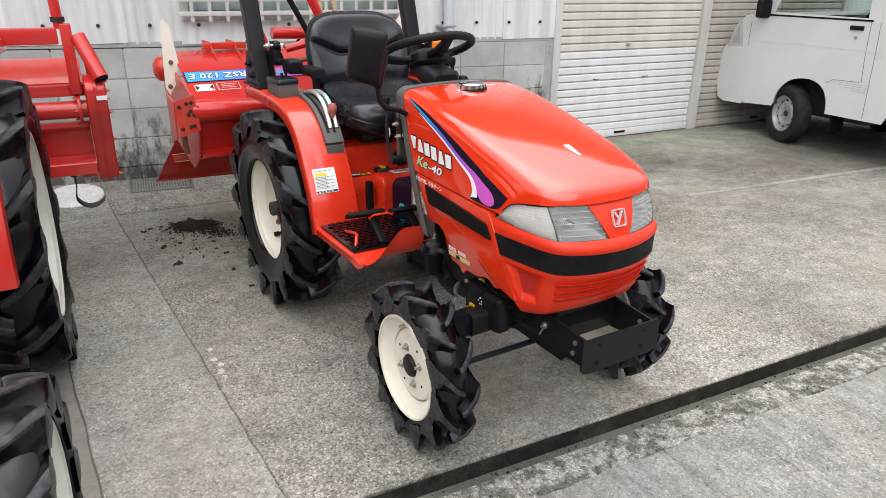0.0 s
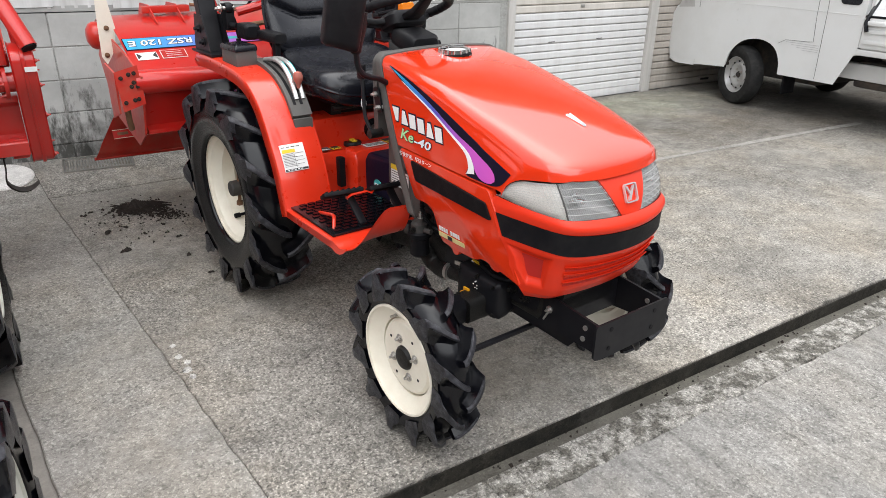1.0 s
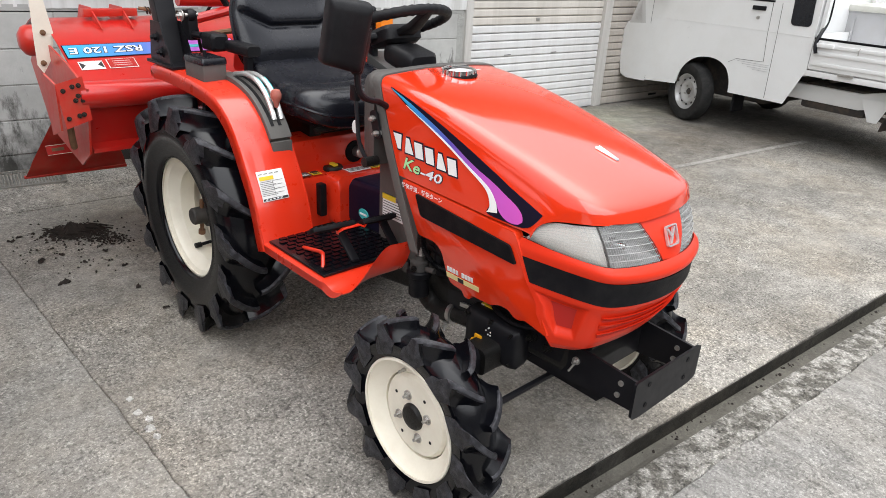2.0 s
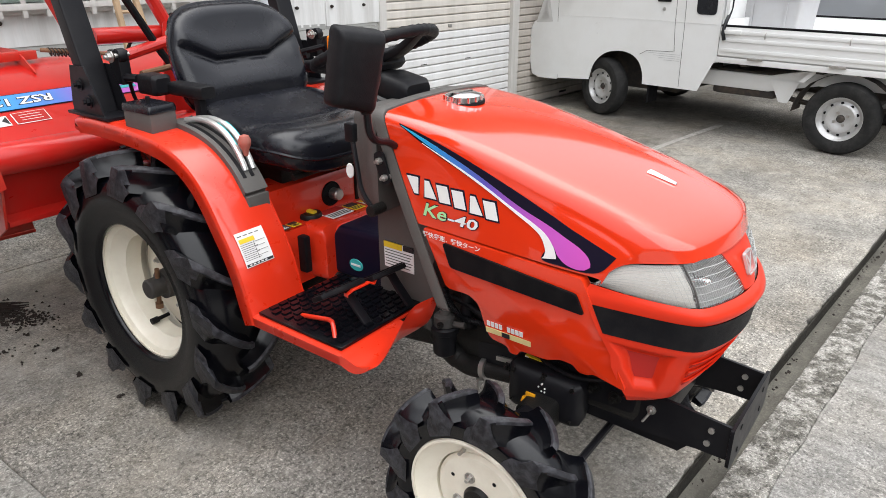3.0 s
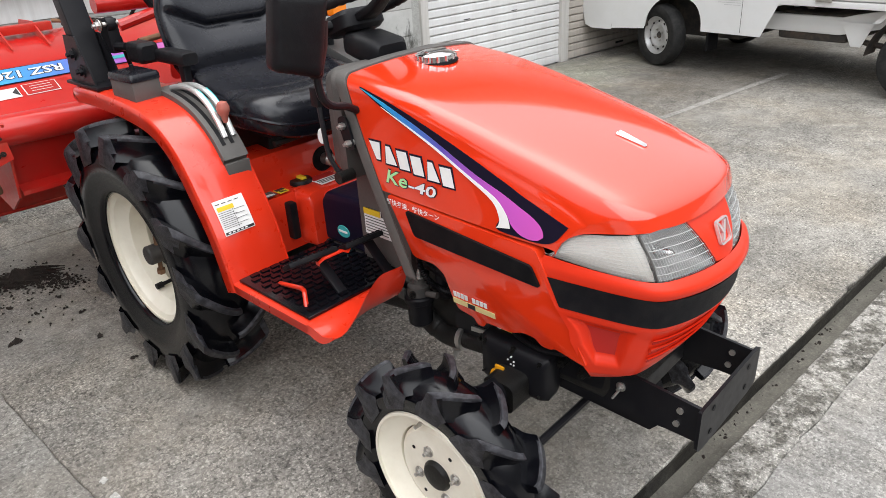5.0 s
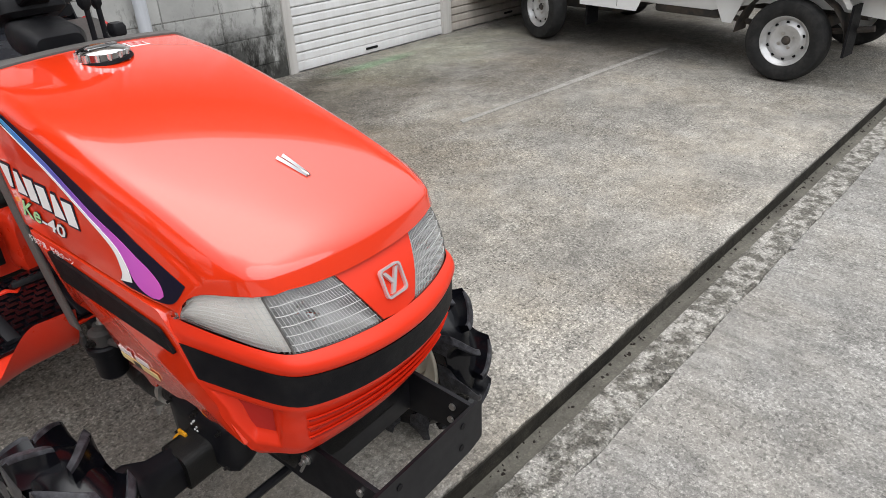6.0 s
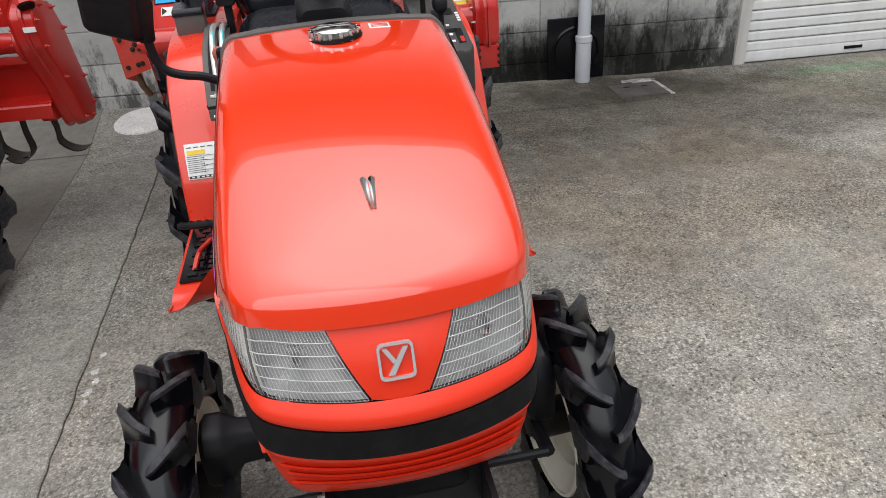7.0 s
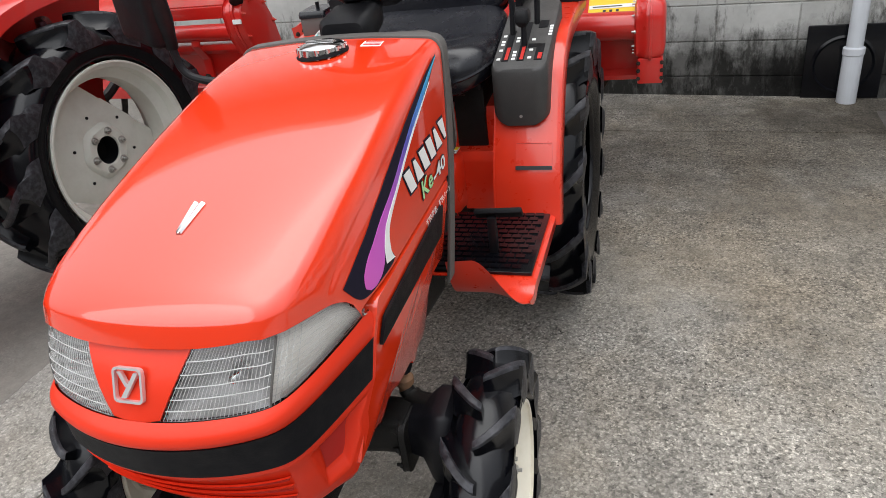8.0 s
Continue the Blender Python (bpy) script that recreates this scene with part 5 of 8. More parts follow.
part("socket", loft(B(), [[(x + r * 1.25 * math.cos(k * math.pi / 8), 0.713 - 0.15 * (z - 1.014) + r * math.sin(k * math.pi / 8), z) for k in range(16)] for x, z, r in ((-0.340, 1.012, 0.010), (-0.340, 1.016, 0.012), (-0.340, 1.040, 0.015), (-0.338, 1.075, 0.020), (-0.336, 1.12, 0.020))]), PLASTIC, mirror, "tapered black rubber sleeve", angle=50)
bm = B()
loft(bm, [[mid_c + u_ax * a * 0.92 + v_ax * b * 0.92 + n_ax * d for a, b in rounded(flat, 0.012)] for d in (-0.0055, -0.008)])
part("mirror_glass", bm, CHROME, mirror, "mirror glass")

# ---- steering wheel ----
steer = new("steering_wheel")
steer.parent, steer.matrix_local = tractor, pose(0.002, 1.0, 1.088, -20.5, 0, 0)
steer["label"] = "black steering wheel with finger grips"
R0 = 0.160
bm = B()
rings = []
for k in range(96):
    a = 2 * math.pi * k / 96
    rr = 0.0145 + 0.0012 * math.cos(a * 40)
    rings.append([((R0 + rr * math.cos(b)) * math.cos(a), (R0 + rr * math.cos(b)) * math.sin(a), rr * math.sin(b)) for b in (2 * math.pi * j / 10 for j in range(10))])
loft(bm, rings + [rings[0]], caps=False)
part("rim", bm, PLASTIC, steer, angle=60)
for a in (radians(25), radians(155), radians(270)):
    c, s = math.cos(a), math.sin(a)
    part("spoke", loft(B(), [[(r * c - w * s, r * s + w * c, z + h), (r * c + w * s, r * s - w * c, z + h), (r * c + w * s, r * s - w * c, z - 0.010), (r * c - w * s, r * s + w * c, z - 0.010)] for r, w, z, h in ((0.03, 0.034, -0.035, 0.012), (0.09, 0.024, -0.028, 0.010), (0.168, 0.013, -0.002, 0.006))]), PLASTIC, steer, bevel=0.004)
part("hub_pad", loft(B(), [[(a * k, b * k, z) for a, b in rounded(rect(-0.07, 0.07, -0.045, 0.055), 0.03)] for k, z in ((0.8, -0.06), (1.0, -0.05), (1.0, -0.02), (0.85, -0.008))]), PLASTIC, steer)
part("instrument_pod", loft(B(), [[(-0.012 + a * k, y, z + b * k) for a, b in rounded(rect(-0.058, 0.058, -0.030, 0.030), 0.022)] for y, z, k in ((0.842, 0.992, 0.80), (0.856, 0.996, 1.0), (0.93, 1.010, 1.0), (0.965, 1.012, 0.85))]), PLASTIC, tractor, "black instrument pod under the steering wheel", angle=40)
part("column", cyl(B(), (0.01, 0.99, 1.05), (0, 0.90, 0.93), 0.026, n=16), PLASTIC, tractor)

# ---- seat ----
seat = new("seat")
seat.parent = tractor
seat["label"] = "black vinyl tractor seat with a split backrest"


def pad(point, back, nt=96, nr=30):
    """A closed cushion in rings from its middle out: point(r, a) gives the face, back its depth."""
    bm, rings = B(), []
    for k in range(nr + 1):
        r = 0.02 + 0.98 * (k / nr) ** 0.85
        rings.append([point(r, 2 * math.pi * j / nt) for j in range(nt)])
    rim_ring = rings[-1]
    mid = sum((Vector(p) for p in rim_ring), Vector()) / nt
    for k, d in ((1.0, 0.35), (0.985, 0.8), (0.94, 1.0), (0.3, 1.0)):
        rings.append([mid + (Vector(p) - mid) * k + Vector(back) * d for p in rim_ring])
    return loft(bm, rings)


def rolled(r, start, depth):
    """How far the face falls back towards its rounded rim."""
    q = max(0.0, (r - start) / (1 - start))
    return depth * (1 - math.sqrt(max(0.0, 1 - q * q)))


def super_xy(r, a, n):
    c, s = math.cos(a), math.sin(a)
    k = r / (abs(c) ** n + abs(s) ** n) ** (1 / n)
    return c * k, s * k


def backrest(r, a):
    u, v = super_xy(r, a, 3.4 if math.sin(a) > 0 else 5.0)
    x = -0.012 + u * (0.228 - 0.014 * max(0, v))
    z = 1.036 + v * 0.152
    crease_z = 1.030 + 0.45 * max(0.0, abs(x + 0.012) - 0.095)
    d = z - crease_z
    crease = 0.011 * math.exp(-(d / 0.010) ** 2) + 0.006 * math.exp(-((d + 0.012) / 0.02) ** 2)
    bulge = -0.016 * math.exp(-((z - 0.965) / 0.04) ** 2) * (1 - u * u) - 0.008 * math.exp(-((d - 0.035) / 0.03) ** 2)
    wings = -0.020 * abs(u) ** 3
    y = 1.490 + 0.31 * (z - 0.915) + crease * min(1, (1 - r) * 9) + bulge + wings + rolled(r, 0.80, 0.030)
    return (x, y, z)


def cushion(r, a):
    u, v = super_xy(r, a, 4.2)
    x, y = -0.008 + u * 0.240, 1.290 + v * 0.215
    roll = rolled(r, 0.70, 0.050)
    z = 0.888 + 0.42 * max(0.0, (y - 1.27)) ** 1.5 + 0.016 * abs(u) ** 3 - 0.012 * (1 - u * u) * math.exp(-((y - 1.33) / 0.09) ** 2)
    z -= 0.010 * math.exp(-((y - 1.235 - 0.03 * u * u) / 0.010) ** 2) * (1 if r < 0.93 else 0.3)
    z -= 0.016 * max(0.0, (1.16 - y) / 0.08) ** 2
    return (x, y, z - roll * (1 - 0.75 * max(0.0, v) ** 2))


part("backrest", pad(backrest, (0, 0.045, 0)), VINYL, seat, angle=80)
part("cushion", pad(cushion, (0, 0, -0.055)), VINYL, seat, angle=80)
part("backrest_welt", tube(B(), [Vector(backrest(1.0, 2 * math.pi * k / 96)) + Vector((0, 0.012, 0)) for k in range(97)], 0.006, 6), VINYL, seat)
part("cushion_welt", tube(B(), [Vector(cushion(1.0, 2 * math.pi * k / 96)) + Vector((0, 0, -0.012)) for k in range(97)], 0.005, 6), VINYL, seat)
part("seat_pan", box(B(), -0.20, 0.20, 1.14, 1.52, 0.775, 0.80), BLACK, seat, bevel=0.01)
part("seat_post", box(B(), -0.10, 0.10, 1.25, 1.45, 0.66, 0.78), GREASE, seat, bevel=0.01)
part("seat_bracket", box(B(), 0.105, 0.19, 1.20, 1.50, 0.60, 0.772), GREASE, seat, bevel=0.008)
part("seat_bracket", box(B(), -0.15, -0.105, 1.24, 1.46, 0.62, 0.772), GREASE, seat, bevel=0.008)
part("slide_rail", cyl(B(), (-0.20, 1.13, 0.765), (0.16, 1.12, 0.78), 0.009, n=10), GREASE, seat)
for sx, y in ((-0.262, 1.40), (0.255, 1.42)):
    part("armrest", loft(B(), [[(sx + a * k, yy, 0.975 + b * k) for a, b in rounded(rect(-0.026, 0.026, -0.018, 0.018), 0.012)] for yy, k in ((y - 0.03, 0.85), (y - 0.02, 1.0), (y + 0.12, 1.0), (y + 0.14, 0.8))]), PLASTIC, seat)
    part("armrest_post", box(B(), sx - 0.010, sx + 0.010, y, y + 0.03, 0.88, 0.962), BLACK, seat, bevel=0.003)

# ---- fenders ----
FP = [(1.046, 0.450), (1.058, 0.49), (1.078, 0.565), (1.105, 0.63), (1.133, 0.680), (1.170, 0.745), (1.215, 0.803), (1.275, 0.847), (1.345, 0.872), (1.43, 0.885), (1.55, 0.893), (1.66, 0.896), (1.76, 0.893), (1.795, 0.882), (1.805, 0.862)]
FC = curve_pts([(0, a, b) for a, b in FP], 4)


def fender(x0, x1, lip_x):
    f = new("fender")
    f.parent = tractor
    f["label"] = "red sheet metal rear fender"
    bm = B()
    sgn = 1 if x0 > 0 else -1
    rows = []
    for p in FC:
        row = []
        for x, dz in ((lip_x, -0.045), (lip_x, -0.012), (lip_x - sgn * 0.004, -0.004), (lip_x - sgn * 0.014, 0.0), (lerp(x0, x1, 0.5), 0.002), (lerp(x0, x1, 0.1), 0.0), (x0 if abs(x0) < abs(x1) else x1, -0.004)):
            i = FC.index(p)
            d = (FC[min(i + 1, len(FC) - 1)] - FC[max(i - 1, 0)]).normalized()
            nrm = Vector((0, -d.z, d.y))
            row.append(Vector((x, p.y, p.z)) + nrm * dz)
        rows.append(row)
    sheet(bm, rows, 0.003, (0, 0, 1))
    part("skin", bm, RED, f, angle=40)
    xi = x0 if abs(x0) < abs(x1) else x1
    low = [(p.y, p.z - 0.004) for p in FC[:48]] + [(1.70, 0.60), (1.50, 0.50), (1.25, 0.45)]
    part("inner_plate", plate(B(), low, xi, xi + sgn * 0.004), RED, f)
    return f


fl_, fr_ = fender(-0.262, -0.437, -0.437), fender(0.225, 0.400, 0.400)


def on_fender(x, z, out):
    """A point of the fender's front face at a height."""
    for a, b in zip(FC, FC[1:]):
        if a.z <= z <= b.z:
            q = (z - a.z) / (b.z - a.z)
            d = (b - a).normalized()
            return Vector((x, lerp(a.y, b.y, q), z)) + Vector((0, -d.z, d.y)) * out
    return Vector((x, FC[0].y, z))


def fender_print(parent, name, x0, x1, z0, z1, out, mat):
    bm = B()
    sheet(bm, [[on_fender(lerp(x0, x1, k / 3), lerp(z0, z1, j / 5), out) for k in range(4)] for j in range(6)], 0.0008, (0, -1, 0.5))
    return part(name, bm, mat, parent)


lab = new("warning_label")
lab.parent = tractor
lab["label"] = "white warning label with a yellow bar"
fender_print(lab, "label_sheet", -0.413, -0.327, 0.586, 0.668, 0.0045, WHITE)
fender_print(lab, "label_head", -0.408, -0.362, 0.643, 0.653, 0.0056, YELLOW)
fender_print(lab, "label_foot", -0.411, -0.329, 0.588, 0.594, 0.0056, BLACKP)
for k in range(9):
    fender_print(lab, "print_bar", -0.409, -0.372 + 0.006 * (k % 3), 0.6385 - 0.0046 * k, 0.6396 - 0.0046 * k, 0.0056, COWL)
for k in range(4):
    fender_print(lab, "print_bar", -0.365, -0.334 - 0.004 * (k % 2), 0.639 - 0.011 * k, 0.6400 - 0.011 * k, 0.0056, COWL)
fender_print(lab, "label_rule", -0.3685, -0.3678, 0.598, 0.642, 0.0056, COWL)
for k in range(4):
    fender_print(lab, "print_bar", -0.408 + 0.018 * k, -0.396 + 0.018 * k, 0.6585, 0.6605, 0.0056, COWL)
for k in range(5):
    fender_print(lab, "foot_mark", -0.404 + 0.012 * k, -0.397 + 0.012 * k, 0.5895, 0.5925, 0.0066, WHITE)
lab = new("faded_label")
lab.parent = tractor
lab["label"] = "faded red label with a black foot"
fender_print(lab, "label_sheet", 0.285, 0.378, 0.585, 0.645, 0.004, RED)
fender_print(lab, "label_rule", 0.287, 0.376, 0.6425, 0.6435, 0.005, REDP)
fender_print(lab, "label_foot", 0.285, 0.378, 0.583, 0.592, 0.0052, BLACKP)

# lever guide on the left fender
guide = new("lever_guide")
guide.parent = tractor
guide["label"] = "dark grey slotted lever guide"
GP = [p for p in FC if 0.735 < p.z and p.y < 1.46]


def guide_row(p, xs, out):
    i = FC.index(p)
    d = (FC[i + 1] - FC[i - 1]).normalized()
    return [Vector((x, p.y, p.z)) + Vector((0, -d.z, d.y)) * out for x in xs]


bm = B()
sheet(bm, [guide_row(p, (-0.337, -0.334, -0.272, -0.268), 0.016) for p in GP], 0.02, (0, -0.5, 0.8))
part("guide_plate", bm, COWL, guide, bevel=0.002)
for x0, x1 in ((-0.322, -0.312), (-0.297, -0.287)):
    bm = B()
    sheet(bm, [guide_row(p, (x0, x1), 0.0175) for p in GP[2:-2]], 0.002, (0, -0.5, 0.8))
    part("guide_slot", bm, TRIM, guide)
part("guide_end", box(B(), -0.336, -0.268, 1.150, 1.172, 0.66, 0.742), COWL, guide, bevel=0.003)
for x, m_ in ((-0.304, WHITE), (-0.279, WHITE)):
    bm = B()
    pts = [guide_row(p, (x,), 0.016 + 0.030 * math.sin(math.pi * i / (len(GP) - 5)))[0] for i, p in enumerate(GP[3:-1])]
    part("position_scale", tube(bm, pts, 0.0078, 10), STEEL_BRIGHT, guide, "bright curved scale rail")
    bm = B()
    part("scale_mark", tube(bm, [p + Vector((0.004, -0.003, 0.006)) for p in pts[3:8]], 0.0018, 6), TEAL, guide)
part("lever_knob", lathe(B(), [(0.0001, 0.022), (0.012, 0.018), (0.017, 0.006), (0.016, -0.006), (0.009, -0.020), (0.006, -0.035)], 18, pose(-0.286, 1.205, 0.868, 0, -90, 0)), KNOB, guide, "faded red lever knob")
part("lever_stem", tube(B(), [(-0.286, 1.207, 0.845), (-0.290, 1.225, 0.80), (-0.292, 1.24, 0.78)], 0.006, 8), BLACK, guide)

# box on the left fender
tbox = new("battery_box")
tbox.parent = tractor
tbox["label"] = "small dark grey box with a black lid"
M = pose(-0.377, 1.480, 0.882, 1, 0, 4)
part("case", box(B(), -0.040, 0.040, -0.058, 0.058, 0, 0.056, M), COWL, tbox, bevel=0.005)
part("lid", loft(B(), [[M @ Vector((a * k, b * k, z)) for a, b in rounded(rect(-0.043, 0.043, -0.061, 0.061), 0.008)] for k, z in ((1, 0.054), (1, 0.066), (0.93, 0.073))]), VINYL, tbox, "glossy black lid")
part("catch", cyl(B(), M @ Vector((0.0, 0.0, 0.07)), M @ Vector((0.0, 0.0, 0.09)), 0.006, n=8), BLACK, tbox)

# ---- roll bar ----
rops = new("roll_bar")
rops.parent = tractor
rops["label"] = "black steel folding roll bar"
for sx in (-0.385, 0.36):
    foot = [(1.63, 0.895), (1.80, 0.895), (1.80, 0.93), (1.775, 1.035), (1.70, 1.035), (1.655, 0.95)]
    part("bracket", plate(B(), foot, sx - 0.040, sx - 0.034), BLACK, rops, bevel=0.001)
    part("bracket", plate(B(), foot, sx + 0.034, sx + 0.040), BLACK, rops, bevel=0.001)
    part("foot_plate", box(B(), sx - 0.05, sx + 0.06, 1.60, 1.82, 0.896, 0.905), BLACK, rops, bevel=0.001)
    bm = B()
    loft(bm, [[(sx + a, y + b, z) for a, b in rounded(rect(-0.033, 0.033, -0.026, 0.026), 0.006)] for y, z in ((1.715, 0.905), (1.745, 1.03), (1.96, 1.75))])
    part("leg", bm, BLACK, rops)
    for y, z in ((1.735, 0.985), (1.70, 0.94)):
        part("bolt", bolt((sx - 0.040, y, z), (-1, 0, 0), 0.012, 0.012), BLACK, rops)
    part("hinge_pin", cyl(B(), (sx + 0.018, 1.652, 1.060), (sx + 0.072, 1.650, 1.063), 0.0065, n=10), STEEL, rops)
    part("hinge_nut", bolt((sx + 0.020, 1.652, 1.060), (-1, 0, 0), 0.011, 0.012), STEEL, rops)
    part("hinge_washer", cyl(B(), (sx + 0.021, 1.652, 1.060), (sx + 0.025, 1.652, 1.060), 0.014, n=14), BLADE, rops)
    part("hinge_boss", lathe(B(), [(0.0001, -0.012), (0.018, -0.012), (0.020, -0.008), (0.020, 0.008), (0.018, 0.012), (0.0001, 0.012)], 18, pose(sx + 0.050, 1.655, 1.060)), BLACK, rops)
    part("hinge_block", box(B(), sx + 0.036, sx + 0.07, 1.645, 1.70, 0.98, 1.075), BLACK, rops, bevel=0.006)
part("cross_bar", box(B(), -0.418, 0.393, 1.935, 1.987, 1.75, 1.80), BLACK, rops, bevel=0.006)
for x in (-0.335, 0.30):
    part("lamp_stalk", tube(B(), [(x, 1.66, 1.0), (x + 0.01, 1.60, 1.0)], 0.012, 8), BLACK, tractor)
ind = new("indicator_lamp")
ind.parent = tractor
ind["label"] = "amber indicator lamp on a black base"
part("lens", loft(B(), [[(0.368 + a * k, y, 1.031 + b * k) for a, b in rounded(rect(-0.031, 0.031, -0.034, 0.034), 0.008)] for y, k in ((1.500, 0.9), (1.507, 1.0), (1.53, 1.0))]), ORANGE, ind)
part("base", loft(B(), [[(0.368 + a * k, y, 1.031 + b * k) for a, b in rounded(rect(-0.031, 0.031, -0.034, 0.034), 0.008)] for y, k in ((1.53, 1.02), (1.555, 0.9), (1.57, 0.6))]), PLASTIC, ind)
part("stalk", cyl(B(), (0.345, 1.55, 1.03), (0.30, 1.62, 1.01), 0.010, n=8), PLASTIC, ind)
part("folded_lamp", loft(B(), [[(-0.30 + a * k, y, 0.985 + b * k) for a, b in rounded(rect(-0.03, 0.03, -0.028, 0.028), 0.014)] for y, k in ((1.52, 0.7), (1.53, 1.0), (1.60, 1.0), (1.61, 0.6))]), PLASTIC, tractor)
part("hydraulic_hose", tube(B(), curve_pts([(-0.345, 1.66, 1.05), (-0.30, 1.70, 1.02), (-0.27, 1.74, 0.93), (-0.24, 1.72, 0.80)]), 0.006, 8), TRIM, tractor)

# ---- floor, tunnel and pedals ----
def step(sgn, xo, xi):
    s = new("step")
    s.parent = tractor
    s["label"] = "red footboard with a black ribbed mat"
    bm = B()
    sheet(bm, [[(xo, y, 0.446), (xo, y, 0.466), (xo - sgn * 0.008, y, 0.471), (xi, y, 0.471)] for y in (1.06, 0.95, 0.85, 0.745)], 0.004, (0, 0, 1))
    part("board", bm, RED, s, angle=30)
    rows = []
    for k in range(25):
        q = k / 24
        x = lerp(xo, sgn * 0.225, q)
        g = min(1.0, max(0.0, (q - 0.06) / 0.62))
        ye, ze = lerp(0.652, 0.618, q ** 0.8), 0.468 + 0.112 * g * g * (3 - 2 * g)
        row = []
        for j in range(13):
            t = j / 12
            row.append((x, lerp(0.745, ye, t ** 0.62), 0.471 + (ze - 0.471) * t ** 2.6 - 0.012 * math.sin(math.pi * t) * (1 - 0.5 * q)))
        rows.append(row)
    bm = B()
    sheet(bm, rows, 0.004, (0, -0.6, 0.8))
    part("front_flap", bm, RED, s, angle=50)
    rows = []
    for j in range(8):
        t = j / 7
        y, z = lerp(0.745, 0.655, t), 0.471 - 0.012 * math.sin(math.pi * t)
        rows.append([(xo, y, z), (xo + sgn * 0.001, y, z - 0.026 * (1 - 0.75 * t ** 2))])
    bm = B()
    sheet(bm, rows, 0.004, (sgn, 0, 0))
    part("flap_edge", bm, RED, s)
    part("mat", box(B(), min(xo - sgn * 0.012, xi), max(xo - sgn * 0.012, xi), 0.752, 1.046, 0.4715, 0.480), RUBBER, s, bevel=0.003)
    bm = B()
    for i in range(9):
        for j in range(12):
            x = lerp(xo - sgn * 0.03, xi, (i + 0.5) / 9)
            y = 0.762 + 0.0235 * (j + 0.5)
            box(bm, -0.0105, 0.0105, -0.0075, 0.0075, 0, 0.004, pose(x + (0.006 if j % 2 else -0.006), y, 0.4795))
    tagged(part("mat_ribs", bm, RUBBER, s), kind="stuff")
    return s


step(-1, -0.434, -0.13)
step(1, 0.386, 0.13)
part("foot_guard", tube(B(), [(-0.366, 0.948, 0.476), (-0.368, 0.940, 0.482), (-0.377, 0.835, 0.508), (-0.379, 0.822, 0.507), (-0.384, 0.814, 0.500), (-0.397, 0.795, 0.468)], 0.006, 8), RED, tractor, "bent red rod")
tun = new("transmission_tunnel")
tun.parent = tractor
tun["label"] = "red transmission tunnel with small labels"
sec = lambda y, w, zb, zt, r=0.03: [(a, y, b) for a, b in rounded(rect(-w, w * 0.88, zb, zt), r)]
part("tunnel", loft(B(), [sec(1.150, 0.262, 0.44, 0.585, 0.02), sec(1.160, 0.262, 0.44, 0.605, 0.02), sec(1.55, 0.262, 0.44, 0.615, 0.02)]), RED, tun)
part("riser", loft(B(), [sec(1.207, 0.262, 0.60, 0.690, 0.012), sec(1.216, 0.262, 0.60, 0.712, 0.012), sec(1.30, 0.262, 0.60, 0.722, 0.012)]), RED, tun)
part("ledge", loft(B(), [sec(1.092, 0.135, 0.44, 0.585, 0.03), sec(1.102, 0.140, 0.44, 0.609, 0.03), sec(1.17, 0.15, 0.44, 0.611, 0.03)]), RED, tun, angle=40)
part("neck", loft(B(), [sec(0.86, 0.085, 0.44, 0.60, 0.03), sec(1.16, 0.10, 0.44, 0.60, 0.03)]), RED, tun)
part("gearbox_cover", loft(B(), [[(a, y, b) for a, b in rounded(rect(-0.10, 0.08, 0.455, zt), 0.02)] for y, zt in ((0.86, 0.618), (1.08, 0.605), (1.10, 0.58))]), NAVY, tun, "dark plastic gearbox cover")
part("oval_label", lathe(B(), [(0.0001, -0.0015), (0.023, -0.0015), (0.024, 0.0)], 32, pose(-0.101, 1.01, 0.505) @ Matrix.Diagonal((1, 1.1, 0.75, 1))), TEAL, tun, "teal oval label")
part("label_bar", plate(B(), rect(0.992, 1.028, 0.502, 0.508), -0.104, -0.1025), WHITE, tun)
part("filler_cap", lathe(B(), [(0.0001, 0.010), (0.030, 0.010), (0.034, 0.004), (0.034, -0.004)], 24, pose(-0.092, 1.195, 0.611, 0, -90, 0)), GREASE, tun)
part("filler_wing", box(B(), -0.098, -0.082, 1.178, 1.215, 0.618, 0.628), YELLOW, tun, bevel=0.002)
for x0, x1, y0, y1, m_, mb in ((-0.236, -0.196, 1.163, 1.198, COWL, WHITE), (-0.190, -0.158, 1.160, 1.195, YELLOW, BLACKP), (-0.075, 0.010, 1.118, 1.192, WHITE, REDP), (0.018, 0.062, 1.118, 1.178, YELLOW, BLACKP), (0.076, 0.118, 1.128, 1.172, WHITE, YELLOW)):
    part("small_label", box(B(), x0, x1, y0, y1, 0.6122, 0.6137), m_, tun)
    part("label_head", box(B(), x0 + 0.002, x1 - 0.002, lerp(y0, y1, 0.52), y1 - 0.002, 0.613, 0.6145), mb if m_ != COWL else COWL, tun)
    for k in range(3):
        part("label_bar", box(B(), x0 + 0.005, x1 - 0.005 - 0.006 * (k == 2), lerp(y0, y1, 0.10 + 0.13 * k), lerp(y0, y1, 0.15 + 0.13 * k), 0.613, 0.6145), BLACKP if m_ == YELLOW else COWL if m_ == WHITE else WHITE, tun)
part("grab_handle", box(B(), -0.190, -0.166, 1.120, 1.150, 0.480, 0.590, pose(0, 0, 0)), PLASTIC, tun, bevel=0.006)
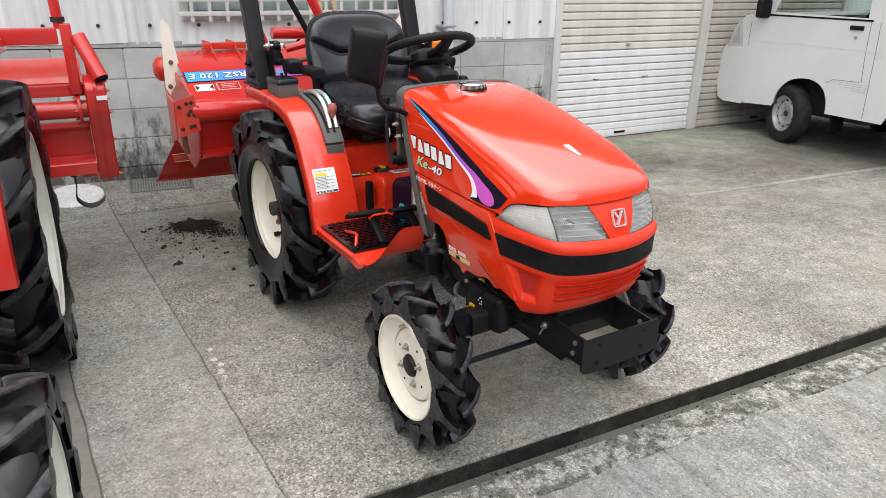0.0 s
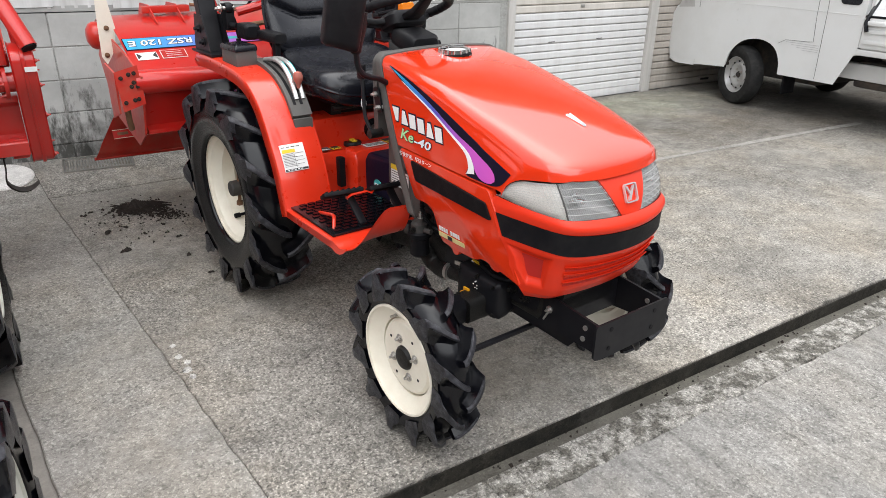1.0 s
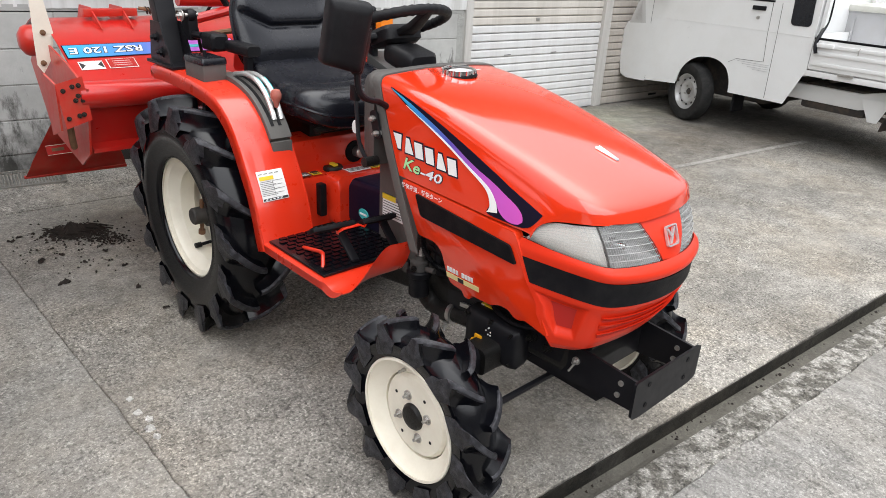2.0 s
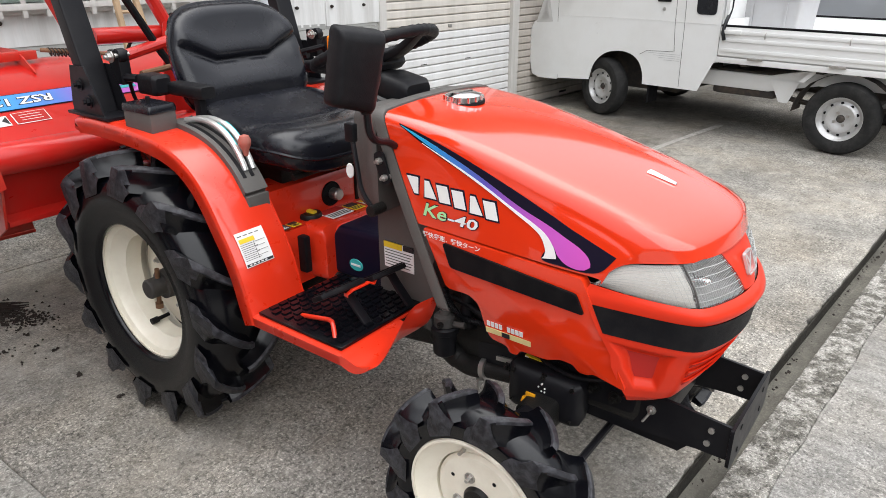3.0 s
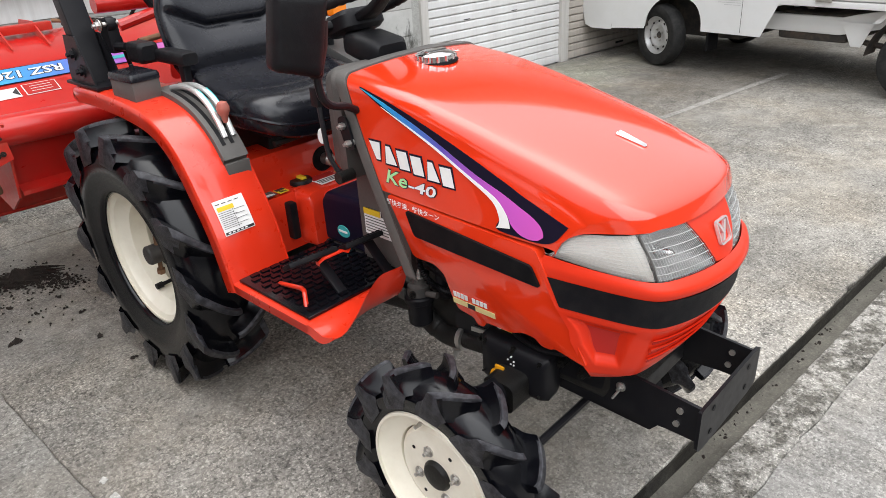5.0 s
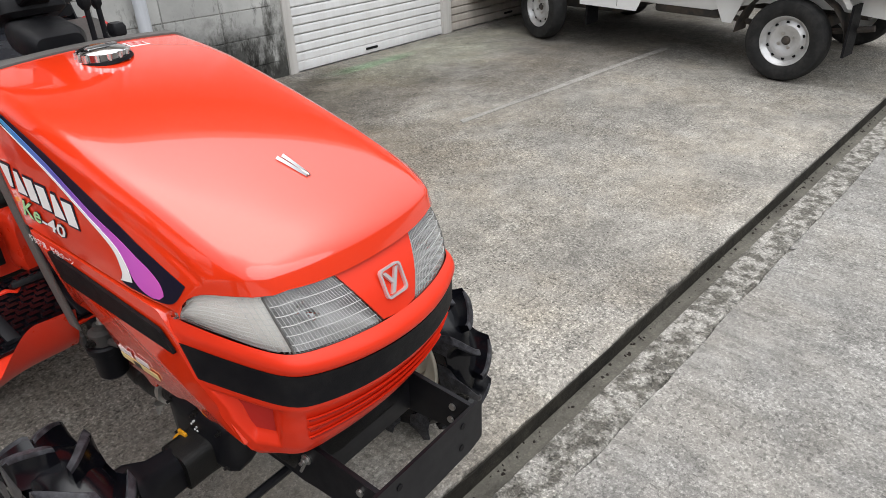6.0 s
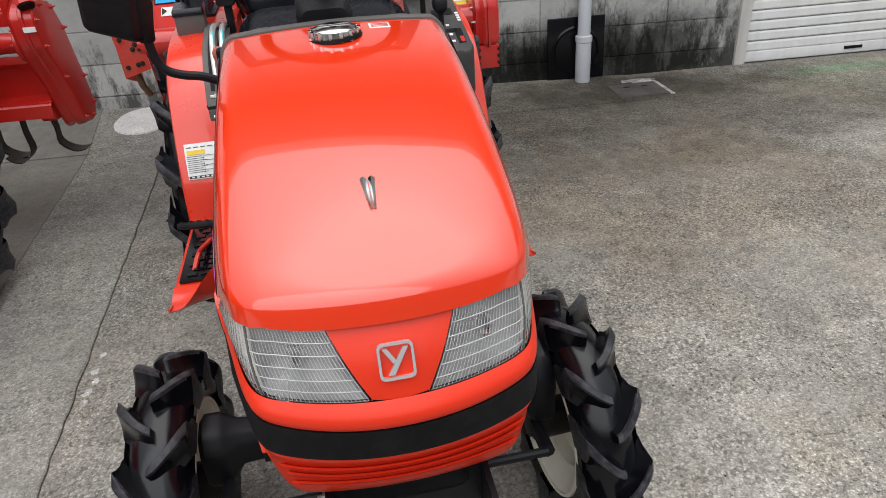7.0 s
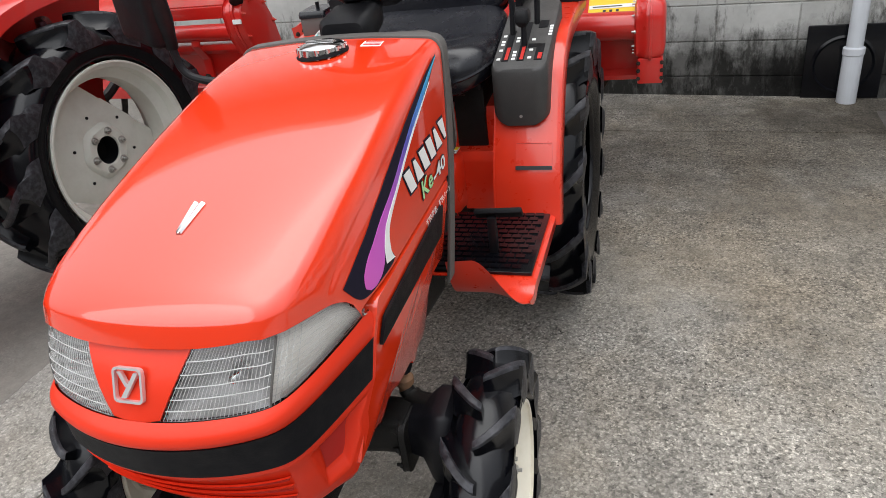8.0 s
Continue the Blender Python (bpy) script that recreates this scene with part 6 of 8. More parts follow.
part("knob_well", lathe(B(), [(0.0001, 0.0), (0.034, 0.0), (0.036, -0.003), (0.038, 0.0), (0.038, 0.012)], 28, pose(0.004, 1.2045, 0.652, 0, 0, 90)), TRIM, tun, "black round opening")
part("knob", lathe(B(), [(0.0001, -0.030), (0.015, -0.030), (0.018, -0.026), (0.018, 0.0)], 20, pose(0.010, 1.204, 0.652, 0, 0, 90)), STEEL, tun, "notched steel adjusting knob")
for nm, (x, y, z), w in (("pedal", (-0.342, 0.831, 0.575), 0.066), ("pedal", (-0.205, 0.807, 0.575), 0.056)):
    p = new(nm)
    p.parent = tractor
    p["label"] = "black rubber pedal on a bent arm"
    M = pose(x, y, z, -30, 0, -6)
    pad_ = part("pad", box(B(), -w, w, -0.024, 0.024, -0.008, 0.006, M), TRIM, p, bevel=0.005)
    for k in range(7):
        part("pad_rib", box(B(), lerp(-w, w, (k + 0.6) / 7.2) - 0.003, lerp(-w, w, (k + 0.6) / 7.2) + 0.003, -0.020, 0.020, 0.005, 0.009, M), TRIM, pad_)
    part("arm", loft(B(), [[(x + 0.02 + dx + a, y + dy, z + dz + b) for a, b in ((-0.013, -0.006), (0.013, -0.006), (0.013, 0.006), (-0.013, 0.006))] for dx, dy, dz in ((0, -0.002, -0.006), (0.012, -0.012, -0.04), (0.028, -0.050, -0.105), (0.034, -0.085, -0.128))]), BLACK, p, bevel=0.002)
part("pedal_link", loft(B(), [[(x, y - 0.005, z + 0.002), (x, y + 0.005, z + 0.003), (x, y + 0.005, z - 0.002), (x, y - 0.005, z - 0.003)] for x, y, z in ((-0.335, 0.815, 0.562), (-0.322, 0.806, 0.574), (-0.272, 0.800, 0.577), (-0.258, 0.795, 0.570), (-0.245, 0.800, 0.578))]), RED, tractor, "short red pedal link", bevel=0.003)
p = new("pedal")
p.parent = tractor
p["label"] = "black rubber pedal on a bent arm"
part("pad", box(B(), -0.055, 0.055, -0.022, 0.022, -0.007, 0.007, pose(0.285, 0.86, 0.572, -40, 0, 6)), TRIM, p, bevel=0.005)
part("arm", box(B(), 0.262, 0.282, 0.835, 0.85, 0.46, 0.57), BLACK, p, bevel=0.002)

# shift console on the right
con = new("shift_console")
con.parent = tractor
con["label"] = "dark grey shift console with slotted gates"
CF = 1.112
deck = lambda y: 0.832 + (y - CF) * 0.30


def con_ring(z, k=1.0, top=False):
    o = rounded(rect(-0.070 * k, 0.070 * k, CF + (1 - k) * 0.05, 1.46), 0.034, 6)
    return [(0.300 + a, y, (deck(y) - (0.0 if k < 1 else 0.008)) if top else z) for a, y in o]


part("console_body", loft(B(), [[(x, y + 0.004, z + 0.03 * min(1, ((x - 0.30) / 0.07) ** 2)) for x, y, z in con_ring(0.682, 0.97)], con_ring(0.72), con_ring(0.80), con_ring(0, 1.0, True), con_ring(0, 0.94, True)]), CONSOLE, con, angle=50)
part("console_screw", cyl(B(), (0.302, CF - 0.001, 0.715), (0.302, CF + 0.004, 0.715), 0.004, n=10), STEEL, con)
for x, y0, y1, w in ((0.262, 1.150, 1.29, 0.0085), (0.300, 1.150, 1.33, 0.0085), (0.344, 1.150, 1.222, 0.010), (0.328, 1.208, 1.224, 0.016), (0.338, 1.30, 1.335, 0.012)):
    slot = part("gate_slot", loft(B(), [[(x - w, y, deck(y) + 0.0014), (x + w, y, deck(y) + 0.0014), (x + w, y, deck(y) - 0.006), (x - w, y, deck(y) - 0.006)] for y in (y0, y1)]), TRIM, con, "dark open slot")
    if y1 - y0 > 0.05:
        part("slot_cheek", loft(B(), [[(x - w * 0.2, y, deck(y) + 0.0022), (x + w * 0.8, y, deck(y) + 0.0022), (x + w * 0.8, y, deck(y) - 0.004), (x - w * 0.2, y, deck(y) - 0.004)] for y in (y0 + 0.004, lerp(y0, y1, 0.42))]), REDP, slot, "red metal inside the slot")
for x, ys in ((0.245, (1.155, 1.195, 1.222, 1.235, 1.262)), (0.282, (1.155, 1.170, 1.185, 1.235, 1.25)), (0.322, (1.158, 1.192, 1.240)), (0.360, (1.262, 1.275, 1.288, 1.301))):
    for y in ys:
        part("gate_mark", loft(B(), [[(x - 0.0045, yy, deck(yy) + 0.0014), (x + 0.0045, yy, deck(yy) + 0.0014), (x + 0.0045, yy, deck(yy) - 0.002), (x - 0.0045, yy, deck(yy) - 0.002)] for yy in (y, y + 0.008)]), WHITE, con)
for x, y, h, s_ in ((0.262, 1.275, 0.115, 0.014), (0.300, 1.215, 0.060, 0.019), (0.318, 1.325, 0.09, 0.012)):
    z = deck(y)
    stem = part("shift_lever", tube(B(), [(x, y, z - 0.01), (x + 0.002, y + 0.004, z + h * 0.5), (x + 0.002, y + 0.006, z + h)], 0.0075, 8), BLACK, con)
    part("shift_knob", loft(B(), [[(x + a * k, y + 0.006 + b * k, z + h + d) for a, b in rounded(rect(-s_, s_, -s_ * 1.2, s_ * 1.2), s_ * 0.6)] for k, d in ((0.5, -0.012), (0.95, 0.0), (1.0, 0.018), (0.75, 0.028))]), PLASTIC, stem)

# ---- frame, engine, axles ----
part("engine", loft(B(), [[(a, y, b) for a, b in rounded(rect(-w, w, zb, zt), 0.03)] for y, w, zb, zt in ((0.10, 0.10, 0.40, 0.52), (0.16, 0.135, 0.36, 0.66), (0.58, 0.135, 0.36, 0.70), (0.66, 0.13, 0.36, 0.66), (0.90, 0.12, 0.32, 0.50))]), GREASE, tractor, "greasy black engine block")
part("transmission", loft(B(), [[(a, y, b) for a, b in rounded(rect(-w, w, zb, zt), 0.03)] for y, w, zb, zt in ((0.88, 0.11, 0.34, 0.46), (1.10, 0.12, 0.30, 0.46), (1.45, 0.15, 0.28, 0.58), (1.68, 0.13, 0.30, 0.60), (1.72, 0.09, 0.34, 0.55))]), GREASE, tractor, "greasy black transmission case")
part("rear_axle", cyl(B(), (-0.36, 1.528, 0.411), (0.29, 1.528, 0.411), 0.055, n=20), GREASE, tractor)
ax = new("front_axle")
ax.parent = tractor
ax["label"] = "black cast front axle"
bm = B()
loft(bm, [[(x, 0.346 + a, z + b) for a, b in rounded(rect(-w, w, -h, h), 0.02)] for x, z, w, h in ((-0.245, 0.352, 0.040, 0.036), (-0.20, 0.354, 0.040, 0.036), (-0.14, 0.362, 0.046, 0.042), (-0.08, 0.370, 0.065, 0.060), (0, 0.372, 0.070, 0.066), (0.08, 0.380, 0.060, 0.050), (0.12, 0.388, 0.044, 0.040), (0.17, 0.392, 0.040, 0.040), (0.215, 0.392, 0.040, 0.040))])
part("beam", bm, GREASE, ax)
for sx, xx in ((-1, -0.315), (1, 0.272)):
    part("spindle", cyl(B(), (xx, 0.361, 0.252), (xx + sx * 0.08, 0.361, 0.252), 0.035, n=18), GREASE, ax)
    case = rounded([(0.288, 0.285), (0.286, 0.392), (0.312, 0.440), (0.384, 0.452), (0.408, 0.430), (0.408, 0.300), (0.384, 0.276), (0.31, 0.272)], 0.012, 3)
    part("gear_case", loft(B(), [[(xx + sx * dx, 0.348 + (y - 0.348) * k, 0.345 + dz + (z - 0.345) * k) for y, z in case] for dx, k, dz in (((-0.052, 0.50, 0.035), (-0.030, 0.56, 0.035), (-0.010, 0.86, 0.022), (0.0, 0.95, 0.020), (0.022, 0.95, 0.020), (0.034, 0.88, 0.016), (0.040, 0.76, 0.012)) if sx > 0 else ((-0.075, 0.42, 0.0), (-0.030, 0.46, 0.0), (-0.006, 0.66, -0.012), (0.004, 0.72, -0.014), (0.030, 0.72, -0.014), (0.040, 0.62, -0.016)))]), BLACK, ax, "greasy cast wheel gear case", angle=35)
    if sx < 0:
        continue
    part("case_flange", loft(B(), [[(xx + sx * dx, 0.348 + a, 0.376 + b) for a, b in rounded(rect(-0.052, 0.052, -0.060, 0.052), 0.024)] for dx in (-0.064, -0.052)]), GREASE, ax, bevel=0.002)
    for a_, b_ in ((-0.040, 0.038), (0.0, 0.043), (0.040, 0.038), (-0.040, -0.046), (0.0, -0.050), (0.040, -0.046), (-0.044, -0.004)):
        part("case_bolt", bolt((xx - sx * 0.064, 0.348 + a_, 0.376 + b_), (-sx, 0, 0), 0.007, 0.009), GREASE, ax)
part("tie_rod", tube(B(), [(-0.315, 0.225, 0.300), (0.272, 0.225, 0.300)], 0.009, 10), BLACK, ax)
for xx in (-0.315, 0.272):
    part("steering_arm", tube(B(), [(xx, 0.225, 0.300), (xx, 0.30, 0.295)], 0.014, 8), BLACK, ax)
part("breather", lathe(B(), [(0.0001, 0.022), (0.012, 0.021), (0.018, 0.014), (0.018, 0.002), (0.013, -0.002), (0.013, -0.020)], 18, pose(0.196, 0.392, 0.452, 0, -90, 0)), RUST, ax, "rusty brown breather cap")
part("breather_neck", tube(B(), curve_pts([(0.196, 0.392, 0.440), (0.205, 0.388, 0.428), (0.225, 0.378, 0.424), (0.268, 0.366, 0.430)]), [0.015] * 6 + [0.020] * 13, 12), GREASE, ax)
part("breather_hose", tube(B(), curve_pts([(0.196, 0.394, 0.468), (0.199, 0.420, 0.488), (0.192, 0.455, 0.520), (0.170, 0.475, 0.570)]), 0.010, 8), TRIM, ax, "black rubber hose")
part("filler_cap", lathe(B(), [(0.0001, 0.016), (0.006, 0.016), (0.007, 0.010), (0.020, 0.008), (0.022, 0.0), (0.016, -0.010)], 20, pose(-0.206, 0.372, 0.372, 0, -80, 0)), YCAP, ax, "yellow plastic filler cap")
part("cap_wing", box(B(), -0.209, -0.203, 0.36, 0.384, 0.380, 0.396), YCAP, ax, bevel=0.002)
part("drive_shaft", tube(B(), [(-0.02, 0.40, 0.34), (-0.02, 0.95, 0.37)], 0.03, 14), GREASE, tractor)
part("oil_pan", loft(B(), [[(a * k, y, 0.37 + b * k) for a, b in rounded(rect(-0.10, 0.10, -0.06, 0.06), 0.04)] for y, k in ((0.42, 0.8), (0.46, 1.0), (0.72, 1.0), (0.78, 0.8))]), GREASE, tractor)
ff = new("fuel_filter")
ff.parent = tractor
ff["label"] = "grey cast fuel filter with a black bowl"
part("bowl", lathe(B(), [(0.0001, -0.072), (0.024, -0.072), (0.029, -0.066), (0.030, -0.012), (0.036, -0.008), (0.037, 0.006), (0.033, 0.010), (0.0001, 0.012)], 24, pose(-0.19, 0.628, 0.472, 0, -90, 0)), PLASTIC, ff)
part("head", lathe(B(), [(0.0001, 0.040), (0.013, 0.040), (0.015, 0.030), (0.026, 0.024), (0.028, 0.0), (0.034, -0.006), (0.0001, -0.008)], 18, pose(-0.19, 0.628, 0.482, 0, -90, 0)), CAST, ff)
part("bleed_screw", bolt((-0.214, 0.622, 0.492), (-1, -0.3, 0), 0.006, 0.010), GREASE, ff)
part("bleed_screw", bolt((-0.185, 0.628, 0.520), (0, 0, 1), 0.007), STEEL, ff)
part("tap_lever", box(B(), -0.222, -0.214, 0.646, 0.668, 0.470, 0.500), CAST, ff, bevel=0.003)
part("outlet", cyl(B(), (-0.19, 0.60, 0.490), (-0.186, 0.570, 0.494), 0.008, n=10), CAST, ff)
coil = curve_pts([(-0.172, 0.638, 0.575), (-0.180, 0.625, 0.546), (-0.176, 0.600, 0.515), (-0.170, 0.579, 0.503), (-0.165, 0.535, 0.504), (-0.15, 0.50, 0.51)], 16)
part("ribbed_hose", tube(B(), coil, [0.0062 + 0.0022 * (k % 2) for k in range(len(coil))], 8), PLASTIC, tractor, "black ribbed cable hose")
part("elbow", tube(B(), curve_pts([(-0.14, 0.592, 0.575), (-0.150, 0.590, 0.545), (-0.152, 0.587, 0.500), (-0.148, 0.586, 0.478), (-0.12, 0.580, 0.468)]), 0.015, 12), BLACK, tractor)
part("elbow_clip", cyl(B(), (-0.1515, 0.588, 0.492), (-0.1505, 0.588, 0.499), 0.0175, n=14), STEEL, tractor)
part("exhaust_bend", tube(B(), curve_pts([(-0.11, 0.70, 0.40), (-0.13, 0.655, 0.375), (-0.13, 0.62, 0.356), (-0.13, 0.589, 0.350), (-0.13, 0.548, 0.357)]), [0.034] * 6 + [0.032] * 6 + [0.029] * 13, 16), GREASE, tractor, "greasy cast pipe")
part("pipe", tube(B(), curve_pts([(-0.13, 0.548, 0.357), (-0.13, 0.51, 0.362), (-0.13, 0.464, 0.369), (-0.12, 0.40, 0.378)]), 0.023, 14), GREASE, tractor)
part("hose_clamp", cyl(B(), (-0.13, 0.548, 0.357), (-0.13, 0.535, 0.359), 0.031, n=20), STEEL, tractor)
part("clamp_screw", bolt((-0.160, 0.541, 0.340), (-0.3, 0, -1), 0.007), STEEL, tractor)
part("rail_strip", plate(B(), [(0.504, 0.404), (0.445, 0.410), (0.445, 0.420), (0.504, 0.414)], -0.146, -0.138), STEEL, tractor, "bare steel strip on the engine rail", bevel=0.001)
part("engine_rail", plate(B(), rounded([(0.56, 0.380), (0.16, 0.395), (0.15, 0.450), (0.30, 0.462), (0.56, 0.430)], 0.008), -0.137, -0.125), BLACK, tractor, bevel=0.002)
part("oil_sticker", plate(B(), [(0.424, 0.428), (0.369, 0.424), (0.369, 0.444), (0.424, 0.448)], -0.146, -0.138), YELLOW, tractor, "yellow strip label on the engine rail")
part("sticker_sign", plate(B(), [(0.424, 0.430), (0.414, 0.4295), (0.414, 0.4455), (0.424, 0.4465)], -0.1475, -0.145), WHITE, tractor)
for k in range(5):
    part("print_bar", plate(B(), rect(0.374 + 0.008 * k, 0.378 + 0.008 * k, 0.429, 0.441), -0.1475, -0.145), BLACKP, tractor)
for y, z in ((0.25, 0.425), (0.33, 0.445), (0.47, 0.400), (0.20, 0.418)):
    part("rail_bolt", bolt((-0.137, y, z), (-1, 0, 0), 0.010), GREASE, tractor)
# cast gear housing over the axle with its bolted cover
gh = new("axle_housing")
gh.parent = tractor
gh["label"] = "black cast axle gear housing"
part("case", loft(B(), [[(x, 0.355 + a, z + b) for a, b in rounded(rect(-w, w, -h, h), 0.016)] for x, w, h, z in ((-0.110, 0.085, 0.050, 0.392), (-0.145, 0.094, 0.056, 0.388), (-0.172, 0.094, 0.056, 0.384), (-0.184, 0.084, 0.048, 0.380), (-0.190, 0.060, 0.034, 0.376))]), BLACK, gh, angle=40)
for y, z in ((0.430, 0.425), (0.432, 0.348), (0.282, 0.425), (0.280, 0.345), (0.355, 0.430)):
    part("case_bolt", bolt((-0.176, y, z), (-1, 0, 0), 0.006, 0.009), GREASE, gh)
for k in range(5):
    part("breather_hole", cyl(B(), (-0.186, 0.345 + 0.008 * (k % 3), 0.400 + 0.009 * (k // 2)), (-0.1915, 0.345 + 0.008 * (k % 3), 0.400 + 0.009 * (k // 2)), 0.0022, n=8), WHITE, gh, "pale paint dab")
for pts, r in (([(-0.13, 0.66, 0.50), (-0.15, 0.64, 0.535), (-0.16, 0.56, 0.53), (-0.15, 0.46, 0.47)], 0.008), ([(-0.15, 0.20, 0.47), (-0.17, 0.28, 0.455), (-0.16, 0.36, 0.458), (-0.13, 0.40, 0.46)], 0.006)):
    part("hose", tube(B(), curve_pts(pts), r, 8), TRIM, tractor)

# front hitch frame
fh = new("front_bracket")
fh.parent = tractor
fh["label"] = "black steel front bracket with bolt holes"
for x in (-0.122, 0.122):
    part("side_arm", plate(B(), [(-0.042, 0.362), (-0.042, 0.438), (0.10, 0.450), (0.34, 0.452), (0.34, 0.372), (0.14, 0.352), (0.02, 0.362)], x - 0.005, x + 0.005), BLACK, fh, bevel=0.0015)
    for y, z in ((-0.005, 0.418), (0.0, 0.385)):
        for dx in (-0.006, 0.006):
            part("bolt_head", cyl(B(), (x, y, z), (x + dx * 1.5, y, z), 0.007, n=8), STEEL, fh)
part("front_plate", plate(B(), rounded([(-0.140, 0.350), (-0.110, 0.344), (0.110, 0.344), (0.142, 0.352), (0.142, 0.440), (-0.140, 0.444)], 0.008), -0.051, -0.043, axis="y"), BLACK, fh, bevel=0.0015)
for x, z in ((-0.085, 0.422), (-0.088, 0.368), (0.085, 0.420), (0.080, 0.372)):
    part("bolt_hole", cyl(B(), (x, -0.0515, z), (x, -0.0525, z), 0.0065, n=14), TRIM, fh)
part("cross_plate", box(B(), -0.117, 0.117, 0.10, 0.108, 0.36, 0.445), BLACK, fh, bevel=0.001)
part("tow_pin", tube(B(), [(-0.12, 0.118, 0.412), (-0.13, 0.125, 0.402), (-0.132, 0.136, 0.380)], 0.003, 6), STEEL, fh)
part("bracket_bolt", bolt((-0.127, 0.121, 0.414), (-1, 0, 0), 0.007, 0.008), STEEL, fh)
part("lower_guard", plate(B(), [(0.03, 0.362), (0.30, 0.372), (0.30, 0.33), (0.06, 0.325)], -0.112, -0.106), BLACK, fh)


# ---- the tiller behind the small tractor ----
TR = pose(TX, TY, 0, 0, 0, TYAW)
tiller = empty("rotary_tiller", TR, "raised red rotary tiller with printed cover", "tiller")
part("main_tube", cyl(B(), (-0.64, 1.945, 0.772), (0.56, 1.945, 0.745), 0.047, n=24), TILLER_RED, tiller)
part("tube_flange", cyl(B(), (-0.17, 1.945, 0.761), (-0.15, 1.945, 0.761), 0.055, n=24), TILLER_RED, tiller)
CV = [(1.985, 0.775), (2.03, 0.800), (2.09, 0.832), (2.15, 0.866), (2.22, 0.905), (2.29, 0.938), (2.36, 0.962), (2.45, 0.978), (2.56, 0.97), (2.66, 0.935)]
bm = B()
sheet(bm, [[(x, a, b) for x in (-0.605, -0.45, -0.2, 0.1, 0.35, 0.565)] for a, b in CV], 0.005, (0, -0.4, 0.9))
part("cover", bm, TILLER_RED, tiller, "glossy red cover sheet", angle=50)
bm = B()
sheet(bm, [[(x, a, b) for x in (-0.60, 0.56)] for a, b in ((1.965, 0.735), (1.99, 0.68), (2.02, 0.62), (2.04, 0.575), (2.005, 0.560), (2.005, 0.545))], 0.005, (0, -0.9, 0.3))
part("front_apron", bm, TILLER_RED, tiller, "red front apron sheet", angle=30)


def on_cover(x, t, out):
    """A point of the cover: t is the distance up its slope from the front edge."""
    s = 0.0
    for (a0, b0), (a1, b1) in zip(CV, CV[1:]):
        d = math.hypot(a1 - a0, b1 - b0)
        if t <= s + d:
            q = (t - s) / d
            n = Vector((0, -(b1 - b0), a1 - a0)) / d
            return Vector((x, lerp(a0, a1, q), lerp(b0, b1, q))) + n * out
        s += d
    return Vector((x, *CV[-1]))


def cover_print(name, x0, x1, t0, t1, out, mat, parent=tiller):
    bm = B()
    sheet(bm, [[on_cover(lerp(x0, x1, k / 8), lerp(t0, t1, j / 5), out) for k in range(9)] for j in range(6)], 0.0008, (0, -0.4, 0.9))
    return part(name, bm, mat, parent)


cover_print("print_edge", -0.600, 0.075, 0.186, 0.266, 0.0024, NAVY)
cover_print("print_band", -0.596, 0.07, 0.190, 0.262, 0.0036, TILLER_PRINT)
cover_print("swoosh", -0.185, -0.02, 0.215, 0.232, 0.0048, TEAL)
for out, grow, mat, bold in ((0.0044, 0.003, NAVY, 0.06), (0.0054, 0.0, WHITE, 0.022)):
    part("model_lettering", word_on("RSZ 120 E", 0.038 + grow, 0.265 + grow, lambda u, v: on_cover(-0.315 - u + grow / 2, 0.245 + grow / 2 - v, out), 0.15, bold), mat, tiller, "outlined lettering")
cover_print("small_label", -0.575, -0.49, 0.118, 0.166, 0.0028, WHITE)
for a, b in ((-0.572, -0.535), (-0.493, -0.53)):
    bm = B()
    c = [on_cover(a, 0.122, 0.0042), on_cover(a, 0.162, 0.0042), on_cover((a + b) / 2, 0.142, 0.0042)]
    face(bm, [bm.verts.new(v) for v in c])
    part("label_symbol", bm, BLACKP, tiller)
cover_print("notice", -0.475, -0.37, 0.118, 0.172, 0.0028, WHITE)
cover_print("notice_field", -0.472, -0.373, 0.121, 0.169, 0.0040, REDP)
for k in range(3):
    cover_print("print_bar", -0.455, -0.39, 0.132 + 0.012 * k, 0.1335 + 0.012 * k, 0.0050, WHITE)
# left end: bolted bracket, side plate, upright white board
part("side_plate", plate(B(), [(1.90, 0.80), (2.10, 0.86), (2.45, 0.93), (2.60, 0.80), (2.45, 0.55), (2.10, 0.48), (1.98, 0.55)], -0.622, -0.615), RED_WORN, tiller)
bk = part("end_bracket", plate(B(), [(-0.715, 0.822), (-0.630, 0.842), (-0.618, 0.695), (-0.70, 0.672)], 1.905, 1.915, axis="y"), RED_WORN, tiller, "worn bolted bracket plate", bevel=0.002)
for x, z in ((-0.695, 0.80), (-0.665, 0.812), (-0.645, 0.815), (-0.65, 0.78), (-0.637, 0.762), (-0.66, 0.765), (-0.64, 0.715), (-0.655, 0.712), (-0.69, 0.705)):
    part("bracket_bolt", bolt((x, 1.905, z), (0, -1, 0), 0.0055, 0.008), BLADE, bk)
part("bracket_side", plate(B(), [(1.91, 0.82), (2.05, 0.84), (2.05, 0.62), (1.93, 0.66)], -0.715, -0.708), RED_WORN, tiller)
part("adjuster", tube(B(), [(-0.68, 1.95, 0.69), (-0.675, 1.97, 0.62), (-0.665, 2.0, 0.58)], 0.012, 8), RUST, tiller)
part("white_board", plate(B(), [(-0.655, 1.125), (-0.645, 1.135), (-0.622, 1.11), (-0.600, 0.945), (-0.612, 0.86), (-0.652, 0.800), (-0.668, 0.83), (-0.664, 0.95)], 2.292, 2.300, axis="y"), CREAM, tiller, "upright cream painted plate", bevel=0.002)
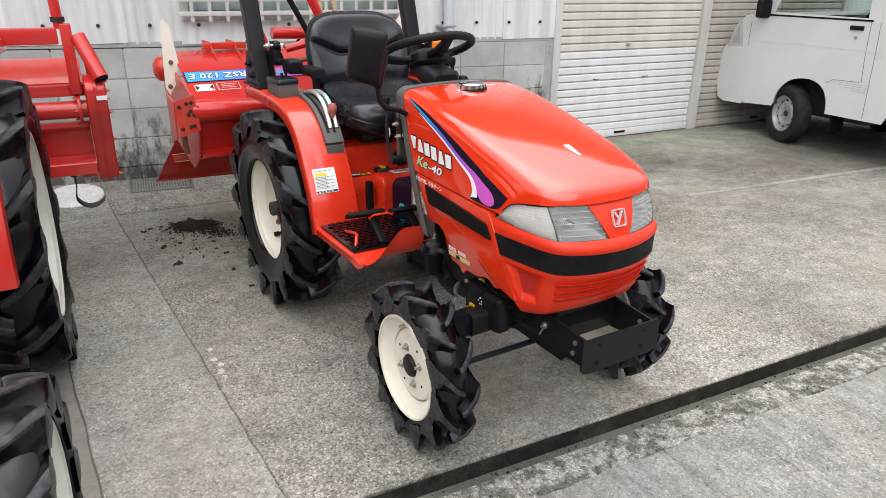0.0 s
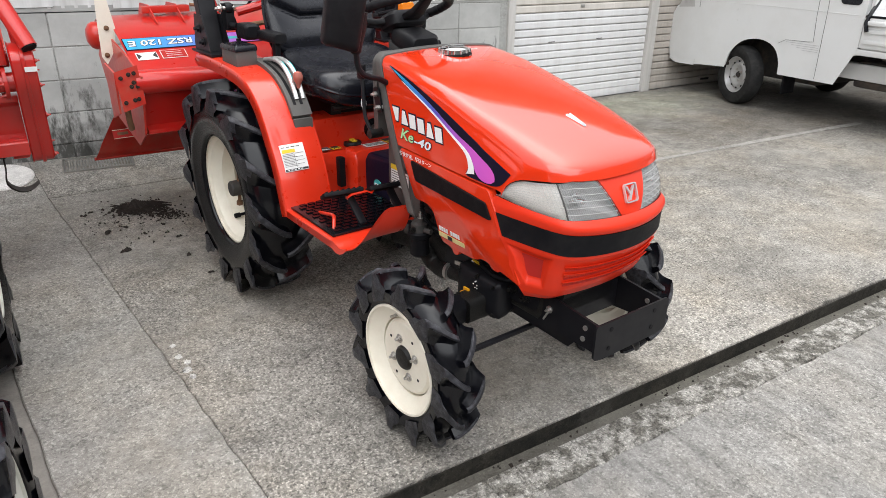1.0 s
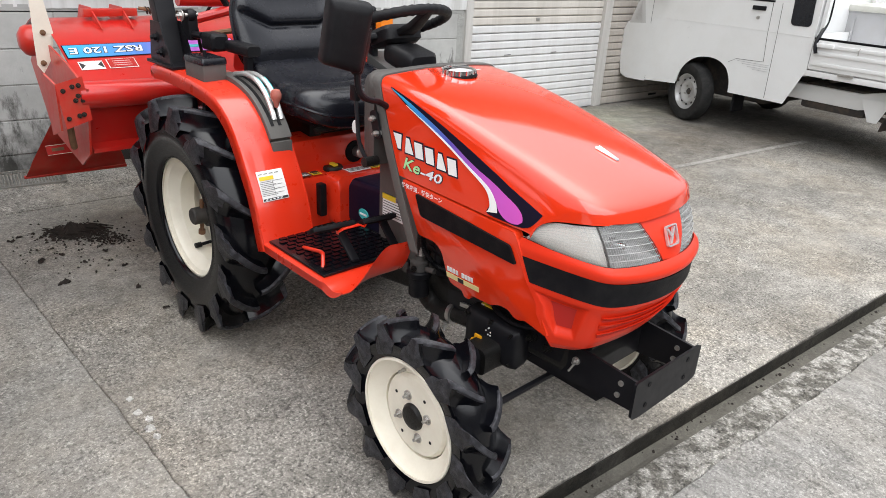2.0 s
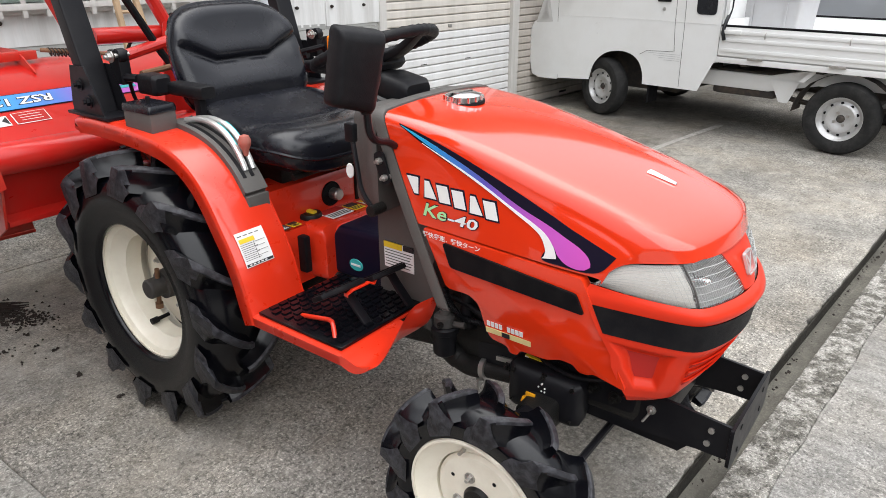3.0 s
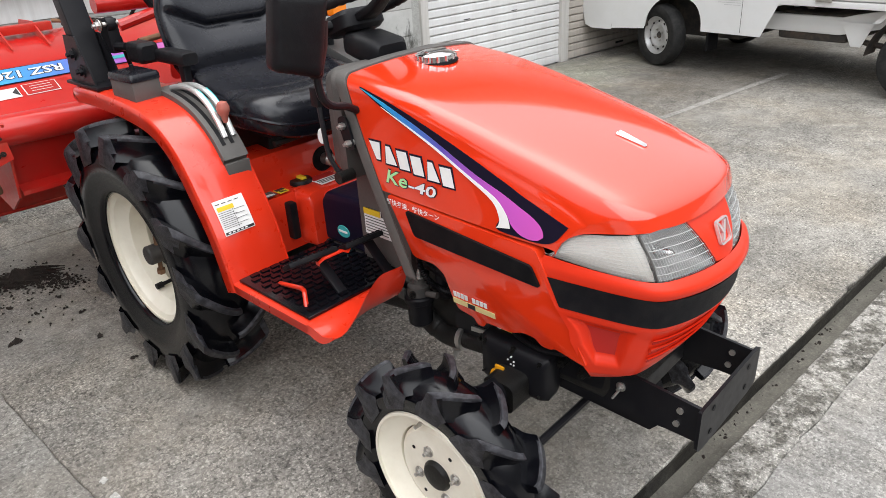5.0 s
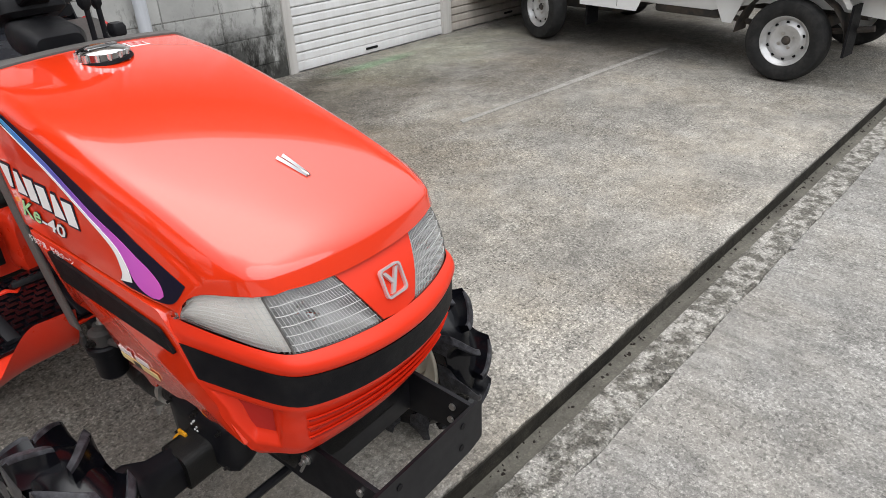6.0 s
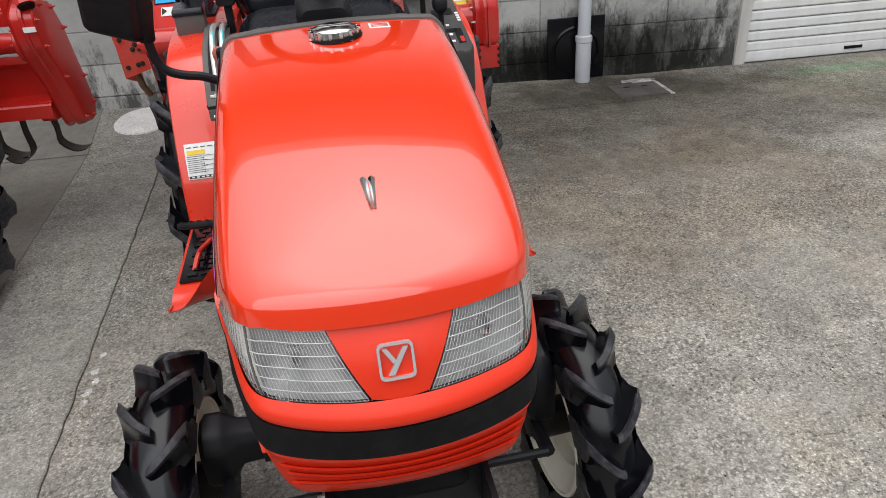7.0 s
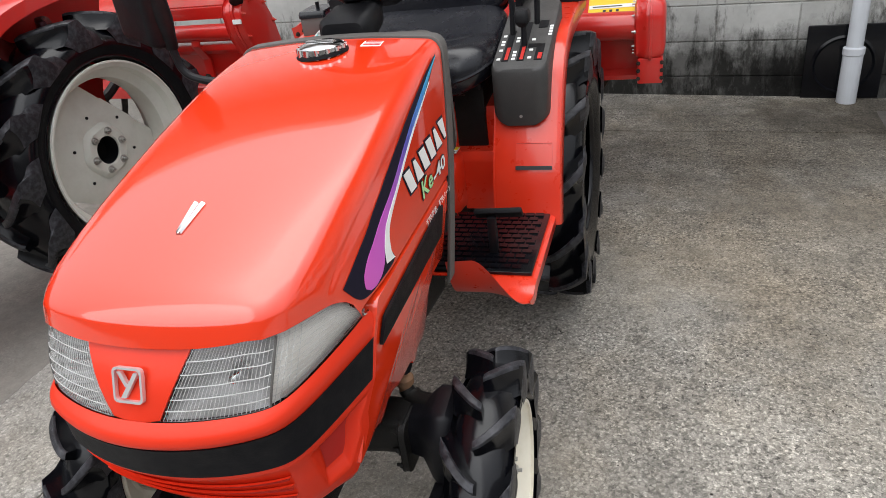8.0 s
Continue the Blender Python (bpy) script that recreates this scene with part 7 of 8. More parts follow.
part("board_bolt", bolt((-0.633, 2.292, 0.945), (0, -1, 0), 0.007, 0.008), RUST, tiller)
part("board_bolt", bolt((-0.648, 2.292, 0.835), (0, -1, 0), 0.007, 0.008), RUST, tiller)
part("white_board", plate(B(), [(0.600, 1.125), (0.588, 1.135), (0.566, 1.11), (0.548, 0.945), (0.558, 0.86), (0.596, 0.800), (0.610, 0.83), (0.606, 0.95)], 2.292, 2.300, axis="y"), CREAM, tiller, "upright cream painted plate", bevel=0.002)
part("end_cap", lathe(B(), [(0.0001, -0.03), (0.03, -0.028), (0.05, -0.015), (0.058, 0.0), (0.058, 0.05)], 24, pose(-0.665, 2.40, 0.905)), RED_WORN, tiller, "worn red round end cap")
# rear levelling sheet hanging behind
rows = []
for k in range(9):
    q = k / 8
    z, y = lerp(0.585, 0.275, q), lerp(2.58, 2.75, q)
    rows.append([(lerp(lerp(-0.565, -0.70, q), lerp(-0.36, -0.265, q), j / 4), y - (0.012 if q > 0.85 else 0), z - 0.006 * j / 4) for j in range(5)])
bm = B()
sheet(bm, rows, 0.004, (0, -0.8, 0.4))
part("levelling_sheet", bm, RED_WORN, tiller, "worn red levelling sheet", angle=50)
part("sheet_edge", tube(B(), [(-0.705, 2.745, 0.272), (-0.262, 2.745, 0.258)], 0.008, 8), RED_WORN, tiller)
M = pose(-0.545, 2.640, 0.405, -28, 0, 0)
part("sheet_label", plate(B(), rect(-0.075, 0.085, -0.022, 0.022), -0.010, -0.006, M, axis="y"), REDP, tiller, "dull red riveted plate")
for z in (-0.022, 0.020):
    part("plate_line", plate(B(), rect(-0.075, 0.085, z, z + 0.002), -0.0118, -0.0098, M, axis="y"), CREAM, tiller)
for x in (-0.03, 0.04):
    part("print_bar", plate(B(), rect(x - 0.025, x + 0.025, -0.006, 0.008), -0.0115, -0.0098, M, axis="y"), RUST, tiller)
# top: spring rod, brackets and gear bits behind the cover
for x in (-0.42, -0.30):
    part("cover_rib", plate(B(), [(2.30, 0.95), (2.42, 1.02), (2.55, 1.02), (2.60, 0.96)], x, x + 0.006), RED_WORN, tiller)
part("rib_bar", box(B(), -0.45, -0.24, 2.40, 2.44, 0.985, 1.015), RED_WORN, tiller, bevel=0.004)
part("spring_rod", cyl(B(), (-0.27, 2.30, 1.025), (-0.08, 2.20, 1.00), 0.007, n=10), RUST, tiller)
part("spring", tube(B(), [(lerp(-0.25, -0.14, k / 80) , lerp(2.29, 2.23, k / 80) + 0.013 * math.cos(k * 0.9), 1.018 + 0.013 * math.sin(k * 0.9) - 0.012 * k / 80) for k in range(81)], 0.0028, 5), BLADE, tiller)
part("spring_seat", cyl(B(), (-0.13, 2.225, 1.005), (-0.11, 2.215, 1.003), 0.016, n=12), CREAM, tiller)
# right end: gear case and yellow label
part("gear_case", loft(B(), [[(x, 1.965 + a * k, 0.735 + b * k) for a, b in rounded([(-0.055, 0.105), (0.055, 0.105), (0.088, 0.06), (0.088, -0.095), (-0.088, -0.095), (-0.088, 0.06)], 0.03)] for x, k in ((0.545, 0.80), (0.552, 0.92), (0.572, 0.94), (0.578, 1.0), (0.590, 1.02), (0.602, 1.0), (0.628, 0.96), (0.640, 0.86), (0.646, 0.6))]), TILLER_RED, tiller, "red cast gear case", angle=50)
part("case_seam", loft(B(), [[(x, 1.965 + a, 0.735 + b) for a, b in rounded([(-0.060, 0.112), (0.060, 0.112), (0.095, 0.064), (0.095, -0.098), (-0.095, -0.098), (-0.095, 0.064)], 0.03)] for x in (0.594, 0.602)]), TILLER_RED, tiller, bevel=0.002)
part("case_foot", box(B(), 0.556, 0.640, 1.885, 2.04, 0.560, 0.648), TILLER_RED, tiller, bevel=0.008)
for x in (0.560, 0.636):
    for z in (0.580, 0.606, 0.632):
        part("foot_bolt", bolt((x, 1.885, z), (0, -1, 0), 0.0045, 0.006), BLADE, tiller)
for k in range(10):
    a = 2 * math.pi * k / 10
    part("case_bolt", bolt((0.552, 1.965 + 0.070 * math.cos(a), 0.735 + 0.085 * math.sin(a)), (-1, 0, 0), 0.006, 0.008), STEEL, tiller)
cover_print("caution_label", 0.385, 0.545, 0.010, 0.105, 0.0028, YELLOW)
cover_print("caution_bar", 0.388, 0.542, 0.034, 0.052, 0.0040, WHITE)
cover_print("print_bar", 0.40, 0.50, 0.040, 0.045, 0.0050, COWL)
for k in range(3):
    cover_print("print_bar", 0.435 + 0.022 * k, 0.445 + 0.022 * k, 0.016, 0.026, 0.0040, BLACKP)
# tines under the cover
part("tine_shaft", cyl(B(), (-0.60, 2.28, 0.62), (0.56, 2.28, 0.60), 0.025, n=14), BLADE, tiller)
random.seed(3)
for k in range(14):
    x = -0.52 + 0.08 * k
    a = k * 2.4
    pts = [Vector((x, 2.28 + r * math.cos(a + s), 0.61 + r * math.sin(a + s))) for r, s in ((0.02, 0), (0.09, 0.05), (0.15, 0.25), (0.185, 0.55))]
    pts[-1].x += 0.03 * (1 if k % 2 else -1)
    part("tine", tube(B(), pts, [0.010, 0.010, 0.012, 0.006], 6), BLADE, tiller)
# hitch frame between tractor and tiller
hitch = part("hitch_mast", tube(B(), [(-0.355, 1.955, 1.22), (-0.285, 1.955, 1.03), (-0.25, 1.955, 0.80)], 0.024, 10), TILLER_RED, tiller, "red hitch mast tubes")
part("hitch_bar", cyl(B(), (-0.24, 1.98, 1.085), (0.03, 1.98, 1.078), 0.026, n=14), TILLER_RED, tiller)
part("hitch_mast", tube(B(), [(-0.055, 1.96, 1.24), (0.02, 1.96, 1.085), (0.06, 1.96, 0.80)], 0.022, 10), TILLER_RED, tiller)
part("hitch_plate", plate(B(), rounded([(-0.06, 0.82), (0.05, 0.82), (0.05, 1.12), (-0.02, 1.12)], 0.02), 1.93, 1.94, axis="y"), TILLER_RED, tiller, bevel=0.002)
part("hitch_pin", bolt((0.0, 1.93, 1.075), (0, -1, 0), 0.014, 0.014), STEEL, tiller)
part("hitch_link", tube(B(), [(-0.20, 1.92, 1.02), (0.0, 1.88, 1.07)], 0.018, 10), TILLER_RED, tiller)
part("lift_rod", tube(B(), [(-0.20, 1.80, 0.98), (0.12, 1.86, 1.0)], 0.010, 8), RUST, tiller)
part("lower_link", loft(B(), [[(x + a, y, z + b) for a, b in ((-0.008, -0.03), (0.008, -0.03), (0.008, 0.03), (-0.008, 0.03))] for x, y, z in ((-0.20, 1.60, 0.50), (-0.26, 1.93, 0.74))]), BLACK, tiller)
part("lower_link", loft(B(), [[(x + a, y, z + b) for a, b in ((-0.008, -0.03), (0.008, -0.03), (0.008, 0.03), (-0.008, 0.03))] for x, y, z in ((0.17, 1.60, 0.50), (0.22, 1.93, 0.73))]), BLACK, tiller)
part("gauge_rod", tube(B(), [(-0.18, 1.90, 1.24), (-0.06, 1.90, 1.02), (-0.02, 1.88, 0.95)], 0.013, 8), TRIM, tiller)
part("hitch_hose", tube(B(), curve_pts([(-0.13, 1.99, 1.03), (-0.08, 2.03, 1.06), (-0.02, 2.04, 1.065), (0.03, 2.02, 1.03)]), 0.006, 6), TRIM, tiller)

# a tapered wooden stay frame that stands up behind the cover
inv = TR.inverted()
A0, A1 = inv @ Vector((1.905, 4.50, 0.86)), inv @ Vector((1.835, 4.50, 1.75))
B0, B1 = inv @ Vector((2.03, 4.50, 0.86)), inv @ Vector((1.84, 4.50, 1.75)) + Vector((0.02, 0, 0))
for p, q in ((A0, A1), (B0, B1)):
    part("stay_rail", loft(B(), [[v + Vector((a, b, 0)) for a, b in rect(-0.013, 0.013, -0.012, 0.012)] for v in (p, q)]), WOOD, tiller, "weathered wooden stay rail", bevel=0.003)
for q in (0.02, 0.25, 0.5):
    part("stay_rung", tube(B(), [A0.lerp(A1, q), B0.lerp(B1, q)], 0.009, 6), WOOD, tiller)
part("stay_rod", tube(B(), [A0 + Vector((-0.10, -0.01, 0)), B0 + Vector((0.14, -0.01, 0.01))], 0.011, 8), RUST, tiller)
for v in (A0, B0):
    part("stay_bracket", tube(B(), [v, Vector((v.x, 2.62, 0.93))], 0.012, 6), RED_WORN, tiller)

# ---- the neighbouring tractor ----
near = empty("large_tractor", pose(0.235, 2.795, 0), "larger red tractor with off-white wheels parked alongside", "tractor")


def big_wheel(parent, m):
    w = new("rear_wheel")
    w.parent, w.matrix_local = parent, m
    lug_tyre(w, 0.502, 0.330, 0.25, 14, 0.046, -0.38, 0.032, 1.10)
    part("rim", rim_shell(0.312, 0.225, 0.016, 0.035), WHITE_RIM, w, "off-white painted rim")
    # dished disc cut straight on its sides, so that openings stay at the rim
    cuts = [(radians(117), 0.178), (radians(-2), 0.250), (radians(-80), 0.208), (radians(220), 0.262)]
    bm, rings, n = B(), [], 96
    for back in (0.060, 0.067):
        for r_, h_ in ((0.053, -0.066), (0.057, -0.069), (0.086, -0.069), (0.094, -0.064), (0.104, -0.052), (0.15, -0.050), (0.195, -0.040), (0.268, -0.030)):
            ring = []
            for k in range(n):
                a = 2 * math.pi * k / n
                rr = r_ * (1 + 0.035 * math.cos(6 * a - math.pi)) if 0.08 < r_ < 0.11 else r_
                for at, far in cuts:
                    if r_ > 0.12 and math.cos(a - at) > 0.1:
                        rr = min(rr, far / math.cos(a - at))
                ring.append((h_ + back, rr * math.cos(a), rr * math.sin(a)))
            rings.append(ring)
        if back == 0.060:
            front, rings = rings, []
    loft(bm, front + rings[::-1] + [front[0]], caps=False)
    bmesh.ops.remove_doubles(bm, verts=bm.verts, dist=1e-5)
    part("disc", bm, WHITE_RIM, w, "off-white dished wheel disc", angle=25)
    part("hub", cyl(B(), (0.105, 0, 0), (0.20, 0, 0), 0.06, n=24), TRIM, w)
    part("hub_sleeve", lathe(B(), [(0.0545, 0.0), (0.056, 0.002), (0.056, 0.11), (0.0545, 0.11), (0.0545, 0.0)], 32), TRIM, w, "dark hub opening")
    for i in range(6):
        a = radians(60 * i + 30)
        part("wheel_bolt", bolt((-0.009, 0.073 * math.cos(a), 0.073 * math.sin(a)), (-1, 0, 0), 0.010, 0.013), STEEL, w)
    for i in range(6):
        a = radians(60 * i)
        part("disc_hole", cyl(B(), (0.02, 0.14 * math.cos(a), 0.14 * math.sin(a)), (0.0065, 0.14 * math.cos(a), 0.14 * math.sin(a)), 0.006, n=10), TRIM, w)
    return w


big_wheel(near, pose(-0.015, 0.045, 0.499, 17, 0, 180))
w = new("front_wheel")
w.parent, w.matrix_local = near, pose(0.062, -1.31, 0.300, 10, 0, 180)
lug_tyre(w, 0.307, 0.20, 0.16, 13, 0.034, -0.36, 0.026)
part("rim", rim_shell(0.195, 0.13, 0.012, 0.03), WHITE_RIM, w)
part("disc", lathe(B(), [(0.0001, -0.01), (0.10, -0.01), (0.14, 0.02), (0.16, 0.022), (0.16, 0.03), (0.13, 0.028), (0.09, 0.0), (0.0001, 0.0)], 40), WHITE_RIM, w)
part("front_axle", cyl(B(), (-0.9, -1.31, 0.300), (0.02, -1.31, 0.300), 0.05, n=16), GREASE, near)
part("rear_axle", cyl(B(), (-0.9, 0.045, 0.499), (-0.08, 0.045, 0.499), 0.055, n=18), GREASE, near)
NF = curve_pts([(0, -0.58, 0.505), (0, -0.56, 0.63), (0, -0.51, 0.76), (0, -0.42, 0.89), (0, -0.28, 1.0), (0, -0.10, 1.06), (0, 0.2, 1.09), (0, 0.5, 1.08)], 4)
bm = B()
rows = []
for i, p in enumerate(NF):
    d = (NF[min(i + 1, len(NF) - 1)] - NF[max(i - 1, 0)]).normalized()
    n = Vector((0, -d.z, d.y))
    rows.append([Vector((x, p.y, p.z + 0.02)) + n * dz for x, dz in ((-0.24, 0), (-0.04, 0.004), (0.037, 0.0), (0.046, -0.006), (0.049, -0.045))])
sheet(bm, rows, 0.003, (0, 0, 1))
part("fender", bm, TILLER_RED, near, "red sheet metal fender", angle=40)
part("fender_side", plate(B(), [(p.y, p.z + 0.02) for p in NF] + [(0.3, 0.6), (-0.2, 0.45)], -0.245, -0.24), TILLER_RED, near)
part("step", box(B(), -0.30, -0.03, -0.85, -0.57, 0.44, 0.47), TILLER_RED, near, "red footboard", bevel=0.006)
part("body", loft(B(), [[(-0.48 + a, y, b) for a, b in rounded(rect(-0.20, 0.20, zb, zt), 0.05)] for y, zb, zt in ((-1.62, 0.5, 0.95), (-1.45, 0.42, 1.10), (-0.75, 0.42, 1.2), (-0.70, 0.42, 0.6), (0.35, 0.42, 0.75))]), TILLER_RED, near, "red hood and body")
ln = new("indicator_lamp")
ln.parent = near
part("lens", loft(B(), [[(0.028 + a * k, y - 0.20, 1.178 + b * k) for a, b in rounded(rect(-0.032, 0.032, -0.042, 0.042), 0.01)] for y, k in ((-0.16, 0.9), (-0.152, 1.0), (-0.12, 1.0))]), ORANGE, ln, "amber lens")
part("base", box(B(), -0.004, 0.060, -0.32, -0.29, 1.00, 1.22), PLASTIC, ln, bevel=0.006)

# its tiller
t2 = empty("rotary_tiller", pose(0.015, 3.45, 0.0), "raised red rotary tiller with bare tines", "tiller")
part("main_tube", cyl(B(), (-0.75, 0, 0.795), (0.506, 0, 0.795), 0.036, n=22), TILLER_RED, t2)
bm = B()
sheet(bm, [[(x, a, b) for x in (-0.75, 0.503)] for a, b in ((0.0, 0.725), (0.030, 0.70), (0.045, 0.64), (0.050, 0.590), (0.030, 0.578), (-0.015, 0.572), (-0.022, 0.566), (-0.024, 0.520))], 0.005, (0, -0.9, 0.3))
part("front_apron", bm, TILLER_RED, t2, "glossy red front apron", angle=30)
part("apron_step", box(B(), -0.75, 0.504, -0.015, 0.05, 0.722, 0.748), TILLER_RED, t2, bevel=0.006)
part("apron_strut", loft(B(), [[(x, y, z), (x + 0.042, y, z), (x + 0.042, y + 0.012, z), (x, y + 0.012, z)] for x, y, z in ((0.235, -0.030, 0.770), (0.232, -0.034, 0.745), (0.230, 0.018, 0.68), (0.232, 0.012, 0.60), (0.232, -0.030, 0.585))]), TILLER_RED, t2, "red strut down the apron", bevel=0.002)
part("strut_bolt", bolt((0.262, -0.012, 0.610), (0, -1, 0), 0.010, 0.010), BLADE, t2)
part("tube_flange", cyl(B(), (0.470, 0, 0.795), (0.484, 0, 0.795), 0.062, n=24), TILLER_RED, t2, "bolted tube flange", bevel=0.002)
for k in range(6):
    part("flange_bolt", bolt((0.470, 0.052 * math.cos(k * 1.047), 0.795 + 0.052 * math.sin(k * 1.047)), (-1, 0, 0), 0.006, 0.007), RED_WORN, t2)
part("upper_beam", box(B(), -0.75, 0.504, 0.03, 0.09, 0.845, 0.895), TILLER_RED, t2, bevel=0.006)
bm = B()
sheet(bm, [[(x, a, b) for x in (-0.75, 0.10, 0.503)] for a, b in ((0.05, 0.90), (0.10, 0.945), (0.22, 0.98), (0.4, 0.97))], 0.005, (0, -0.4, 0.9))
part("cover", bm, RED_WORN, t2, "scuffed red cover", angle=40)
case = [(-0.11, 0.90), (-0.04, 0.945), (0.06, 0.92), (0.11, 0.83), (0.16, 0.62), (0.18, 0.50), (0.13, 0.455), (0.05, 0.47), (-0.02, 0.66), (-0.10, 0.80)]
part("chain_case", plate(B(), rounded(case, 0.03), 0.505, 0.585), TILLER_RED, t2, "red chain case", bevel=0.012, segs=3)
part("case_flange", plate(B(), rounded([(a * 1.06, 0.7 + (b - 0.7) * 1.04) for a, b in case], 0.03), 0.540, 0.552), TILLER_RED, t2, bevel=0.002)
for a, b in case[::1]:
    part("case_bolt", bolt((0.585, a * 0.88 + 0.004, 0.7 + (b - 0.7) * 0.9), (1, 0, 0), 0.006, 0.007), RED_WORN, t2)
part("case_label", box(B(), 0.545, 0.585, -0.118, -0.112, 0.845, 0.862), WHITE, t2)
part("mast_beam", box(B(), -0.30, 0.444, -0.027, 0.017, 1.06, 1.125), TILLER_RED, t2, "red box section beam", bevel=0.006)
part("mast_post", box(B(), 0.455, 0.497, -0.03, 0.02, 0.86, 1.14), TILLER_RED, t2, bevel=0.006)
part("top_tube", cyl(B(), (0.455, -0.005, 1.12), (0.448, -0.005, 1.30), 0.020, n=12), TILLER_RED, t2)
part("top_tube", cyl(B(), (0.454, -0.005, 1.145), (0.454, -0.005, 1.165), 0.026, n=12), BLADE, t2, "dark collar")
part("mast_tube", cyl(B(), (0.515, -0.02, 1.09), (0.575, -0.10, 0.93), 0.030, n=14), TILLER_RED, t2)
part("tube_end", cyl(B(), (0.575, -0.10, 0.93), (0.577, -0.103, 0.925), 0.026, n=14), TRIM, t2)
part("stay", tube(B(), [(0.53, -0.02, 1.05), (0.54, 0.0, 0.87)], 0.012, 8), TILLER_RED, t2)
part("lower_stay", tube(B(), [(-0.12, -0.02, 0.80), (-0.10, 0.0, 0.52)], 0.02, 8), TILLER_RED, t2)
part("guard", box(B(), 0.44, 0.50, 0.0, 0.16, 0.50, 0.58), TILLER_RED, t2, bevel=0.01)
part("tine_shaft", cyl(B(), (-0.75, 0.16, 0.50), (0.52, 0.16, 0.50), 0.02, n=12), BLADE, t2)
for k, (x, s, lean) in enumerate(((-0.62, 1, 0.3), (-0.45, -1, -0.3), (-0.30, 1, 0.15), (-0.13, -1, -0.35), (0.02, 1, 0.1), (0.17, -1, 0.2), (0.29, 1, -0.1), (0.40, -1, 0.25))):
    p0 = Vector((x, 0.16, 0.50))
    d = Vector((0, math.sin(lean), -math.cos(lean)))
    pts = [p0, p0 + d * 0.08, p0 + d * 0.15 + Vector((0.008 * s, 0, 0)), p0 + d * 0.195 + Vector((-0.03 * s, 0.012, 0)), p0 + d * 0.20 + Vector((-0.075 * s, 0.02, 0.004)), p0 + d * 0.185 + Vector((-0.105 * s, 0.024, 0.01))]
    bm, rings = B(), []
    for i, p in enumerate(curve_pts(pts, 3)):
        w_ = 0.020 + 0.014 * min(1, max(0, (i - 4) / 6))
        rings.append([p + Vector((0, -w_, 0)), p + Vector((0.006, -w_, 0.004)), p + Vector((0.006, w_, 0.004)), p + Vector((0, w_, 0))])
    loft(bm, rings)
    part("tine", bm, BLADE, t2)
    part("tine_holder", cyl(B(), (x - 0.012, 0.16, 0.50), (x + 0.012, 0.16, 0.50), 0.032, n=12), BLADE, t2)
for x in (-0.68, -0.38):
    part("lower_link", tube(B(), [(x, 0.12, 0.50), (x + 0.04, 0.42, 0.60), (x + 0.05, 0.640, 0.72)], 0.022, 8), GREASE, near)

# ---- the white pickup ----
KX, KY, KYAW = 5.99, 4.192, -3.8
truck = empty("pickup_truck", pose(KX, KY, 0, 0, 0, KYAW), "small white flatbed pickup truck parked nose to the shutters", "truck")
XN, XF = -0.075, 1.36


def steel_wheel(parent, x, y, flip, turn=0):
    w = new("wheel")
    w.parent, w.matrix_local = parent, pose(x, y, 0.2515, 15, 0, (180 if flip else 0) + turn) @ Matrix.Scale(0.95, 4)
    bm = lathe(B(), [(0.160, -0.055), (0.175, -0.066), (0.215, -0.074), (0.248, -0.066), (0.262, -0.045), (0.2655, 0.0), (0.262, 0.045), (0.248, 0.066), (0.215, 0.074), (0.175, 0.066), (0.160, 0.055)], 48)
    part("tyre", bm, ROAD_TYRE, w, "dusty black road tyre")
    part("rim", rim_shell(0.156, 0.112, 0.008, 0.02), SILVER_WHEEL, w, "silver steel rim")
    part("disc", lathe(B(), [(0.030, -0.020), (0.055, -0.022), (0.070, -0.034), (0.100, -0.036), (0.118, -0.022), (0.146, -0.012), (0.146, -0.004), (0.112, -0.012), (0.07, -0.024), (0.03, -0.012)], 48), SILVER_WHEEL, w, "silver steel wheel disc")
    part("hub", lathe(B(), [(0.0001, -0.034), (0.018, -0.034), (0.024, -0.026), (0.030, -0.018), (0.030, 0.05)], 20), UNDER, w)
    for i in range(10):
        a = radians(36 * i)
        part("disc_hole", cyl(B(), (-0.024, 0.117 * math.cos(a), 0.117 * math.sin(a)), (-0.0275, 0.1165 * math.cos(a), 0.1165 * math.sin(a)), 0.011, n=12), TRIM, w)
    for i in range(4):
        a = radians(90 * i + 45)
        part("wheel_nut", bolt((-0.022, 0.05 * math.cos(a), 0.05 * math.sin(a)), (-1, 0, 0), 0.008, 0.010), STEEL, w)


for x, y, f in ((0.0, 0.0, False), (0.0, -1.97, False), (1.28, 0.0, True), (1.28, -1.97, True)):
    steel_wheel(truck, x, y, f, -16 if y == 0.0 else 0)
arch = [(-0.425, 0.335), (-0.415, 0.42), (-0.375, 0.505), (-0.31, 0.558), (-0.22, 0.585), (-0.12, 0.583), (-0.03, 0.560), (0.05, 0.505), (0.11, 0.42), (0.135, 0.315)]
arch = [(p.x, p.y) for p in curve_pts([(a, b, 0) for a, b in arch], 3)]
side = [(0.70, 0.275), (0.765, 0.30), (0.80, 0.45), (0.792, 0.70), (0.757, 0.762), (0.708, 0.782), (0.648, 0.935), (0.57, 1.030), (0.40, 1.075), (-1.015, 1.06), (-1.02, 0.60), (-0.90, 0.335)] + arch
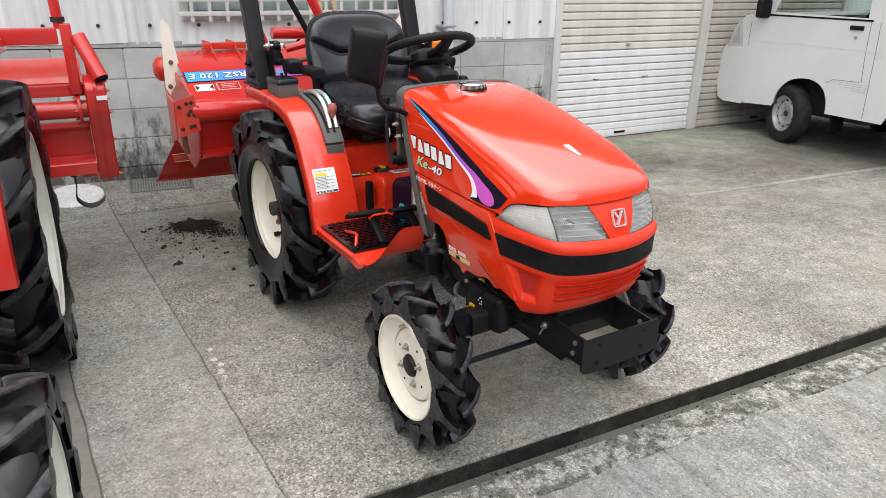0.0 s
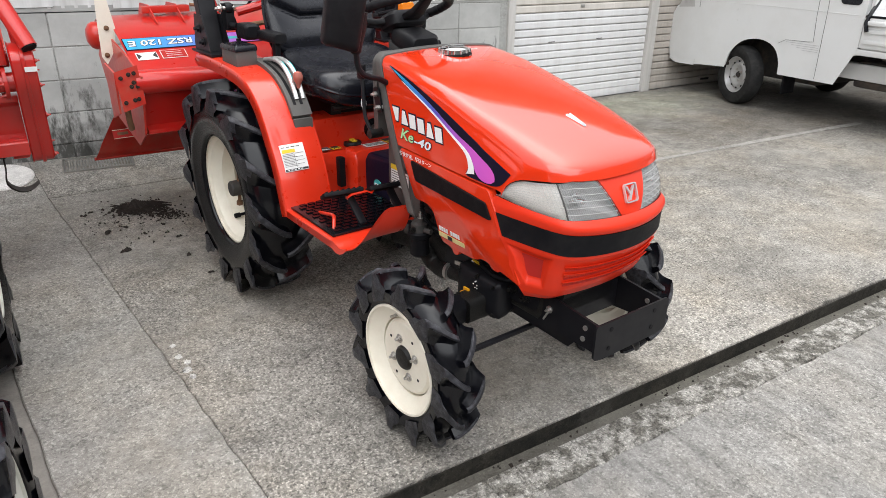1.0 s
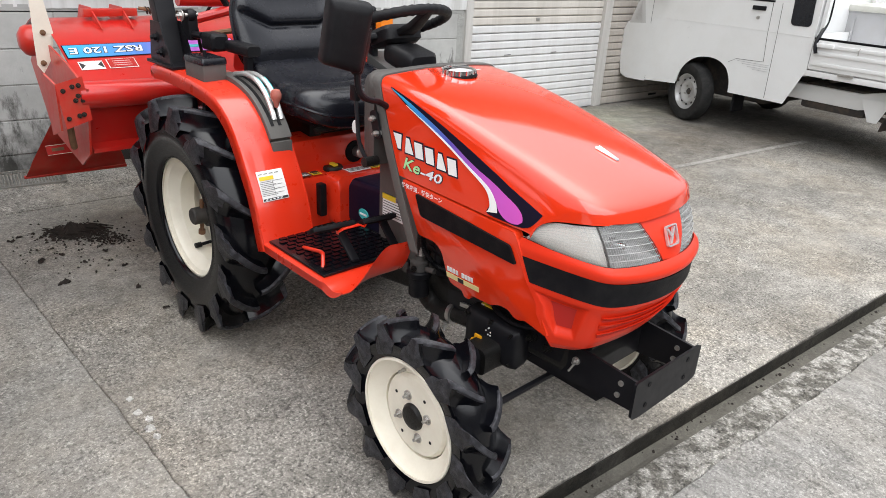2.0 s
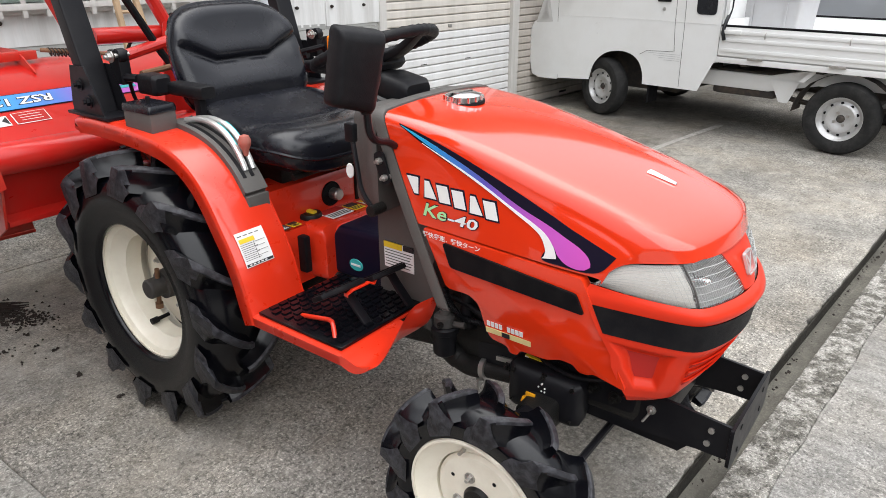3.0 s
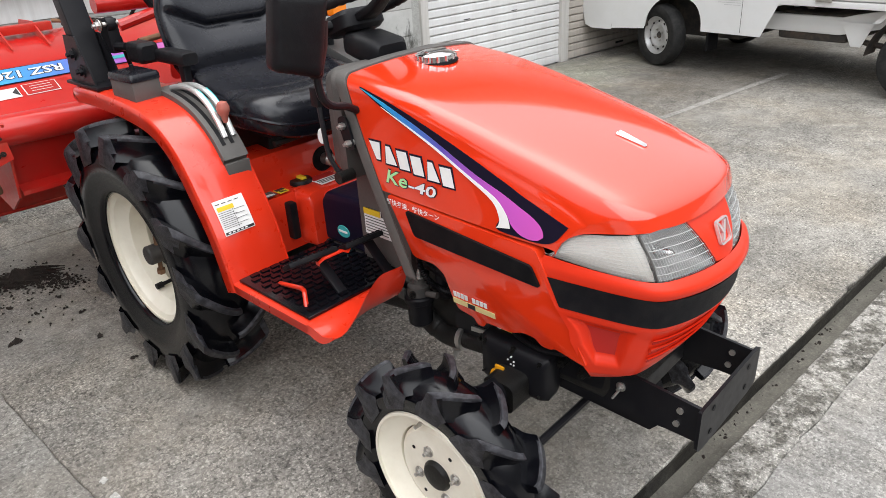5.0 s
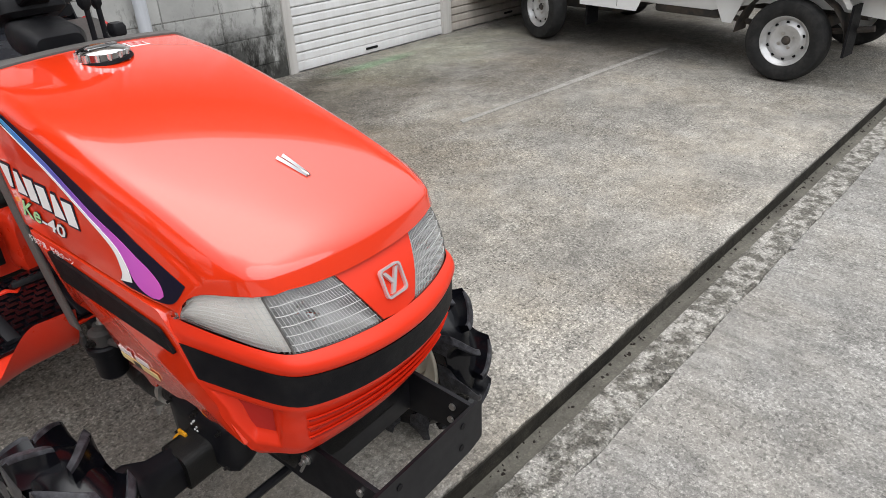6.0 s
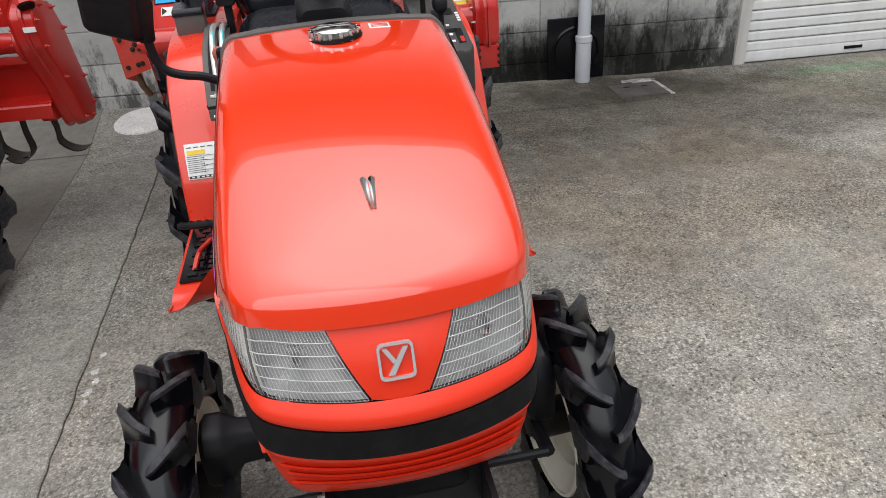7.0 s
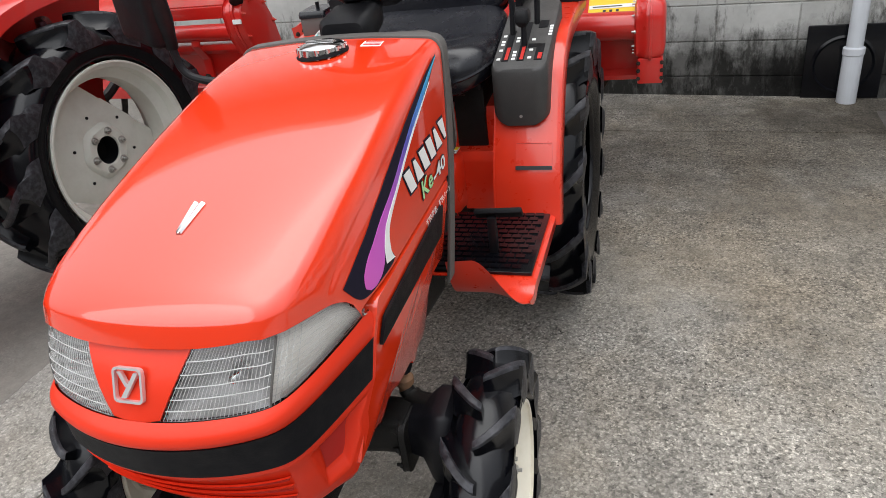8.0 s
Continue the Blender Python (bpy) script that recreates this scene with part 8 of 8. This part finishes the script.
for x0, x1 in ((XN, XN + 0.035), (XF - 0.035, XF)):
    part("cab_side", plate(B(), side, x0, x1), TRUCK, truck, "white painted cab side", bevel=0.012, segs=3)
    for pl in ([(0.40, 1.065), (0.30, 1.05), (-0.02, 1.66), (0.06, 1.72)], [(-0.62, 1.05), (-0.70, 1.05), (-0.70, 1.70), (-0.60, 1.70)], [(-0.93, 1.05), (-1.015, 1.05), (-0.97, 1.72), (-0.89, 1.72)]):
        part("pillar", plate(B(), pl, x0 + 0.006, x1), TRUCK, truck, bevel=0.008)
part("quarter_panel", plate(B(), [(-0.70, 1.05), (-0.94, 1.05), (-0.92, 1.70), (-0.70, 1.70)], XN + 0.012, XN + 0.035), TRUCK, truck)
part("roof", loft(B(), [[(a, y, b) for a, b in rounded(rect(XN, XF, z0, z1), 0.05)] for y, z0, z1 in ((0.06, 1.66, 1.72), (-0.2, 1.68, 1.80), (-0.85, 1.68, 1.80), (-0.99, 1.66, 1.74))]), TRUCK, truck, "white cab roof")
part("nose", loft(B(), [[(x, y + o, z) for y, z in ((0.708, 0.782), (0.648, 0.935), (0.57, 1.030), (0.40, 1.075), (0.30, 1.02), (0.40, 0.60), (0.66, 0.50))] for x, o in ((XN + 0.02, -0.01), (XN + 0.2, 0.05), (0.64, 0.07), (XF - 0.2, 0.05), (XF - 0.02, -0.01))]), TRUCK, truck, "white nose panel")
part("bumper", loft(B(), [[(x, y + o, z) for y, z in ((0.70, 0.275), (0.765, 0.30), (0.80, 0.45), (0.792, 0.70), (0.757, 0.765), (0.50, 0.765), (0.50, 0.28))] for x, o in ((XN - 0.004, -0.02), (XN + 0.10, 0.05), (0.64, 0.08), (XF - 0.10, 0.05), (XF + 0.004, -0.02))]), TRUCK, truck, "white plastic bumper", bevel=0.012)
hl = part("headlight", loft(B(), [[(x, y, z) for y, z in ((0.728, 0.772), (0.664, 0.945), (0.612, 0.985), (0.566, 0.785))] for x in (XN - 0.006, XN + 0.14)]), LAMP_GLASS, truck, "clear headlight", bevel=0.010)
for z0, z1, y0, y1 in ((0.80, 0.862, 0.600, 0.682), (0.875, 0.955, 0.618, 0.650)):
    part("lamp_reflector", loft(B(), [[(x, y, z) for y, z in ((y1, z0), (y1 - 0.022, z1), (y0 + 0.012, z1), (y0, z0))] for x in (XN - 0.0085, XN - 0.003)]), SILVER_WHEEL, hl, bevel=0.003)
part("door_crease", tube(B(), [(XN - 0.0005, 0.47, 0.835), (XN - 0.0005, -0.3, 0.842), (XN - 0.0005, -1.0, 0.835)], 0.0022, 6), TRUCK, truck)
part("underbody", box(B(), XN + 0.24, XF - 0.24, -0.62, 0.60, 0.24, 0.575), UNDER, truck, "dark underside of the cab", bevel=0.02)
part("windscreen", loft(B(), [[(x, y, z) for y, z in ((0.40, 1.08), (0.06, 1.68), (0.05, 1.675), (0.39, 1.075))] for x in (XN + 0.06, XF - 0.06)]), GLASS, truck, "windscreen glass")
for x in (XN + 0.022, XF - 0.026):
    part("door_glass", plate(B(), [(0.27, 1.05), (-0.62, 1.05), (-0.60, 1.68), (-0.02, 1.66)], x, x + 0.004), GLASS, truck, "side window glass")
part("window_seal", plate(B(), [(0.33, 1.052), (-0.66, 1.052), (-0.66, 1.066), (0.325, 1.066)], XN - 0.003, XN + 0.02), TRIM, truck)
part("quarter_window", plate(B(), rounded([(-0.825, 0.905), (-0.985, 0.905), (-0.955, 1.45), (-0.80, 1.45)], 0.035), XN - 0.004, XN + 0.004), VINYL, truck, "dark quarter window", bevel=0.002)
part("rear_wall", box(B(), XN + 0.02, XF - 0.02, -1.015, -0.985, 0.55, 1.15), TRUCK, truck)
part("rear_glass", box(B(), XN + 0.2, XF - 0.2, -0.98, -0.975, 1.15, 1.62), GLASS, truck)
part("cab_floor", box(B(), XN + 0.035, XF - 0.035, -0.98, 0.45, 0.58, 0.63), UNDER, truck)
part("bench_seat", loft(B(), [[(x, y, z) for y, z in ((-0.30, 0.63), (-0.28, 0.88), (-0.74, 0.90), (-0.88, 1.36), (-0.96, 1.34), (-0.90, 0.63))] for x in (XN + 0.1, XF - 0.1)]), COWL, truck, "grey cab seat", bevel=0.02)
part("dashboard", loft(B(), [[(x, y, z) for y, z in ((0.38, 1.04), (0.12, 1.06), (0.08, 0.95), (0.14, 0.75), (0.40, 0.75))] for x in (XN + 0.05, XF - 0.05)]), COWL, truck, bevel=0.015)
bm = B()
rings = []
M = pose(0.95, -0.02, 1.10, -40, 0, 0)
for k in range(40):
    a = 2 * math.pi * k / 40
    rings.append([M @ Vector(((0.17 + 0.013 * math.cos(b)) * math.cos(a), (0.17 + 0.013 * math.cos(b)) * math.sin(a), 0.013 * math.sin(b))) for b in (2 * math.pi * j / 8 for j in range(8))])
loft(bm, rings + [rings[0]], caps=False)
part("cab_steering_wheel", bm, PLASTIC, truck)
part("side_mirror", loft(B(), [[(XN - 0.02 - a * k, 0.335 + yy, 1.10 + b * k) for a, b in rounded(rect(-0.02, 0.10, -0.07, 0.09), 0.03)] for yy, k in ((-0.03, 0.9), (-0.02, 1.0), (0.03, 0.95), (0.05, 0.6))]), PLASTIC, truck, "black door mirror")
part("door_handle", box(B(), XN - 0.014, XN, -0.60, -0.485, 0.985, 1.018), PLASTIC, truck, "black door handle", bevel=0.006)
part("door_lock", cyl(B(), (XN - 0.006, -0.545, 0.93), (XN, -0.545, 0.93), 0.014, n=14), STEEL, truck)
for pts in ([(0.500, 1.0), (0.500, 0.72), (0.470, 0.29)], [(-0.648, 1.05), (-0.655, 0.80), (-0.672, 0.612), (-0.63, 0.606), (-0.43, 0.600), (-0.365, 0.565)], [(-0.725, 1.05), (-0.735, 0.80), (-0.745, 0.34)]):
    part("panel_gap", tube(B(), [(XN - 0.0012, a, b) for a, b in pts], 0.0016, 6), COWL, truck)
for k in range(4):
    part("vent_slit", box(B(), XN - 0.002, XN + 0.002, -0.725, -0.44 - 0.05 * k, 0.585 - 0.016 * k, 0.5872 - 0.016 * k), TUB, truck)
part("arch_liner", loft(B(), [[(x, a, b) for a, b in arch] for x in (XN + 0.03, 0.30)], closed=False), UNDER, truck, "black wheel arch liner")
part("mud_flap", box(B(), -0.05, 0.10, -0.47, -0.455, 0.17, 0.42), TRIM, truck, "black mud flap")
part("mud_flap", box(B(), -0.05, 0.10, -2.33, -2.315, 0.20, 0.50), TRIM, truck, "black mud flap")
part("front_axle_beam", cyl(B(), (0.0, 0.0, 0.264), (1.28, 0.0, 0.264), 0.03, n=10), UNDER, truck)
part("rear_axle_beam", cyl(B(), (0.0, -1.97, 0.264), (1.28, -1.97, 0.264), 0.045, n=12), UNDER, truck)
# load bed
part("bed_floor", box(B(), XN + 0.02, XF - 0.02, -2.70, -1.04, 0.585, 0.625), TRUCK, truck, "white steel load bed floor", bevel=0.004)
for x0, x1, sgn in ((XN - 0.005, XN + 0.025, -1), (XF - 0.025, XF + 0.005, 1)):
    g = part("side_gate", box(B(), x0, x1, -2.69, -1.035, 0.612, 0.825), TRUCK, truck, "white drop side of the load bed", bevel=0.006)
    xs = x0 if sgn < 0 else x1
    for z in (0.66, 0.735, 0.79):
        part("gate_rib", box(B(), min(xs, xs + sgn * 0.008), max(xs, xs + sgn * 0.008), -2.66, -1.06, z - 0.016, z + 0.010), TRUCK, g, bevel=0.005)
    part("gate_seal", box(B(), x0, x1, -2.69, -1.035, 0.826, 0.840), TRIM, g, bevel=0.004)
    for y in (-1.38, -1.95, -2.45):
        part("gate_hook", tube(B(), [(xs + sgn * 0.004, y, 0.80), (xs + sgn * 0.016, y, 0.79), (xs + sgn * 0.014, y, 0.755)], 0.004, 6), STEEL, g)
    for y in (-1.33, -1.90):
        part("gate_hinge", box(B(), min(xs, xs + sgn * 0.014), max(xs, xs + sgn * 0.014), y - 0.055, y + 0.055, 0.596, 0.616), STEEL, g, bevel=0.004)
    part("gate_latch", box(B(), min(xs, xs + sgn * 0.02), max(xs, xs + sgn * 0.02), -1.20, -1.05, 0.775, 0.805), TRUCK, g, "white latch lever", bevel=0.006)
part("tail_gate", box(B(), XN + 0.02, XF - 0.02, -2.715, -2.69, 0.62, 0.84), TRUCK, truck, bevel=0.006)
part("head_frame", box(B(), XN + 0.02, XF - 0.02, -1.06, -1.03, 0.62, 0.87), TRUCK, truck, bevel=0.006)
for x in (XN + 0.06, 0.64, XF - 0.06):
    part("guard_post", box(B(), x - 0.02, x + 0.02, -1.06, -1.03, 0.87, 1.55), TRUCK, truck, bevel=0.004)
part("guard_bar", box(B(), XN + 0.03, XF - 0.03, -1.06, -1.03, 1.52, 1.56), TRUCK, truck, bevel=0.004)
part("bed_sill", box(B(), XN, XN + 0.05, -2.68, -1.02, 0.560, 0.604), TRUCK, truck, bevel=0.006)
for x in (0.12, 1.02):
    part("chassis_rail", loft(B(), [[(x + a, y, z + b) for a, b in rect(-0.04, 0.04, -0.06, 0.06)] for y, z in ((-0.55, 0.42), (-1.40, 0.42), (-1.75, 0.50), (-2.2, 0.50), (-2.68, 0.46))]), TRUCK, truck, "white chassis rail", bevel=0.006)
part("spring_hanger", plate(B(), [(-1.42, 0.45), (-1.62, 0.45), (-1.56, 0.30), (-1.50, 0.30)], 0.06, 0.075), TRUCK, truck, bevel=0.004)
part("leaf_spring", tube(B(), curve_pts([(0.10, -1.53, 0.33), (0.10, -1.97, 0.29), (0.10, -2.42, 0.36)]), 0.02, 6), UNDER, truck)
for y0, y1 in ((-1.66, -1.78), (-2.30, -2.20)):
    part("bed_stay", loft(B(), [[(0.0 + a, y + b, z) for a, b in rect(-0.012, 0.012, -0.02, 0.02)] for y, z in ((y0, 0.47), (y1, 0.60))]), TRUCK, truck, "white bed stay")
part("wheel_guard", loft(B(), [[(x, -1.97 + 0.34 * math.cos(a), 0.26 + 0.30 * math.sin(a)) for a in (math.pi * k / 12 for k in range(13))] for x in (-0.04, 0.14)], closed=False), UNDER, truck)
part("fuel_tank", box(B(), 0.10, 0.60, -1.45, -0.95, 0.30, 0.50), UNDER, truck, "dark fuel tank", bevel=0.03)
part("exhaust", cyl(B(), (0.75, -2.2, 0.33), (0.75, -0.4, 0.33), 0.05, n=12), UNDER, truck)
for k in range(3):
    part("bed_cross_member", box(B(), XN + 0.05, XF - 0.05, -1.25 - 0.55 * k, -1.20 - 0.55 * k, 0.54, 0.585), UNDER, truck)
KM = pose(KX, KY, 0, 0, 0, KYAW)
tub = empty("storage_tub", KM @ pose(0.55, -1.20, 0.625), "grey plastic storage tub with pale lid on the truck bed", "storage tub")
part("tub", loft(B(), [[(a * k, b * k, z) for a, b in rounded(rect(-0.20, 0.20, -0.24, 0.24), 0.03)] for k, z in ((0.90, 0.0), (0.98, 0.38), (1.02, 0.39), (1.02, 0.405))]), TUB, tub)
for s in (-1, 1):
    part("tub_rib", box(B(), -0.205, -0.198, s * 0.13 - 0.006, s * 0.13 + 0.006, 0.05, 0.36), TUB, tub)
part("lid", loft(B(), [[(a * k, b * k, z) for a, b in rounded(rect(-0.215, 0.215, -0.255, 0.255), 0.03)] for k, z in ((1.0, 0.40), (1.02, 0.415), (1.0, 0.44), (0.9, 0.455))]), WHITE_RIM, tub, "paler lid")
strap = empty("strap", KM @ pose(0, -1.05, 0.84), "black rubber strap hanging over the bed side", "strap")
part("band", tube(B(), curve_pts([(0.05, 0.02, 0.30), (0.02, 0.0, 0.12), (-0.06, -0.01, 0.02), (-0.095, -0.012, -0.05), (-0.098, -0.03, -0.11)]), 0.014, 8), RUBBER, strap)

# a second car beyond the truck
car = empty("silver_car", pose(8.9, 3.0, 0, 0, 0, -4), "silver passenger car parked beyond the pickup", "car")
prof = [(-2.0, 0.25), (-2.05, 0.6), (-1.9, 0.86), (-1.2, 0.93), (1.0, 0.95), (1.85, 0.90), (2.0, 0.6), (1.95, 0.25)]
part("body", loft(B(), [[(x, a * k, b) for a, b in prof] for x, k in ((-0.75, 0.98), (-0.72, 1.0), (0.72, 1.0), (0.75, 0.98))]), SILVER, car, "silver car body", bevel=0.02)
part("cabin", loft(B(), [[(x * k, a, b) for a, b in ((-1.1, 0.93), (-0.5, 1.42), (0.75, 1.45), (1.35, 0.93))] for x, k in ((-0.70, 1.0), (0.70, 1.0))]), VINYL, car, "dark car windows", bevel=0.04)
part("roof", loft(B(), [[(x, a, b) for a, b in ((-0.55, 1.42), (-0.4, 1.47), (0.65, 1.49), (0.80, 1.44))] for x in (-0.66, 0.66)]), SILVER, car, bevel=0.02)
for y in (0.15,):
    part("pillar", plate(B(), [(y - 0.03, 0.93), (y + 0.05, 0.93), (y + 0.05, 1.45), (y - 0.02, 1.45)], -0.712, -0.70), SILVER, car)
part("door_mirror", box(B(), -0.90, -0.74, -0.75, -0.62, 0.95, 1.07), PLASTIC, car, "dark door mirror", bevel=0.03)
part("side_moulding", box(B(), -0.765, -0.75, -1.2, 1.2, 0.62, 0.66), TRIM, car, bevel=0.005)
for y in (-1.3, 1.3):
    w = new("wheel")
    w.parent, w.matrix_local = car, pose(-0.66, y, 0.29)
    part("tyre", lathe(B(), [(0.19, -0.08), (0.27, -0.09), (0.29, -0.06), (0.29, 0.06), (0.27, 0.09), (0.19, 0.08)], 32), RUBBER, w)
    part("rim", lathe(B(), [(0.0001, -0.06), (0.12, -0.07), (0.19, -0.08), (0.19, 0.05)], 32), SILVER_WHEEL, w)
    w = new("wheel")
    w.parent, w.matrix_local = car, pose(0.66, y, 0.29)
    part("tyre", lathe(B(), [(0.19, -0.08), (0.27, -0.09), (0.29, -0.06), (0.29, 0.06), (0.27, 0.09), (0.19, 0.08)], 32), RUBBER, w)

# ---- loose soil and grit on the yard ----
random.seed(11)
bm = B()


def clod(bm, x, y, r, z=0.004):
    vs = []
    k = 5
    top = bm.verts.new((x + random.uniform(-r, r) * 0.3, y + random.uniform(-r, r) * 0.3, z + r * random.uniform(0.5, 0.9)))
    for i in range(k):
        a = 2 * math.pi * i / k + random.uniform(-0.4, 0.4)
        q = r * random.uniform(0.6, 1.2)
        vs.append(bm.verts.new((x + q * math.cos(a), y + q * math.sin(a), z - 0.002)))
    for i in range(k):
        face(bm, (vs[i], vs[(i + 1) % k], top))


for _ in range(900):
    a, d = random.uniform(0, 2 * math.pi), abs(random.gauss(0, 1))
    x, y = 0.93 + 0.058 * d * math.cos(a), 4.07 + 0.045 * d * math.sin(a)
    clod(bm, x, y, random.uniform(0.005, 0.016) * (1.6 if d < 0.7 else 0.8), 0.004 + max(0, 0.036 * (1 - d)))
for _ in range(420):
    q = random.random()
    clod(bm, lerp(0.95, 1.10, q) + random.gauss(0, 0.03), lerp(4.05, 3.86, q) + random.gauss(0, 0.04), random.uniform(0.002, 0.008))
for _ in range(130):
    a, d = random.uniform(0, 2 * math.pi), random.random() ** 0.7
    clod(bm, 0.93 + 0.30 * d * math.cos(a), 3.92 + 0.40 * d * math.sin(a), random.uniform(0.002, 0.007))
for x, y, r in ((0.797, 3.535, 0.022), (0.756, 3.80, 0.020), (0.68, 4.10, 0.014), (0.72, 4.12, 0.013), (0.84, 3.83, 0.014), (1.0, 3.78, 0.012), (0.90, 3.70, 0.010), (1.02, 3.35, 0.016), (1.06, 3.12, 0.013), (1.03, 3.58, 0.012)):
    for _ in range(6):
        clod(bm, x + random.gauss(0, r * 0.5), y + random.gauss(0, r * 0.5), r * random.uniform(0.4, 0.8))
for k in range(90):
    a = random.uniform(-1.2, 0.9)
    x, y = 0.90 + random.gauss(0, 0.05), 4.08 + random.gauss(0, 0.025)
    d = Vector((math.cos(a), -abs(math.sin(a)) * 0.8, 0)) * random.uniform(0.05, 0.17)
    tube(bm, [(x, y, 0.012 + random.random() * 0.02), (x + d.x * 0.5, y + d.y * 0.5, 0.018), (x + d.x, y + d.y, 0.004)], 0.0022, 4)
tagged(part("soil", bm, SOIL, smooth=False), "small heap of dark crumbled soil and grit", "soil", kind="stuff")
bm = B()
for _ in range(420):
    clod(bm, random.uniform(1.5, 5.2), random.uniform(1.75, 4.6), random.uniform(0.0015, 0.0045), 0.001)
for _ in range(260):
    clod(bm, random.uniform(-0.5, 6.0), EDGE - random.uniform(0.005, 0.03), random.uniform(0.004, 0.012), -0.064)
for _ in range(260):
    clod(bm, random.uniform(-0.5, 6.0), EDGE - 0.225 + random.uniform(-0.02, 0.02), random.uniform(0.003, 0.010), -0.024)
tagged(part("grit", bm, SOIL, smooth=False), "scattered dark grit and crumbs of dirt", "grit", kind="stuff")


# pale dabs of spilt cement beside the seam
random.seed(21)
bm = B()
for x, y, r in ((0.793, 2.605, 0.010), (0.796, 2.525, 0.012), (0.812, 2.475, 0.011), (0.800, 2.428, 0.014), (0.808, 2.385, 0.010)):
    rim = [(x + r * random.uniform(0.6, 1.25) * math.cos(k * math.pi / 7), y + 1.5 * r * random.uniform(0.6, 1.25) * math.sin(k * math.pi / 7)) for k in range(14)]
    plate(bm, rim, 0.0, 0.0018, axis="z")
tagged(part("cement_splash", bm, MORTAR, smooth=False), "pale dabs of spilt cement on the yard", "splash", kind="stuff")


# ---- blocks of the long wall ----
BL = box(B(), 0.0, BLOCK_W - 0.007, -0.003, 0.10, 0.0, BLOCK_H - 0.007)
first = part("block", BL, BLOCK, wall, bevel=0.002, segs=1, smooth=False)
block_mesh = first.data
half_mesh = part("block", box(B(), 0.0, BLOCK_W / 2 - 0.007, -0.003, 0.10, 0.0, BLOCK_H - 0.007), BLOCK, wall, bevel=0.002, segs=1, smooth=False)
courses = [-0.062, 0.125, 0.312, 0.499, 0.686]
x_left = -3.19
made = 0
for r, z in enumerate(courses):
    x = x_left
    while x < 3.95:
        w = BLOCK_W
        if x + w > 3.97:
            w = BLOCK_W / 2
            if x + w > 3.97:
                break
        me = block_mesh if w == BLOCK_W else half_mesh.data
        ob = first if made == 0 else bpy.data.objects.new("block", me)
        if made:
            scene.collection.objects.link(ob)
            ob.parent = wall
        ob.location, ob.rotation_euler = (x, WALL + random.uniform(-0.001, 0.001), z + 0.014 * (3.3 - x)), (0, math.atan(0.014), 0)
        made += 1
        x += w
bpy.data.objects.remove(half_mesh)
part("wall_cap", plate(B(), [(-6, 0.873 + 0.014 * 9.3), (3.96, 0.864), (3.96, 0.896), (-6, 0.905 + 0.014 * 9.3)], WALL - 0.002, WALL + 0.10, axis="y"), BLOCK, wall, smooth=False)
part("wall_fill", box(B(), -6, x_left - 0.005, WALL - 0.004, WALL + 0.10, -0.06, 0.873), BLOCK, wall, smooth=False)
